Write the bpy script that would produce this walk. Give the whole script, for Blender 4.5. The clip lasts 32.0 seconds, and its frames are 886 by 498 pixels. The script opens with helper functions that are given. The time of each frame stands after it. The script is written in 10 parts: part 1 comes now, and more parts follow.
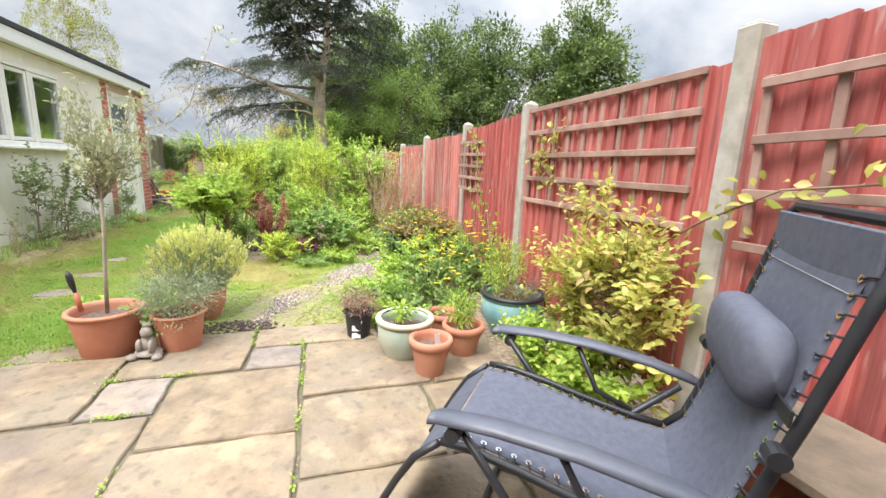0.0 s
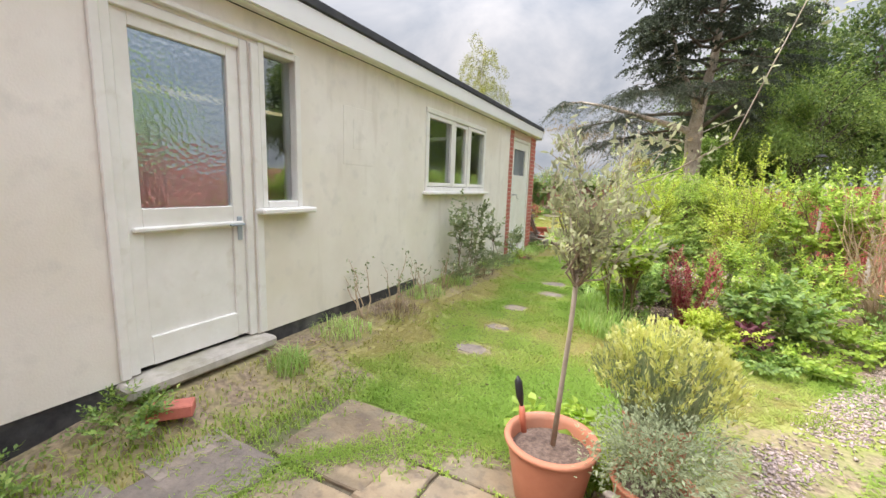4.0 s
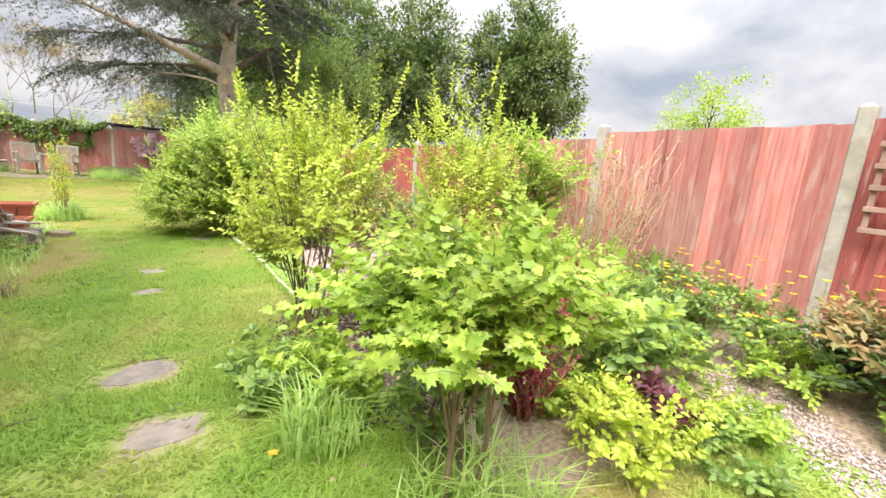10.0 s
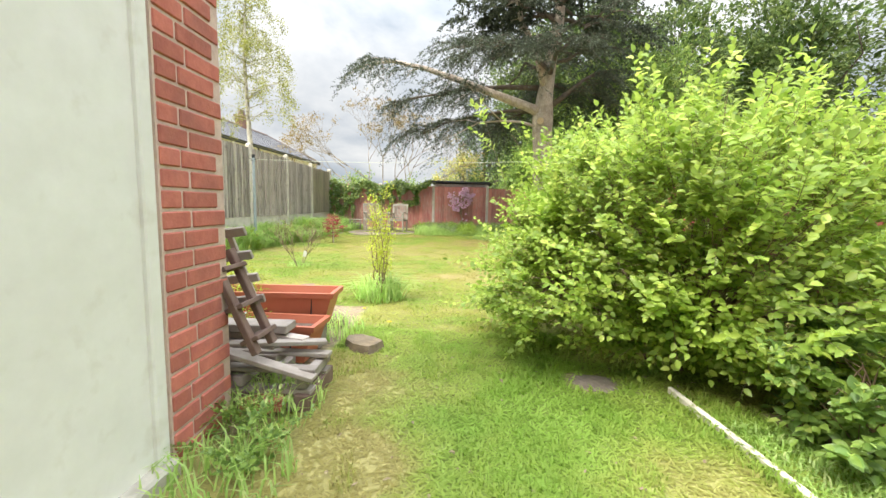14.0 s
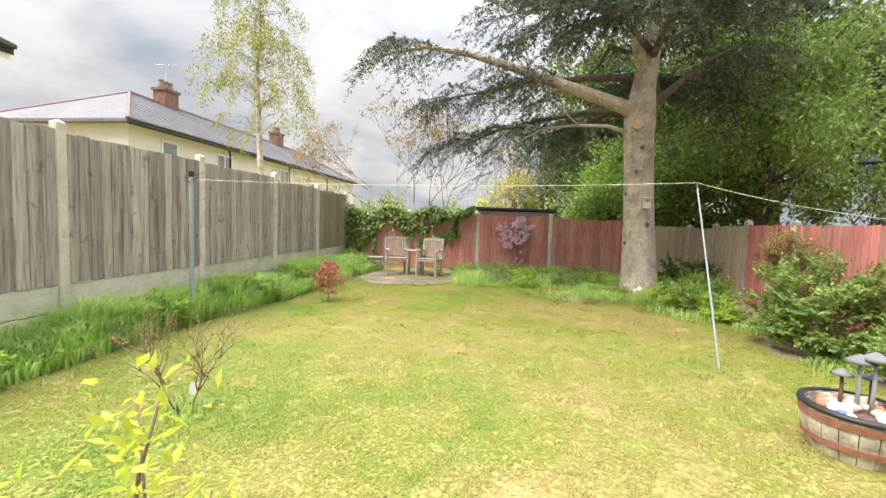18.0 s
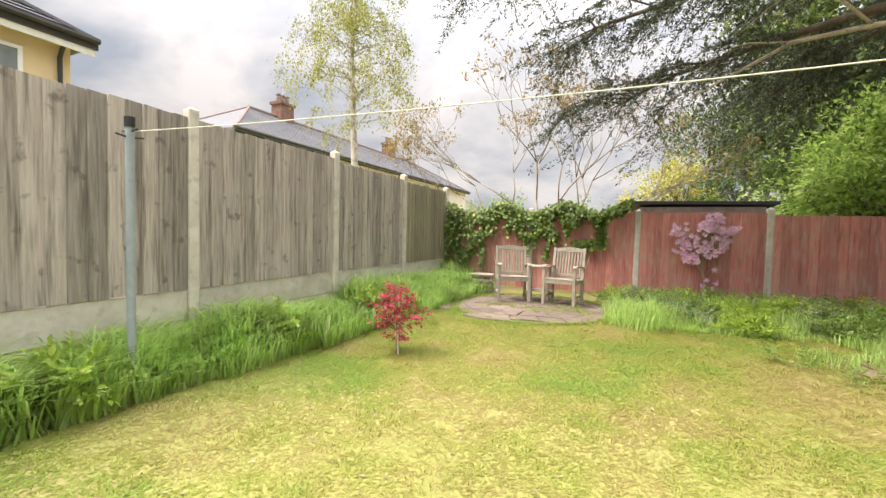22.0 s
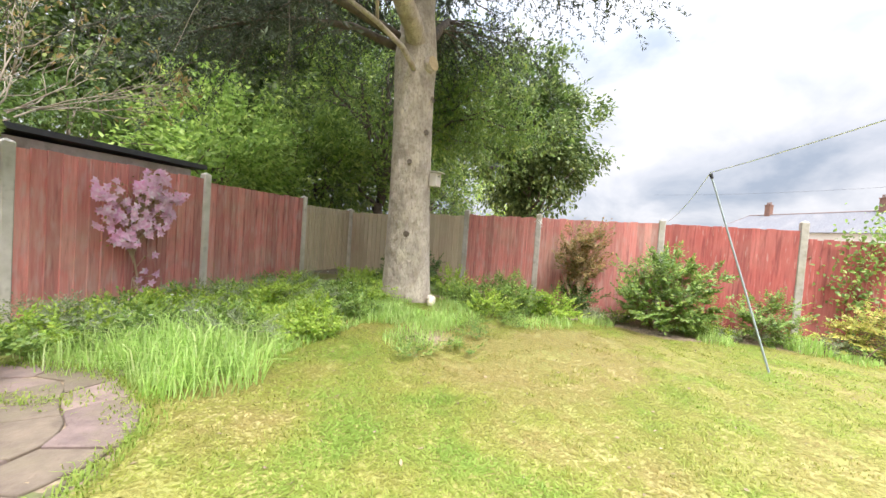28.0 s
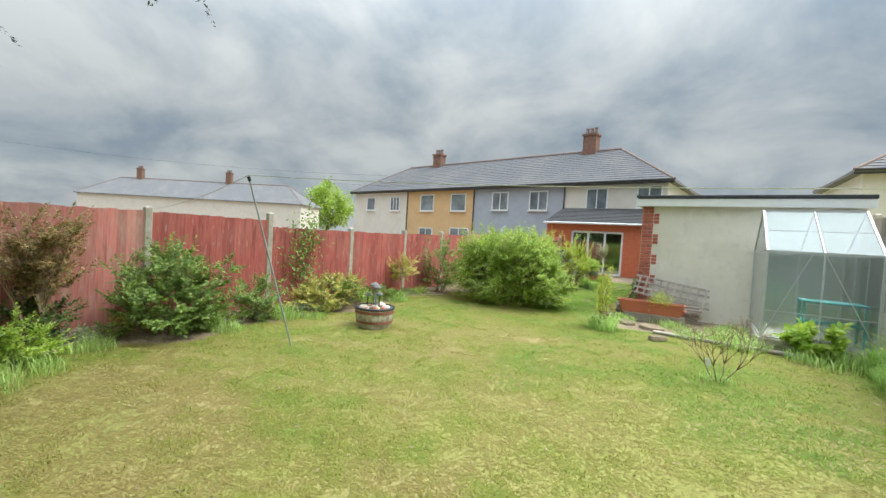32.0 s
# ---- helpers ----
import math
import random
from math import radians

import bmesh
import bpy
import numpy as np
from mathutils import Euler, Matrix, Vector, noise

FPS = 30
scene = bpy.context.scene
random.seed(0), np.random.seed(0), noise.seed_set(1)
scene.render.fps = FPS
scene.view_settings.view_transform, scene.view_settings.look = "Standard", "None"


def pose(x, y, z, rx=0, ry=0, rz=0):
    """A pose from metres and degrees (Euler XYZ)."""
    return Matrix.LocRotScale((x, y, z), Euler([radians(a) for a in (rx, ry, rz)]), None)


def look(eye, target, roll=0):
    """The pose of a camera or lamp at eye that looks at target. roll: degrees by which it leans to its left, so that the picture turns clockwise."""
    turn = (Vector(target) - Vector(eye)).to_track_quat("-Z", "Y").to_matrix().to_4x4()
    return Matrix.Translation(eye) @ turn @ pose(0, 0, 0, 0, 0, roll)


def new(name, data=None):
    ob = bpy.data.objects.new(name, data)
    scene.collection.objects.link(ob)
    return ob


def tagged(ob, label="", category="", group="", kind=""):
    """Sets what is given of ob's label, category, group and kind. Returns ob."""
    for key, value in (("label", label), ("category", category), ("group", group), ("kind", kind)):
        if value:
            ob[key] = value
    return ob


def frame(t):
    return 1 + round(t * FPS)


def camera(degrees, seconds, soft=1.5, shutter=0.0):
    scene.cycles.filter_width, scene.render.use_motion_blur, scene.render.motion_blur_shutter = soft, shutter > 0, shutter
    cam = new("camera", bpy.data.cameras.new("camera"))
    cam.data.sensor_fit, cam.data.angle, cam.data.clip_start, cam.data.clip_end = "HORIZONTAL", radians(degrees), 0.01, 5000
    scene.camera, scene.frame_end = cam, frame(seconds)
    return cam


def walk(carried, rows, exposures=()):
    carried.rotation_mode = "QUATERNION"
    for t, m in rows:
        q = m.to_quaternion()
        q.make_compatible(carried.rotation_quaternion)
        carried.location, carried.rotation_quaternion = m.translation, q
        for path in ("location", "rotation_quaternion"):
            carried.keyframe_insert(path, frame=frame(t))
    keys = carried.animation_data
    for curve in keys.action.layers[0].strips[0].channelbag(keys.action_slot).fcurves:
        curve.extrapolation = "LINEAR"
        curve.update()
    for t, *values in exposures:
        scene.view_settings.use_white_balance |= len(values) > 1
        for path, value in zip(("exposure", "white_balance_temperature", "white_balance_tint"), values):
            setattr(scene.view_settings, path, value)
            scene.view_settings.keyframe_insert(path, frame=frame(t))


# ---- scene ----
cam = camera(95.2, 32.0)
ROWS = [
    (0, 1.038, 0.873, 1.229, 78.60, -2.40, -16.98),
    (0.5, 0.957, 1.088, 1.249, 79.09, -1.98, -6.59),
    (1, 0.883, 1.301, 1.266, 79.43, -1.58, 3.46),
    (1.5, 0.799, 1.460, 1.311, 81.09, -1.60, 14.48),
    (2, 0.684, 1.546, 1.359, 81.68, -1.52, 24.59),
    (2.5, 0.545, 1.605, 1.399, 81.70, -1.57, 30.72),
    (4.5, -0.091, 2.334, 1.310, 80.48, -2.42, 23.40),
    (5, -0.217, 2.581, 1.256, 80.29, -2.70, 15.11),
    (5.5, -0.320, 2.881, 1.195, 80.72, -3.14, 6.16),
    (6, -0.452, 3.147, 1.159, 81.31, -3.22, -2.49),
    (6.5, -0.572, 3.377, 1.148, 80.68, -2.40, -9.68),
    (7, -0.666, 3.639, 1.155, 80.19, -2.94, -16.05),
    (7.5, -0.751, 3.862, 1.142, 79.65, -3.72, -21.92),
    (8, -0.812, 4.074, 1.132, 79.27, -4.19, -27.07),
    (8.5, -0.830, 4.332, 1.123, 78.91, -4.35, -32.03),
    (9, -0.849, 4.624, 1.126, 78.97, -4.50, -35.35),
    (9.5, -0.909, 4.988, 1.145, 78.73, -4.37, -36.23),
    (10, -0.986, 5.432, 1.163, 78.94, -4.43, -34.64),
    (10.5, -1.055, 5.956, 1.130, 79.54, -4.56, -30.61),
    (11, -1.127, 6.508, 1.052, 77.42, -2.08, -24.40),
    (11.5, -1.184, 7.007, 0.960, 78.07, -2.80, -17.15),
    (12, -1.225, 7.465, 0.905, 79.44, -1.68, -11.25),
    (12.5, -1.276, 7.922, 0.887, 81.72, -1.16, -5.92),
    (13, -1.324, 8.398, 0.901, 83.44, -0.89, -2.00),
    (13.5, -1.355, 8.897, 0.944, 83.95, -0.53, 0.62),
    (14, -1.369, 9.402, 1.015, 83.70, -1.23, 2.05),
    (14.5, -1.375, 9.886, 1.123, 83.77, -2.47, 3.13),
    (15, -1.389, 10.344, 1.281, 83.98, -1.89, 3.64),
    (15.5, -1.419, 10.784, 1.434, 83.83, -1.70, 4.00),
    (17.5, -1.668, 12.670, 1.519, 85.92, -1.81, 6.29),
    (18, -1.654, 13.128, 1.429, 86.20, -1.97, 8.06),
    (18.5, -1.653, 13.567, 1.385, 86.40, -1.72, 11.34),
    (19, -1.670, 13.989, 1.357, 86.56, -1.92, 16.48),
    (19.5, -1.736, 14.384, 1.311, 86.67, -1.75, 21.96),
    (20, -1.825, 14.766, 1.267, 87.29, -1.30, 25.40),
    (20.5, -1.922, 15.143, 1.234, 87.91, -0.77, 26.83),
    (21, -2.082, 15.522, 1.207, 87.59, -1.37, 27.22),
    (21.5, -2.278, 15.900, 1.208, 87.88, -1.27, 26.69),
    (22, -2.510, 16.280, 1.222, 87.61, -1.33, 24.11),
    (22.5, -2.776, 16.652, 1.232, 87.26, -1.64, 19.99),
    (23, -3.060, 17.021, 1.247, 87.08, -1.69, 14.47),
    (23.5, -3.341, 17.360, 1.263, 86.86, -1.87, 7.76),
    (24, -3.618, 17.648, 1.264, 86.89, -2.36, 0.79),
    (24.5, -3.883, 17.915, 1.258, 87.33, -2.05, -6.17),
    (26.5, -4.382, 19.163, 1.279, 86.76, -2.63, -38.56),
    (27, -4.401, 19.386, 1.237, 87.12, -2.70, -49.24),
    (27.5, -4.425, 19.611, 1.171, 87.40, -4.73, -59.93),
    (28, -4.402, 19.857, 1.147, 87.95, -4.04, -70.54),
    (28.5, -4.390, 20.124, 1.192, 88.05, -3.70, -81.28),
    (29, -4.374, 20.373, 1.262, 87.55, -3.39, -92.15),
    (29.5, -4.342, 20.561, 1.283, 87.99, -2.97, -103.02),
    (30, -4.207, 20.796, 1.338, 87.90, -3.08, -113.61),
    (30.5, -4.031, 21.060, 1.424, 87.75, -3.27, -123.51),
    (31, -3.875, 21.230, 1.479, 87.83, -3.20, -132.31),
    (31.5, -3.751, 21.282, 1.479, 87.81, -3.23, -140.12),
    (32, -3.630, 21.277, 1.471, 88.20, -3.43, -147.04),
]
walk(cam, [(t, pose(x, y, z, rx, ry, rz)) for t, x, y, z, rx, ry, rz in ROWS],
     exposures=[(0, 0.95, 6400, 12), (2, 0.8, 6600, 14), (5, 0.75, 6600, 15), (7, 0.95, 6700, 15), (9, 1.05, 6750, 16), (12, 1.19, 6700, 11), (15, 1.05, 6700, 10), (18, 0.97, 6900, 14), (21, 0.95, 7050, 16), (24, 1.22, 7200, 17), (27, 1.35, 6350, 17), (29, 1.1, 6500, 11), (30.5, 0.8, 6500, 7), (32, 0.45, 6350, 4)])

# ---------------------------------------------------------------- world, sun
SUN_ELEV, SUN_AZ = 55.0, 235.0         # azimuth clockwise from +y
world = bpy.data.worlds.new("overcast_sky")
scene.world = world
world.use_nodes = True
wn, wl = world.node_tree.nodes, world.node_tree.links
wn.clear()
w_out = wn.new("ShaderNodeOutputWorld")
w_bg = wn.new("ShaderNodeBackground")
w_sky = wn.new("ShaderNodeTexSky")
w_sky.sky_type = "NISHITA"
w_sky.sun_disc = False
w_sky.sun_elevation = radians(SUN_ELEV)
w_sky.sun_rotation = radians(SUN_AZ)
w_co = wn.new("ShaderNodeTexCoord")
w_sep = wn.new("ShaderNodeSeparateXYZ")
wl.new(w_co.outputs["Generated"], w_sep.inputs[0])
# flatten the dome so that the clouds draw out towards the horizon
w_add = wn.new("ShaderNodeMath"); w_add.operation = "ADD"; w_add.inputs[1].default_value = 0.42
wl.new(w_sep.outputs["Z"], w_add.inputs[0])
w_max = wn.new("ShaderNodeMath"); w_max.operation = "MAXIMUM"; w_max.inputs[1].default_value = 0.12
wl.new(w_add.outputs[0], w_max.inputs[0])
w_dx = wn.new("ShaderNodeMath"); w_dx.operation = "DIVIDE"
w_dy = wn.new("ShaderNodeMath"); w_dy.operation = "DIVIDE"
wl.new(w_sep.outputs["X"], w_dx.inputs[0]); wl.new(w_max.outputs[0], w_dx.inputs[1])
wl.new(w_sep.outputs["Y"], w_dy.inputs[0]); wl.new(w_max.outputs[0], w_dy.inputs[1])
w_cmb = wn.new("ShaderNodeCombineXYZ")
wl.new(w_dx.outputs[0], w_cmb.inputs[0]); wl.new(w_dy.outputs[0], w_cmb.inputs[1])
w_noise = wn.new("ShaderNodeTexNoise")
w_noise.inputs["Scale"].default_value = 2.1
w_noise.inputs["Detail"].default_value = 6.0
w_noise.inputs["Roughness"].default_value = 0.55
w_noise.inputs["Distortion"].default_value = 0.3
wl.new(w_cmb.outputs[0], w_noise.inputs["Vector"])
w_ramp = wn.new("ShaderNodeValToRGB")
w_ramp.color_ramp.elements[0].position = 0.36
w_ramp.color_ramp.elements[0].color = (0.50, 0.585, 0.69, 1)
w_ramp.color_ramp.elements[1].position = 0.64
w_ramp.color_ramp.elements[1].color = (1.06, 1.075, 1.09, 1)
wl.new(w_noise.outputs["Fac"], w_ramp.inputs[0])
# brighter, thinner cloud over one side of the sky
w_dot = wn.new("ShaderNodeVectorMath"); w_dot.operation = "DOT_PRODUCT"
w_dot.inputs[1].default_value = (0.28, 0.44, 0.853)
wl.new(w_co.outputs["Generated"], w_dot.inputs[0])
w_glow = wn.new("ShaderNodeMapRange")
w_glow.inputs["From Min"].default_value = 0.2
w_glow.inputs["From Max"].default_value = 0.85
w_glow.inputs["To Min"].default_value = 0.68
w_glow.inputs["To Max"].default_value = 0.80
wl.new(w_dot.outputs["Value"], w_glow.inputs["Value"])
# an overcast dome is about three times brighter overhead than at the horizon
w_pos = wn.new("ShaderNodeMath"); w_pos.operation = "MAXIMUM"; w_pos.inputs[1].default_value = 0.0
wl.new(w_sep.outputs["Z"], w_pos.inputs[0])
w_pow = wn.new("ShaderNodeMath"); w_pow.operation = "POWER"; w_pow.inputs[1].default_value = 3.2
wl.new(w_pos.outputs[0], w_pow.inputs[0])
w_zen = wn.new("ShaderNodeMath"); w_zen.operation = "MULTIPLY_ADD"; w_zen.inputs[1].default_value = 4.9; w_zen.inputs[2].default_value = 0.575
wl.new(w_pow.outputs[0], w_zen.inputs[0])
w_amt = wn.new("ShaderNodeMath"); w_amt.operation = "MULTIPLY"
wl.new(w_zen.outputs[0], w_amt.inputs[0]); wl.new(w_glow.outputs[0], w_amt.inputs[1])
w_mul = wn.new("ShaderNodeVectorMath"); w_mul.operation = "SCALE"
wl.new(w_ramp.outputs[0], w_mul.inputs[0]); wl.new(w_amt.outputs[0], w_mul.inputs["Scale"])
w_skys = wn.new("ShaderNodeVectorMath"); w_skys.operation = "SCALE"; w_skys.inputs["Scale"].default_value = 0.06
wl.new(w_sky.outputs[0], w_skys.inputs[0])
w_mix = wn.new("ShaderNodeMix"); w_mix.data_type = "RGBA"
w_mix.inputs["Factor"].default_value = 0.93
wl.new(w_skys.outputs[0], w_mix.inputs["A"]); wl.new(w_mul.outputs[0], w_mix.inputs["B"])
wl.new(w_mix.outputs["Result"], w_bg.inputs["Color"])
w_bg.inputs["Strength"].default_value = 1.0
wl.new(w_bg.outputs[0], w_out.inputs[0])
sun = new("sun", bpy.data.lights.new("sun", "SUN"))
sun.data.energy, sun.data.angle, sun.data.color = 2.5, radians(24), (1.0, 0.95, 0.86)
sun.matrix_world = look((math.sin(radians(SUN_AZ)) * 30, math.cos(radians(SUN_AZ)) * 30, 30 * math.tan(radians(SUN_ELEV))), (0, 0, 0))

# ---------------------------------------------------------------- materials


def surf(name, c1, c2, scale=4.0, rough=0.8, bump=0.15, bscale=60.0, metal=0.0, stain=None, stain_scale=0.8, stain_amt=0.5,
         stretch=(1, 1, 1), vary=0.0, spec=0.5, dist=0.004):
    """Two-scale procedural surface: grain between c1 and c2, broad stains, fine relief; vary tints each object."""
    m = bpy.data.materials.new(name)
    m.use_nodes = True
    n, l = m.node_tree.nodes, m.node_tree.links
    p = n["Principled BSDF"]
    g = n.new("ShaderNodeNewGeometry")
    mp = n.new("ShaderNodeMapping")
    mp.inputs["Scale"].default_value = stretch
    l.new(g.outputs["Position"], mp.inputs["Vector"])
    oi = n.new("ShaderNodeObjectInfo")
    if vary:
        ofs = n.new("ShaderNodeVectorMath"); ofs.operation = "SCALE"; ofs.inputs[0].default_value = (17.0, 23.0, 31.0)
        l.new(oi.outputs["Random"], ofs.inputs["Scale"]); l.new(ofs.outputs[0], mp.inputs["Location"])
    a = n.new("ShaderNodeTexNoise")
    a.inputs["Scale"].default_value, a.inputs["Detail"].default_value, a.inputs["Roughness"].default_value = scale, 7, 0.62
    l.new(mp.outputs[0], a.inputs["Vector"])
    r = n.new("ShaderNodeValToRGB")
    r.color_ramp.elements[0].position, r.color_ramp.elements[1].position = 0.32, 0.68
    r.color_ramp.elements[0].color, r.color_ramp.elements[1].color = (*c1, 1), (*c2, 1)
    l.new(a.outputs["Fac"], r.inputs[0])
    col = r.outputs[0]
    if stain:
        b = n.new("ShaderNodeTexNoise")
        b.inputs["Scale"].default_value, b.inputs["Detail"].default_value = stain_scale, 5
        l.new(g.outputs["Position"], b.inputs["Vector"])
        k = n.new("ShaderNodeMapRange")
        k.inputs["From Min"].default_value, k.inputs["From Max"].default_value = 0.48, 0.68
        k.inputs["To Max"].default_value = stain_amt
        l.new(b.outputs["Fac"], k.inputs["Value"])
        x = n.new("ShaderNodeMix"); x.data_type = "RGBA"
        l.new(k.outputs[0], x.inputs["Factor"]); l.new(col, x.inputs["A"]); x.inputs["B"].default_value = (*stain, 1)
        col = x.outputs["Result"]
    if vary:
        k = n.new("ShaderNodeMapRange")
        k.inputs["To Min"].default_value, k.inputs["To Max"].default_value = 1 - vary, 1 + vary
        l.new(oi.outputs["Random"], k.inputs["Value"])
        h = n.new("ShaderNodeHueSaturation")
        l.new(k.outputs[0], h.inputs["Value"]); l.new(col, h.inputs["Color"])
        col = h.outputs[0]
    l.new(col, p.inputs["Base Color"])
    p.inputs["Roughness"].default_value, p.inputs["Metallic"].default_value = rough, metal
    p.inputs["Specular IOR Level"].default_value = spec
    if bump:
        c = n.new("ShaderNodeTexNoise")
        c.inputs["Scale"].default_value, c.inputs["Detail"].default_value = bscale, 5
        l.new(mp.outputs[0], c.inputs["Vector"])
        u = n.new("ShaderNodeBump")
        u.inputs["Strength"].default_value, u.inputs["Distance"].default_value = bump, dist
        l.new(c.outputs["Fac"], u.inputs["Height"]); l.new(u.outputs[0], p.inputs["Normal"])
    return m


def leaf(name, c1, c2, c3=None, rough=0.5, through_light=0.35):
    """Leaf: colour varies leaf by leaf, light shines through."""
    m = bpy.data.materials.new(name)
    m.use_nodes = True
    n, l = m.node_tree.nodes, m.node_tree.links
    p = n["Principled BSDF"]
    g = n.new("ShaderNodeNewGeometry")
    r = n.new("ShaderNodeValToRGB")
    r.color_ramp.elements[0].color, r.color_ramp.elements[1].color = (*c1, 1), (*c2, 1)
    if c3:
        e = r.color_ramp.elements.new(0.88)
        e.color = (*c2, 1)
        r.color_ramp.elements[-1].color = (*c3, 1)
    l.new(g.outputs["Random Per Island"], r.inputs[0])
    a = n.new("ShaderNodeTexNoise")
    a.inputs["Scale"].default_value, a.inputs["Detail"].default_value = 3.0, 3
    l.new(g.outputs["Position"], a.inputs["Vector"])
    k = n.new("ShaderNodeMapRange")
    k.inputs["From Min"].default_value, k.inputs["From Max"].default_value = 0.3, 0.7
    k.inputs["To Min"].default_value, k.inputs["To Max"].default_value = 0.75, 1.2
    l.new(a.outputs["Fac"], k.inputs["Value"])
    h = n.new("ShaderNodeHueSaturation")
    l.new(k.outputs[0], h.inputs["Value"]); l.new(r.outputs[0], h.inputs["Color"])
    l.new(h.outputs[0], p.inputs["Base Color"])
    p.inputs["Roughness"].default_value = rough
    t = n.new("ShaderNodeBsdfTranslucent")
    l.new(h.outputs[0], t.inputs["Color"])
    x = n.new("ShaderNodeMixShader")
    x.inputs[0].default_value = through_light
    l.new(p.outputs[0], x.inputs[1]); l.new(t.outputs[0], x.inputs[2])
    l.new(x.outputs[0], n["Material Output"].inputs["Surface"])
    return m


def glass(name, tint=(0.9, 0.95, 0.95), rough=0.0, bump=0.0, gloss=0.2):
    m = bpy.data.materials.new(name)
    m.use_nodes = True
    n, l = m.node_tree.nodes, m.node_tree.links
    p = n["Principled BSDF"]
    p.inputs["Base Color"].default_value = (*tint, 1)
    p.inputs["Transmission Weight"].default_value = 1.0
    p.inputs["Roughness"].default_value = rough
    p.inputs["IOR"].default_value = 1.45
    if bump:
        c = n.new("ShaderNodeTexVoronoi")
        c.inputs["Scale"].default_value = 38.0
        g = n.new("ShaderNodeNewGeometry")
        l.new(g.outputs["Position"], c.inputs["Vector"])
        u = n.new("ShaderNodeBump")
        u.inputs["Strength"].default_value, u.inputs["Distance"].default_value = bump, 0.01
        l.new(c.outputs["Distance"], u.inputs["Height"]); l.new(u.outputs[0], p.inputs["Normal"])
    q = n.new("ShaderNodeBsdfGlossy")
    q.inputs["Roughness"].default_value = rough
    q.inputs["Color"].default_value = (*tint, 1)
    if bump:
        l.new(u.outputs[0], q.inputs["Normal"])
    x = n.new("ShaderNodeMixShader")
    x.inputs[0].default_value = gloss
    l.new(p.outputs[0], x.inputs[1]); l.new(q.outputs[0], x.inputs[2])
    l.new(x.outputs[0], n["Material Output"].inputs["Surface"])
    return m


M = {}
M["render"] = surf("cream_render", (0.72, 0.68, 0.61), (0.80, 0.765, 0.70), 2.5, 0.85, 0.25, 90, stain=(0.64, 0.585, 0.45), stain_scale=0.6, stain_amt=0.45)
M["white"] = surf("white_paint", (0.72, 0.71, 0.66), (0.80, 0.79, 0.75), 6, 0.45, 0.06, 50, stain=(0.62, 0.60, 0.52), stain_scale=2.0, stain_amt=0.35)
M["upvc"] = surf("white_plastic", (0.76, 0.77, 0.78), (0.80, 0.81, 0.82), 3, 0.3, 0.0)
M["felt"] = surf("roofing_felt", (0.025, 0.027, 0.032), (0.05, 0.052, 0.06), 8, 0.75, 0.3, 120)
M["plinth"] = surf("bitumen_plinth", (0.02, 0.02, 0.025), (0.06, 0.06, 0.065), 14, 0.6, 0.5, 40, stain=(0.22, 0.22, 0.2), stain_scale=4, stain_amt=0.5)
M["brick"] = surf("red_brick", (0.40, 0.115, 0.085), (0.52, 0.17, 0.125), 18, 0.85, 0.5, 70, vary=0.16, stain=(0.28, 0.11, 0.09), stain_scale=5, stain_amt=0.5)
M["mortar"] = surf("mortar", (0.50, 0.36, 0.30), (0.62, 0.48, 0.41), 25, 0.95, 0.4, 120)
M["orange_brick"] = surf("orange_brickwork", (0.50, 0.13, 0.06), (0.60, 0.18, 0.09), 9, 0.85, 0.2, 60)
M["glass"] = glass("window_glass", gloss=0.18)
M["obscure"] = glass("pebbled_glass", (0.80, 0.90, 0.96), 0.06, 0.10, 0.4)
M["dark"] = surf("dark_interior", (0.02, 0.02, 0.02), (0.04, 0.04, 0.045), 3, 0.9, 0)
M["slab"] = surf("buff_sandstone", (0.17, 0.125, 0.082), (0.31, 0.235, 0.148), 6, 0.9, 0.7, 30, vary=0.2, stain=(0.20, 0.155, 0.125), stain_scale=2.4, stain_amt=0.7, dist=0.014)
M["slab_grey"] = surf("grey_sandstone", (0.17, 0.14, 0.12), (0.29, 0.24, 0.20), 9, 0.88, 0.6, 40, vary=0.14, stain=(0.30, 0.24, 0.17), stain_scale=3, stain_amt=0.7, dist=0.010)
M["slab_mossy"] = surf("brown_mossy_stone", (0.135, 0.105, 0.08), (0.24, 0.19, 0.14), 7, 0.92, 0.7, 34, vary=0.22, stain=(0.17, 0.15, 0.09), stain_scale=3.0, stain_amt=0.5, dist=0.012)
M["slab_mauve"] = surf("mauve_grey_stone", (0.165, 0.12, 0.11), (0.265, 0.195, 0.175), 7, 0.92, 0.7, 34, vary=0.2, stain=(0.20, 0.17, 0.10), stain_scale=3.0, stain_amt=0.6, dist=0.012)
M["olive_bark"] = surf("grey_olive_bark", (0.27, 0.225, 0.17), (0.40, 0.345, 0.27), 18, 0.9, 0.4, 70)
M["soil"] = surf("bark_soil", (0.09, 0.065, 0.05), (0.22, 0.16, 0.12), 30, 0.95, 0.8, 60, dist=0.02)
M["compost"] = surf("potting_compost", (0.07, 0.045, 0.035), (0.20, 0.14, 0.11), 60, 0.95, 0.8, 90, dist=0.01)
M["gravel"] = surf("pink_gravel", (0.34, 0.255, 0.23), (0.54, 0.44, 0.41), 20, 0.85, 0.2, 90, vary=0.1)
M["concrete"] = surf("fence_concrete", (0.55, 0.51, 0.445), (0.67, 0.63, 0.56), 8, 0.9, 0.3, 80, vary=0.05, stain=(0.40, 0.37, 0.30), stain_scale=3, stain_amt=0.5)
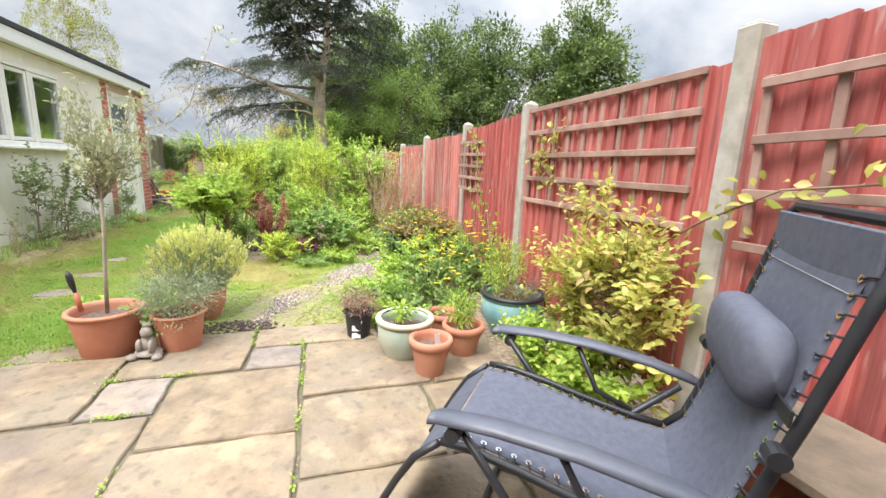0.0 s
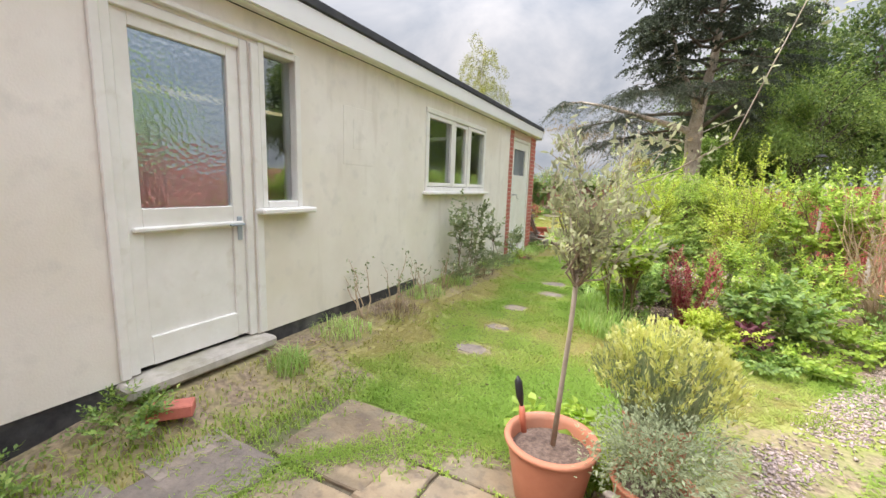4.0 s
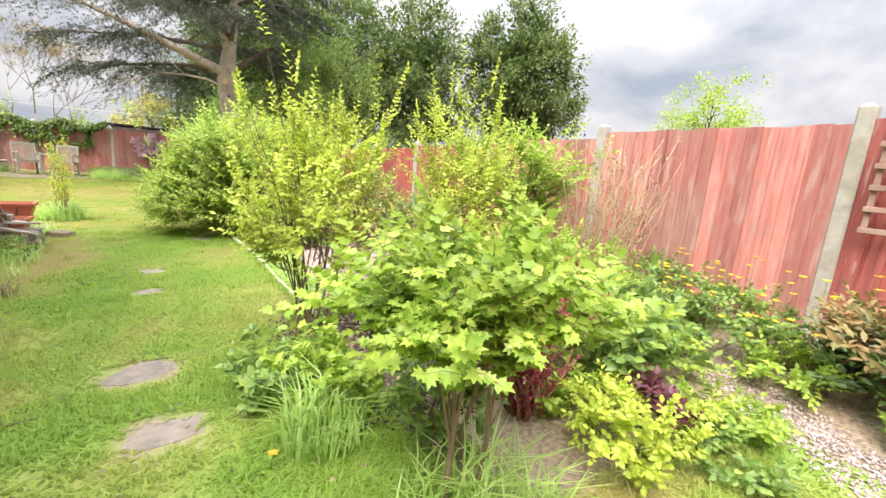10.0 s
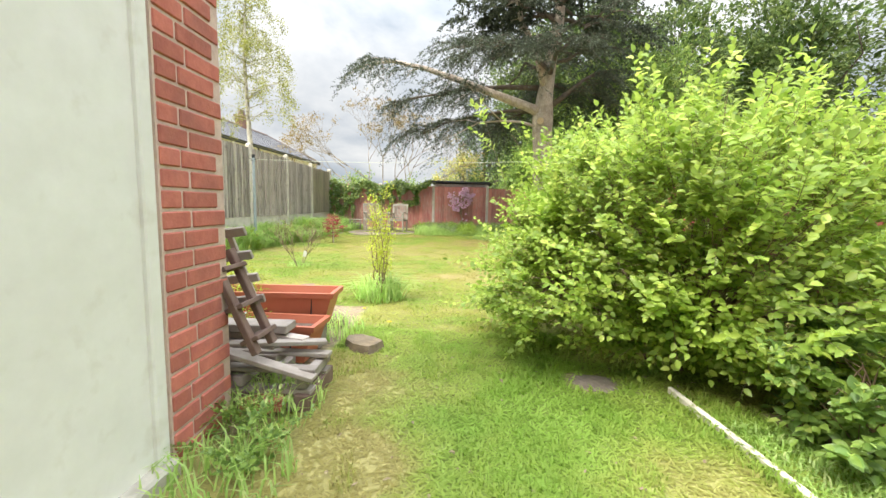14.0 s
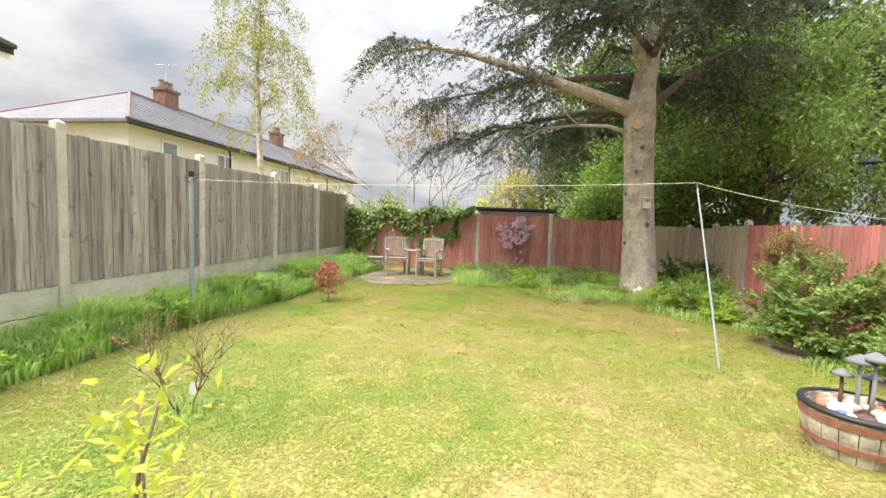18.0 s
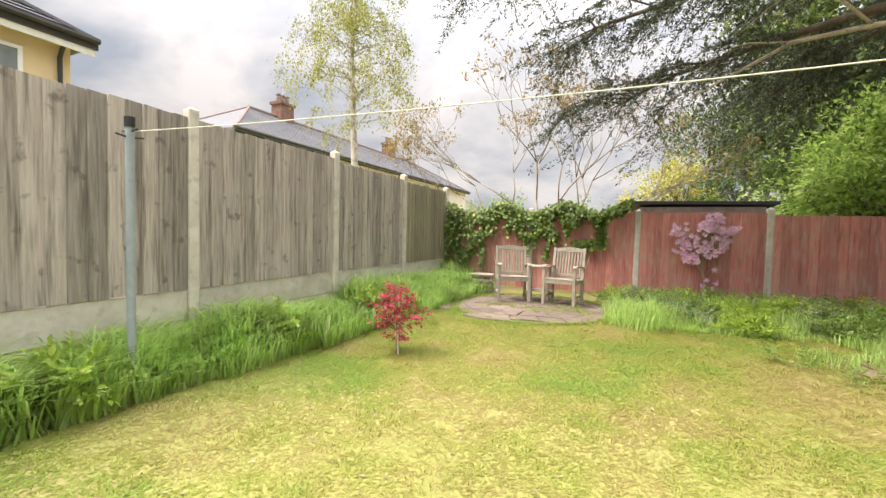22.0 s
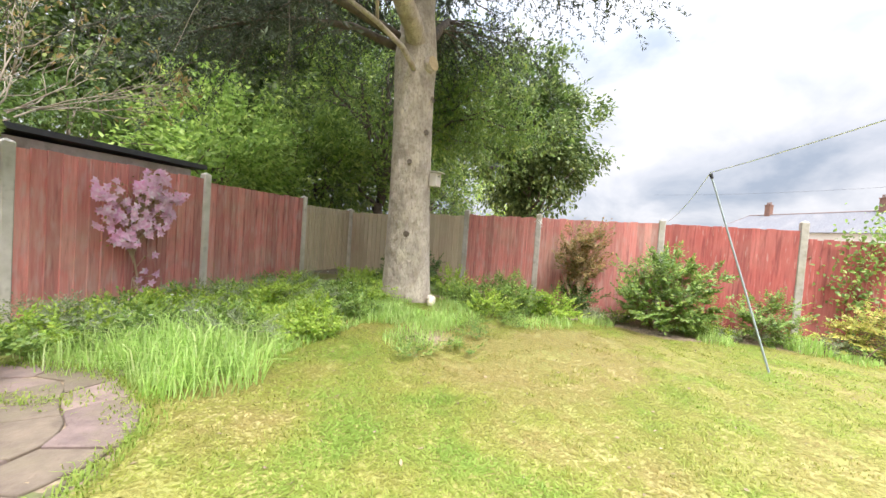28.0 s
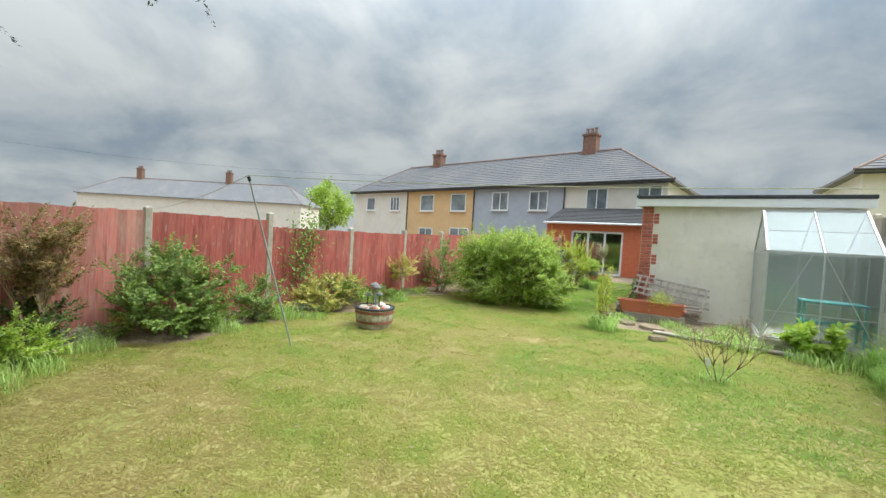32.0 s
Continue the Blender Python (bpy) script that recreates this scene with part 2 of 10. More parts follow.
M["concrete_old"] = surf("weathered_concrete", (0.36, 0.33, 0.29), (0.50, 0.47, 0.42), 10, 0.9, 0.4, 80, vary=0.05, stain=(0.30, 0.28, 0.18), stain_scale=3, stain_amt=0.6)
STREAK = (14, 14, 0.9)
M["red_wood"] = surf("red_painted_boards", (0.37, 0.082, 0.072), (0.52, 0.15, 0.13), 3, 0.78, 0.4, 12, stretch=STREAK, vary=0.18, stain=(0.50, 0.23, 0.20), stain_scale=1.1, stain_amt=0.4)
M["red_worn"] = surf("worn_red_boards", (0.49, 0.165, 0.145), (0.60, 0.27, 0.235), 2.6, 0.8, 0.4, 12, stretch=STREAK, vary=0.24, stain=(0.50, 0.33, 0.265), stain_scale=1.3, stain_amt=0.7)
M["olive_wood"] = surf("faded_tan_boards", (0.45, 0.375, 0.255), (0.57, 0.48, 0.35), 3, 0.8, 0.35, 12, stretch=STREAK, vary=0.08, stain=(0.46, 0.25, 0.19), stain_scale=0.9, stain_amt=0.4)
M["grey_wood"] = surf("silvered_fence_boards", (0.27, 0.235, 0.205), (0.50, 0.445, 0.40), 3, 0.85, 0.45, 12, stretch=STREAK, vary=0.34, stain=(0.45, 0.405, 0.37), stain_scale=2.0, stain_amt=0.4)
M["brown_wood"] = surf("green_brown_fence_boards", (0.21, 0.18, 0.125), (0.36, 0.315, 0.23), 3, 0.85, 0.4, 12, stretch=STREAK, vary=0.2, stain=(0.30, 0.30, 0.17), stain_scale=2.0, stain_amt=0.5)
M["trellis"] = surf("faded_trellis_wood", (0.26, 0.15, 0.12), (0.40, 0.27, 0.22), 6, 0.85, 0.3, 40, vary=0.15)
M["teak"] = surf("weathered_teak", (0.30, 0.27, 0.22), (0.43, 0.39, 0.33), 5, 0.85, 0.35, 40, stretch=(5, 5, 2), vary=0.08, stain=(0.26, 0.26, 0.19), stain_scale=5, stain_amt=0.4)
M["dark_wood"] = surf("old_dark_timber", (0.10, 0.06, 0.045), (0.19, 0.125, 0.10), 6, 0.8, 0.3, 50, vary=0.15)
M["pallet"] = surf("grey_pallet_wood", (0.26, 0.22, 0.19), (0.42, 0.37, 0.33), 6, 0.85, 0.35, 50, vary=0.25)
M["terracotta"] = surf("terracotta", (0.40, 0.15, 0.085), (0.50, 0.21, 0.125), 5, 0.75, 0.15, 70, stain=(0.47, 0.28, 0.20), stain_scale=4, stain_amt=0.4, vary=0.06)
M["terra_plastic"] = surf("terracotta_plastic", (0.46, 0.13, 0.075), (0.53, 0.17, 0.10), 3, 0.5, 0.05, 60)
M["teal_glaze"] = surf("teal_glaze", (0.10, 0.26, 0.28), (0.20, 0.38, 0.38), 6, 0.3, 0.08, 30, stain=(0.34, 0.40, 0.36), stain_scale=5, stain_amt=0.4)
M["green_glaze"] = surf("sage_glaze", (0.27, 0.33, 0.26), (0.38, 0.42, 0.33), 8, 0.35, 0.08, 30, stain=(0.42, 0.38, 0.28), stain_scale=5, stain_amt=0.5)
M["cream_glaze"] = surf("biscuit_rim", (0.46, 0.40, 0.29), (0.58, 0.51, 0.38), 8, 0.5, 0.08, 40)
M["black_plastic"] = surf("black_plastic", (0.015, 0.015, 0.017), (0.03, 0.03, 0.033), 6, 0.5, 0.05, 60)
M["fabric"] = surf("charcoal_mesh_fabric", (0.068, 0.073, 0.10), (0.098, 0.105, 0.138), 40, 0.75, 0.3, 400, stretch=(1, 1, 1), dist=0.001)
M["tube"] = surf("black_powder_coat", (0.014, 0.015, 0.018), (0.025, 0.027, 0.032), 10, 0.42, 0.05, 200)
M["arm"] = surf("charcoal_armrest_plastic", (0.06, 0.066, 0.086), (0.09, 0.097, 0.122), 8, 0.42, 0.1, 150)
M["chrome"] = surf("bright_metal", (0.68, 0.69, 0.70), (0.75, 0.76, 0.77), 5, 0.25, 0, metal=1.0)
M["alu"] = surf("dull_aluminium", (0.52, 0.53, 0.54), (0.62, 0.63, 0.64), 8, 0.5, 0.1, 60, metal=0.6)
M["steel"] = surf("galvanised_post", (0.27, 0.32, 0.35), (0.36, 0.41, 0.44), 10, 0.65, 0.1, 60)
M["bark"] = surf("grey_cedar_bark", (0.38, 0.315, 0.255), (0.60, 0.525, 0.44), 7, 0.95, 1.0, 11, stretch=(1, 1, 0.6), stain=(0.24, 0.20, 0.165), stain_scale=3.0, stain_amt=0.6, dist=0.06)
M["bark_dark"] = surf("dark_bark", (0.09, 0.07, 0.055), (0.18, 0.145, 0.115), 9, 0.95, 0.8, 25, dist=0.02)
M["cut"] = surf("pale_cut_wood", (0.50, 0.37, 0.22), (0.62, 0.49, 0.32), 12, 0.85, 0.3, 60)
M["birch_bark"] = surf("birch_bark", (0.48, 0.44, 0.38), (0.66, 0.62, 0.55), 6, 0.85, 0.3, 30, stain=(0.10, 0.09, 0.08), stain_scale=5, stain_amt=0.7)
M["stem"] = surf("brown_stems", (0.17, 0.115, 0.07), (0.28, 0.20, 0.13), 14, 0.85, 0.3, 60)
M["stem_pale"] = surf("pale_stems", (0.42, 0.31, 0.20), (0.56, 0.44, 0.30), 14, 0.8, 0.2, 60)
M["stem_green"] = surf("green_stems", (0.15, 0.20, 0.06), (0.26, 0.28, 0.10), 14, 0.7, 0.2, 60)
M["slate"] = surf("grey_roof_slates", (0.13, 0.133, 0.145), (0.21, 0.212, 0.228), 7, 0.85, 0.2, 30, vary=0.1, stain=(0.24, 0.23, 0.225), stain_scale=0.5, stain_amt=0.5, spec=0.3)
M["ridge"] = surf("weathered_ridge_tiles", (0.20, 0.145, 0.13), (0.29, 0.21, 0.185), 10, 0.85, 0.2, 60)
M["dark_tile"] = surf("dark_roof_tiles", (0.03, 0.03, 0.034), (0.06, 0.06, 0.066), 7, 0.6, 0.2, 30)
M["cream_wall"] = surf("cream_house_render", (0.67, 0.635, 0.58), (0.73, 0.695, 0.64), 2, 0.9, 0.1, 40, stain=(0.59, 0.55, 0.49), stain_amt=0.4)
M["orange_wall"] = surf("apricot_house_render", (0.62, 0.42, 0.22), (0.67, 0.47, 0.26), 2, 0.9, 0.1, 40)
M["yellow_wall"] = surf("yellow_house_render", (0.66, 0.52, 0.32), (0.71, 0.57, 0.37), 2, 0.9, 0.1, 40)
M["grey_wall"] = surf("blue_grey_house_render", (0.36, 0.40, 0.48), (0.41, 0.45, 0.53), 2, 0.9, 0.1, 40)
M["chimney"] = surf("sooty_brick", (0.15, 0.085, 0.065), (0.28, 0.155, 0.115), 6, 0.9, 0.4, 30)
M["pane_far"] = surf("far_window_glass", (0.10, 0.12, 0.14), (0.30, 0.34, 0.38), 0.7, 0.12, 0.0)
M["pebble"] = surf("pale_pebble", (0.62, 0.52, 0.40), (0.72, 0.66, 0.58), 12, 0.7, 0.2, 60, vary=0.2)
M["barrel_white"] = surf("flaking_white_paint", (0.48, 0.42, 0.36), (0.72, 0.68, 0.61), 5, 0.8, 0.3, 50, stretch=(6, 6, 1.5), vary=0.12, stain=(0.13, 0.09, 0.07), stain_scale=7, stain_amt=0.75)
M["barrel_hoop"] = surf("rusty_hoop", (0.22, 0.085, 0.06), (0.34, 0.14, 0.10), 12, 0.8, 0.3, 60)
M["stone_ornament"] = surf("mossy_cast_stone", (0.22, 0.19, 0.16), (0.36, 0.32, 0.28), 20, 0.95, 0.6, 90)
M["blue"] = surf("blue_glaze", (0.03, 0.12, 0.42), (0.06, 0.19, 0.52), 8, 0.3, 0)
M["teal_plastic"] = surf("teal_staging", (0.05, 0.25, 0.27), (0.09, 0.33, 0.34), 6, 0.5, 0)
M["box_wood"] = surf("pale_nest_box", (0.56, 0.50, 0.44), (0.66, 0.60, 0.54), 9, 0.85, 0.2, 60)
M["paper"] = surf("white_label", (0.78, 0.78, 0.76), (0.82, 0.82, 0.80), 4, 0.7, 0)
M["line"] = surf("washing_line", (0.62, 0.64, 0.50), (0.70, 0.72, 0.60), 4, 0.6, 0)
M["cable"] = surf("black_cable", (0.03, 0.03, 0.03), (0.05, 0.05, 0.05), 4, 0.7, 0)
# foliage
M["lf_big"] = leaf("mixed_green_leaves", (0.25, 0.38, 0.065), (0.48, 0.61, 0.12), (0.64, 0.71, 0.17), 0.45, 0.5)
M["lf_bright"] = leaf("fresh_green_leaves", (0.26, 0.41, 0.06), (0.47, 0.61, 0.10), (0.60, 0.68, 0.15), 0.45, 0.45)
M["lf_lime"] = leaf("lime_leaves", (0.40, 0.51, 0.065), (0.58, 0.66, 0.10), (0.68, 0.71, 0.17), 0.5, 0.45)
M["lf_mid"] = leaf("mid_green_leaves", (0.13, 0.23, 0.055), (0.29, 0.42, 0.09), (0.44, 0.52, 0.13), 0.42, 0.4)
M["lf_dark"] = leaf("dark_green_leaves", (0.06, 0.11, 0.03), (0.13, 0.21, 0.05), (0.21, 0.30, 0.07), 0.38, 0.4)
M["lf_cedar"] = leaf("blue_green_cedar_needles", (0.045, 0.058, 0.038), (0.11, 0.135, 0.09), (0.28, 0.33, 0.25), 0.6, 0.35)
M["lf_olive"] = leaf("grey_olive_leaves", (0.34, 0.36, 0.20), (0.52, 0.54, 0.32), (0.62, 0.62, 0.32), 0.55, 0.5)
M["lf_lav"] = leaf("yellow_lavender_tips", (0.60, 0.62, 0.17), (0.74, 0.74, 0.29), (0.78, 0.78, 0.40), 0.6, 0.45)
M["lf_grey"] = leaf("grey_green_leaves", (0.24, 0.29, 0.16), (0.38, 0.43, 0.26), None, 0.6, 0.4)
M["lf_rose"] = leaf("rose_leaves", (0.18, 0.23, 0.10), (0.34, 0.40, 0.19), (0.44, 0.47, 0.22), 0.5, 0.45)
M["lf_red"] = leaf("crimson_barberry_leaves", (0.24, 0.03, 0.045), (0.42, 0.075, 0.09))
M["lf_purple"] = leaf("dark_purple_leaves", (0.10, 0.03, 0.045), (0.22, 0.07, 0.09))
M["stem_red"] = surf("reddish_brown_stems", (0.30, 0.12, 0.09), (0.42, 0.20, 0.14), 14, 0.8, 0.2, 60)
M["lf_maple"] = leaf("scarlet_maple_leaves", (0.34, 0.03, 0.055), (0.56, 0.085, 0.12), None, 0.5, 0.45)
M["lf_gold"] = leaf("gold_and_green_leaves", (0.36, 0.43, 0.08), (0.70, 0.62, 0.18), (0.78, 0.54, 0.26), 0.5, 0.45)
M["lf_rust"] = leaf("rust_tinged_leaves", (0.19, 0.21, 0.06), (0.44, 0.29, 0.12), (0.55, 0.30, 0.15), 0.5, 0.35)
M["lf_birch"] = leaf("birch_leaves", (0.28, 0.31, 0.075), (0.44, 0.44, 0.12))
M["lf_brown"] = leaf("bronze_young_leaves", (0.26, 0.19, 0.07), (0.42, 0.30, 0.12), (0.40, 0.40, 0.14))
M["lf_pink"] = leaf("pink_petals", (0.86, 0.50, 0.72), (0.92, 0.70, 0.84), (0.95, 0.86, 0.92), 0.5, 0.4)
M["lf_yel"] = leaf("yellow_young_leaves", (0.50, 0.60, 0.06), (0.66, 0.71, 0.10), (0.74, 0.75, 0.16), 0.5, 0.5)
M["lf_yellow"] = leaf("yellow_petals", (0.75, 0.50, 0.02), (0.85, 0.62, 0.04))
M["lf_blueflower"] = leaf("small_blue_flowers", (0.36, 0.45, 0.62), (0.50, 0.58, 0.72))
M["lf_white"] = leaf("white_seed_heads", (0.7, 0.7, 0.66), (0.8, 0.8, 0.76))
M["lf_heather"] = leaf("dry_heather", (0.26, 0.15, 0.11), (0.42, 0.27, 0.20))
M["ivy"] = leaf("ivy_leaves", (0.08, 0.15, 0.025), (0.22, 0.32, 0.06), (0.46, 0.50, 0.10), 0.4, 0.35)
M["grass"] = leaf("lawn_blades", (0.29, 0.405, 0.072), (0.34, 0.455, 0.085), (0.42, 0.48, 0.115), 0.7, 0.5)
M["grass_tall"] = leaf("long_grass", (0.38, 0.58, 0.15), (0.54, 0.71, 0.23), (0.70, 0.75, 0.38), 0.4, 0.55)
def patchy(m, c, scale=0.8, lo=0.46, hi=0.62, amt=0.8, stretch=(1, 1, 1)):
    """Patches of a second colour; stretch draws them out into streaks."""
    n, l = m.node_tree.nodes, m.node_tree.links
    p = n["Principled BSDF"]
    g, a, k, x = n.new("ShaderNodeNewGeometry"), n.new("ShaderNodeTexNoise"), n.new("ShaderNodeMapRange"), n.new("ShaderNodeMix")
    a.inputs["Scale"].default_value, a.inputs["Detail"].default_value = scale, 5
    v = n.new("ShaderNodeVectorMath"); v.operation = "MULTIPLY"; v.inputs[1].default_value = stretch
    l.new(g.outputs["Position"], v.inputs[0]); l.new(v.outputs[0], a.inputs["Vector"])
    k.inputs["From Min"].default_value, k.inputs["From Max"].default_value, k.inputs["To Max"].default_value = lo, hi, amt
    l.new(a.outputs["Fac"], k.inputs["Value"])
    x.data_type = "RGBA"
    src = p.inputs["Base Color"].links[0].from_socket
    l.new(k.outputs[0], x.inputs["Factor"]); l.new(src, x.inputs["A"]); x.inputs["B"].default_value = (*c, 1)
    l.new(x.outputs["Result"], p.inputs["Base Color"])
    for q in n:
        if q.type == "BSDF_TRANSLUCENT":
            l.new(x.outputs["Result"], q.inputs["Color"])


M["grass_rear"] = leaf("dry_rear_lawn_blades", (0.375, 0.375, 0.092), (0.405, 0.395, 0.10), (0.43, 0.40, 0.125), 0.7, 0.5)


def dryness(m, lush, mid, dry, amount=1.0):
    """Lawn colour from the dryness stored on the mesh, broken up a little by fine noise."""
    n, l = m.node_tree.nodes, m.node_tree.links
    p = n["Principled BSDF"]
    at = n.new("ShaderNodeAttribute"); at.attribute_name = "dry"
    g, a, k = n.new("ShaderNodeNewGeometry"), n.new("ShaderNodeTexNoise"), n.new("ShaderNodeMath")
    a.inputs["Scale"].default_value, a.inputs["Detail"].default_value = 9.0, 4
    l.new(g.outputs["Position"], a.inputs["Vector"])
    k.operation = "MULTIPLY_ADD"; k.inputs[1].default_value = 0.5
    l.new(a.outputs["Fac"], k.inputs[0]); l.new(at.outputs["Fac"], k.inputs[2])
    r = n.new("ShaderNodeValToRGB")
    r.color_ramp.elements[0].position, r.color_ramp.elements[1].position = 0.32, 1.05
    r.color_ramp.elements[0].color, r.color_ramp.elements[1].color = (*lush, 1), (*dry, 1)
    e = r.color_ramp.elements.new(0.68); e.color = (*mid, 1)
    l.new(k.outputs[0], r.inputs[0])
    x = n.new("ShaderNodeMix"); x.data_type = "RGBA"; x.inputs["Factor"].default_value = amount
    l.new(p.inputs["Base Color"].links[0].from_socket, x.inputs["A"]); l.new(r.outputs[0], x.inputs["B"])
    l.new(x.outputs["Result"], p.inputs["Base Color"])
    for q in n:
        if q.type == "BSDF_TRANSLUCENT":
            l.new(x.outputs["Result"], q.inputs["Color"])


dryness(M["grass"], (0.285, 0.44, 0.07), (0.385, 0.465, 0.10), (0.45, 0.385, 0.145), 0.9)
dryness(M["grass_rear"], (0.27, 0.405, 0.07), (0.375, 0.40, 0.09), (0.44, 0.365, 0.14), 0.9)
GRAIN = (1, 1, 0.09)
patchy(M["red_wood"], (0.40, 0.15, 0.13), 5.0, 0.50, 0.70, 0.3)
patchy(M["red_wood"], (0.17, 0.045, 0.045), 22.0, 0.54, 0.68, 0.6, GRAIN)
patchy(M["red_wood"], (0.54, 0.40, 0.35), 30.0, 0.60, 0.70, 0.5, (1, 1, 0.16))
patchy(M["red_worn"], (0.42, 0.24, 0.20), 5.0, 0.50, 0.70, 0.45)
patchy(M["bark"], (0.20, 0.165, 0.135), 34.0, 0.55, 0.66, 0.5, (1, 1, 0.6))
patchy(M["bark"], (0.62, 0.55, 0.47), 11.0, 0.54, 0.68, 0.4)
patchy(M["red_worn"], (0.20, 0.07, 0.06), 22.0, 0.56, 0.70, 0.5, GRAIN)
patchy(M["red_worn"], (0.57, 0.42, 0.37), 16.0, 0.52, 0.70, 0.5, (1, 1, 0.22))
patchy(M["grey_wood"], (0.10, 0.085, 0.07), 26.0, 0.53, 0.66, 0.55, (1, 1, 0.06))
patchy(M["grey_wood"], (0.56, 0.51, 0.46), 18.0, 0.56, 0.70, 0.5, (1, 1, 0.08))
patchy(M["slab"], (0.23, 0.195, 0.14), 2.2, 0.47, 0.62, 0.6)
patchy(M["slab"], (0.12, 0.095, 0.075), 16.0, 0.54, 0.68, 0.55)
patchy(M["slab"], (0.42, 0.33, 0.21), 5.0, 0.56, 0.68, 0.5)
patchy(M["slab_grey"], (0.12, 0.10, 0.085), 16.0, 0.54, 0.68, 0.55)
patchy(M["render"], (0.62, 0.57, 0.44), 0.9, 0.52, 0.70, 0.5)
patchy(M["render"], (0.58, 0.53, 0.44), 6.0, 0.58, 0.70, 0.4, (1, 1, 0.15))
patchy(M["render"], (0.56, 0.54, 0.49), 7.0, 0.56, 0.70, 0.35)
patchy(M["grey_wood"], (0.09, 0.075, 0.065), 8.0, 0.62, 0.72, 0.6)
patchy(M["concrete"], (0.36, 0.33, 0.26), 10.0, 0.55, 0.68, 0.5)
patchy(M["concrete_old"], (0.24, 0.23, 0.17), 9.0, 0.55, 0.68, 0.5)
patchy(M["white"], (0.58, 0.55, 0.46), 9.0, 0.60, 0.72, 0.4)
M["lf_tree"] = leaf("woodland_leaves", (0.11, 0.19, 0.045), (0.33, 0.45, 0.10), (0.58, 0.66, 0.20), 0.45, 0.5)
M["lf_wood"] = leaf("tall_tree_leaves", (0.08, 0.125, 0.042), (0.205, 0.28, 0.082), (0.40, 0.46, 0.15), 0.5, 0.45)
M["lf_hazel"] = leaf("bright_hazel_leaves", (0.17, 0.29, 0.06), (0.40, 0.55, 0.13), (0.58, 0.68, 0.20), 0.45, 0.5)
M["litter"] = leaf("dry_litter", (0.20, 0.14, 0.09), (0.40, 0.31, 0.20), None, 0.8, 0.1)

# ---------------------------------------------------------------- mesh helpers


class Build:
    """Collects vertices and faces of one mesh."""

    def __init__(self):
        self.v, self.f = [], []

    def add(self, vs, fs, m=None):
        k = len(self.v)
        self.v += [tuple(m @ Vector(q)) if m else tuple(q) for q in vs]
        self.f += [tuple(i + k for i in q) for q in fs]
        return self

    def box(self, c, s, m=None, bev=0.0):
        x, y, z = s[0] / 2, s[1] / 2, s[2] / 2
        base = Matrix.Translation(c)
        m = (m @ base) if m else base
        if not bev:
            vs = [(i * x, j * y, k * z) for i in (-1, 1) for j in (-1, 1) for k in (-1, 1)]
            return self.add(vs, [(0, 1, 3, 2), (4, 6, 7, 5), (0, 4, 5, 1), (2, 3, 7, 6), (0, 2, 6, 4), (1, 5, 7, 3)], m)
        b = min(bev, x * 0.9, y * 0.9, z * 0.9)
        vs, ix = [], {}
        for i in (-1, 1):
            for j in (-1, 1):
                for k in (-1, 1):
                    for a in range(3):
                        q = [i * x, j * y, k * z]
                        for d in range(3):
                            if d != a:
                                q[d] -= (i, j, k)[d] * b
                        ix[i, j, k, a] = len(vs)
                        vs.append(q)
        fs = []
        for a in range(3):
            o = [d for d in range(3) if d != a]
            for sgn in (-1, 1):
                ring = []
                for p, q in ((-1, -1), (1, -1), (1, 1), (-1, 1)):
                    t = [0, 0, 0]
                    t[a], t[o[0]], t[o[1]] = sgn, p, q
                    ring.append(ix[(*t, a)])
                fs.append(ring if (sgn > 0) == (a != 1) else ring[::-1])
            for p in (-1, 1):
                for q in (-1, 1):
                    t0, t1 = [0, 0, 0], [0, 0, 0]
                    t0[a], t1[a] = -1, 1
                    t0[o[0]] = t1[o[0]] = p
                    t0[o[1]] = t1[o[1]] = q
                    fs.append([ix[(*t0, o[0])], ix[(*t1, o[0])], ix[(*t1, o[1])], ix[(*t0, o[1])]])
        for i in (-1, 1):
            for j in (-1, 1):
                for k in (-1, 1):
                    fs.append([ix[i, j, k, 0], ix[i, j, k, 1], ix[i, j, k, 2]])
        return self.add(vs, fs, m)

    def tube(self, pts, rad, n=8, caps=True):
        pts = [Vector(p) for p in pts]
        rads = rad if isinstance(rad, (list, tuple)) else [rad] * len(pts)
        k, side = len(self.v), None
        for i, p in enumerate(pts):
            d = (pts[min(i + 1, len(pts) - 1)] - pts[max(i - 1, 0)]).normalized()
            if side is None:
                side = d.orthogonal().normalized()
            side = (side - d * side.dot(d)).normalized()
            up = d.cross(side)
            for j in range(n):
                a = 2 * math.pi * j / n
                self.v.append(tuple(p + (side * math.cos(a) + up * math.sin(a)) * rads[i]))
        for i in range(len(pts) - 1):
            for j in range(n):
                a, b = k + i * n + j, k + i * n + (j + 1) % n
                self.f.append((a, b, b + n, a + n))
        if caps:
            self.f.append(tuple(k + j for j in range(n))[::-1])
            self.f.append(tuple(k + (len(pts) - 1) * n + j for j in range(n)))
        return self

    def lathe(self, prof, c=(0, 0, 0), n=28, sx=1.0, sy=1.0):
        k = len(self.v)
        for r, z in prof:
            for j in range(n):
                a = 2 * math.pi * j / n
                self.v.append((c[0] + r * sx * math.cos(a), c[1] + r * sy * math.sin(a), c[2] + z))
        for i in range(len(prof) - 1):
            for j in range(n):
                a, b = k + i * n + j, k + i * n + (j + 1) % n
                self.f.append((a, b, b + n, a + n))
        return self

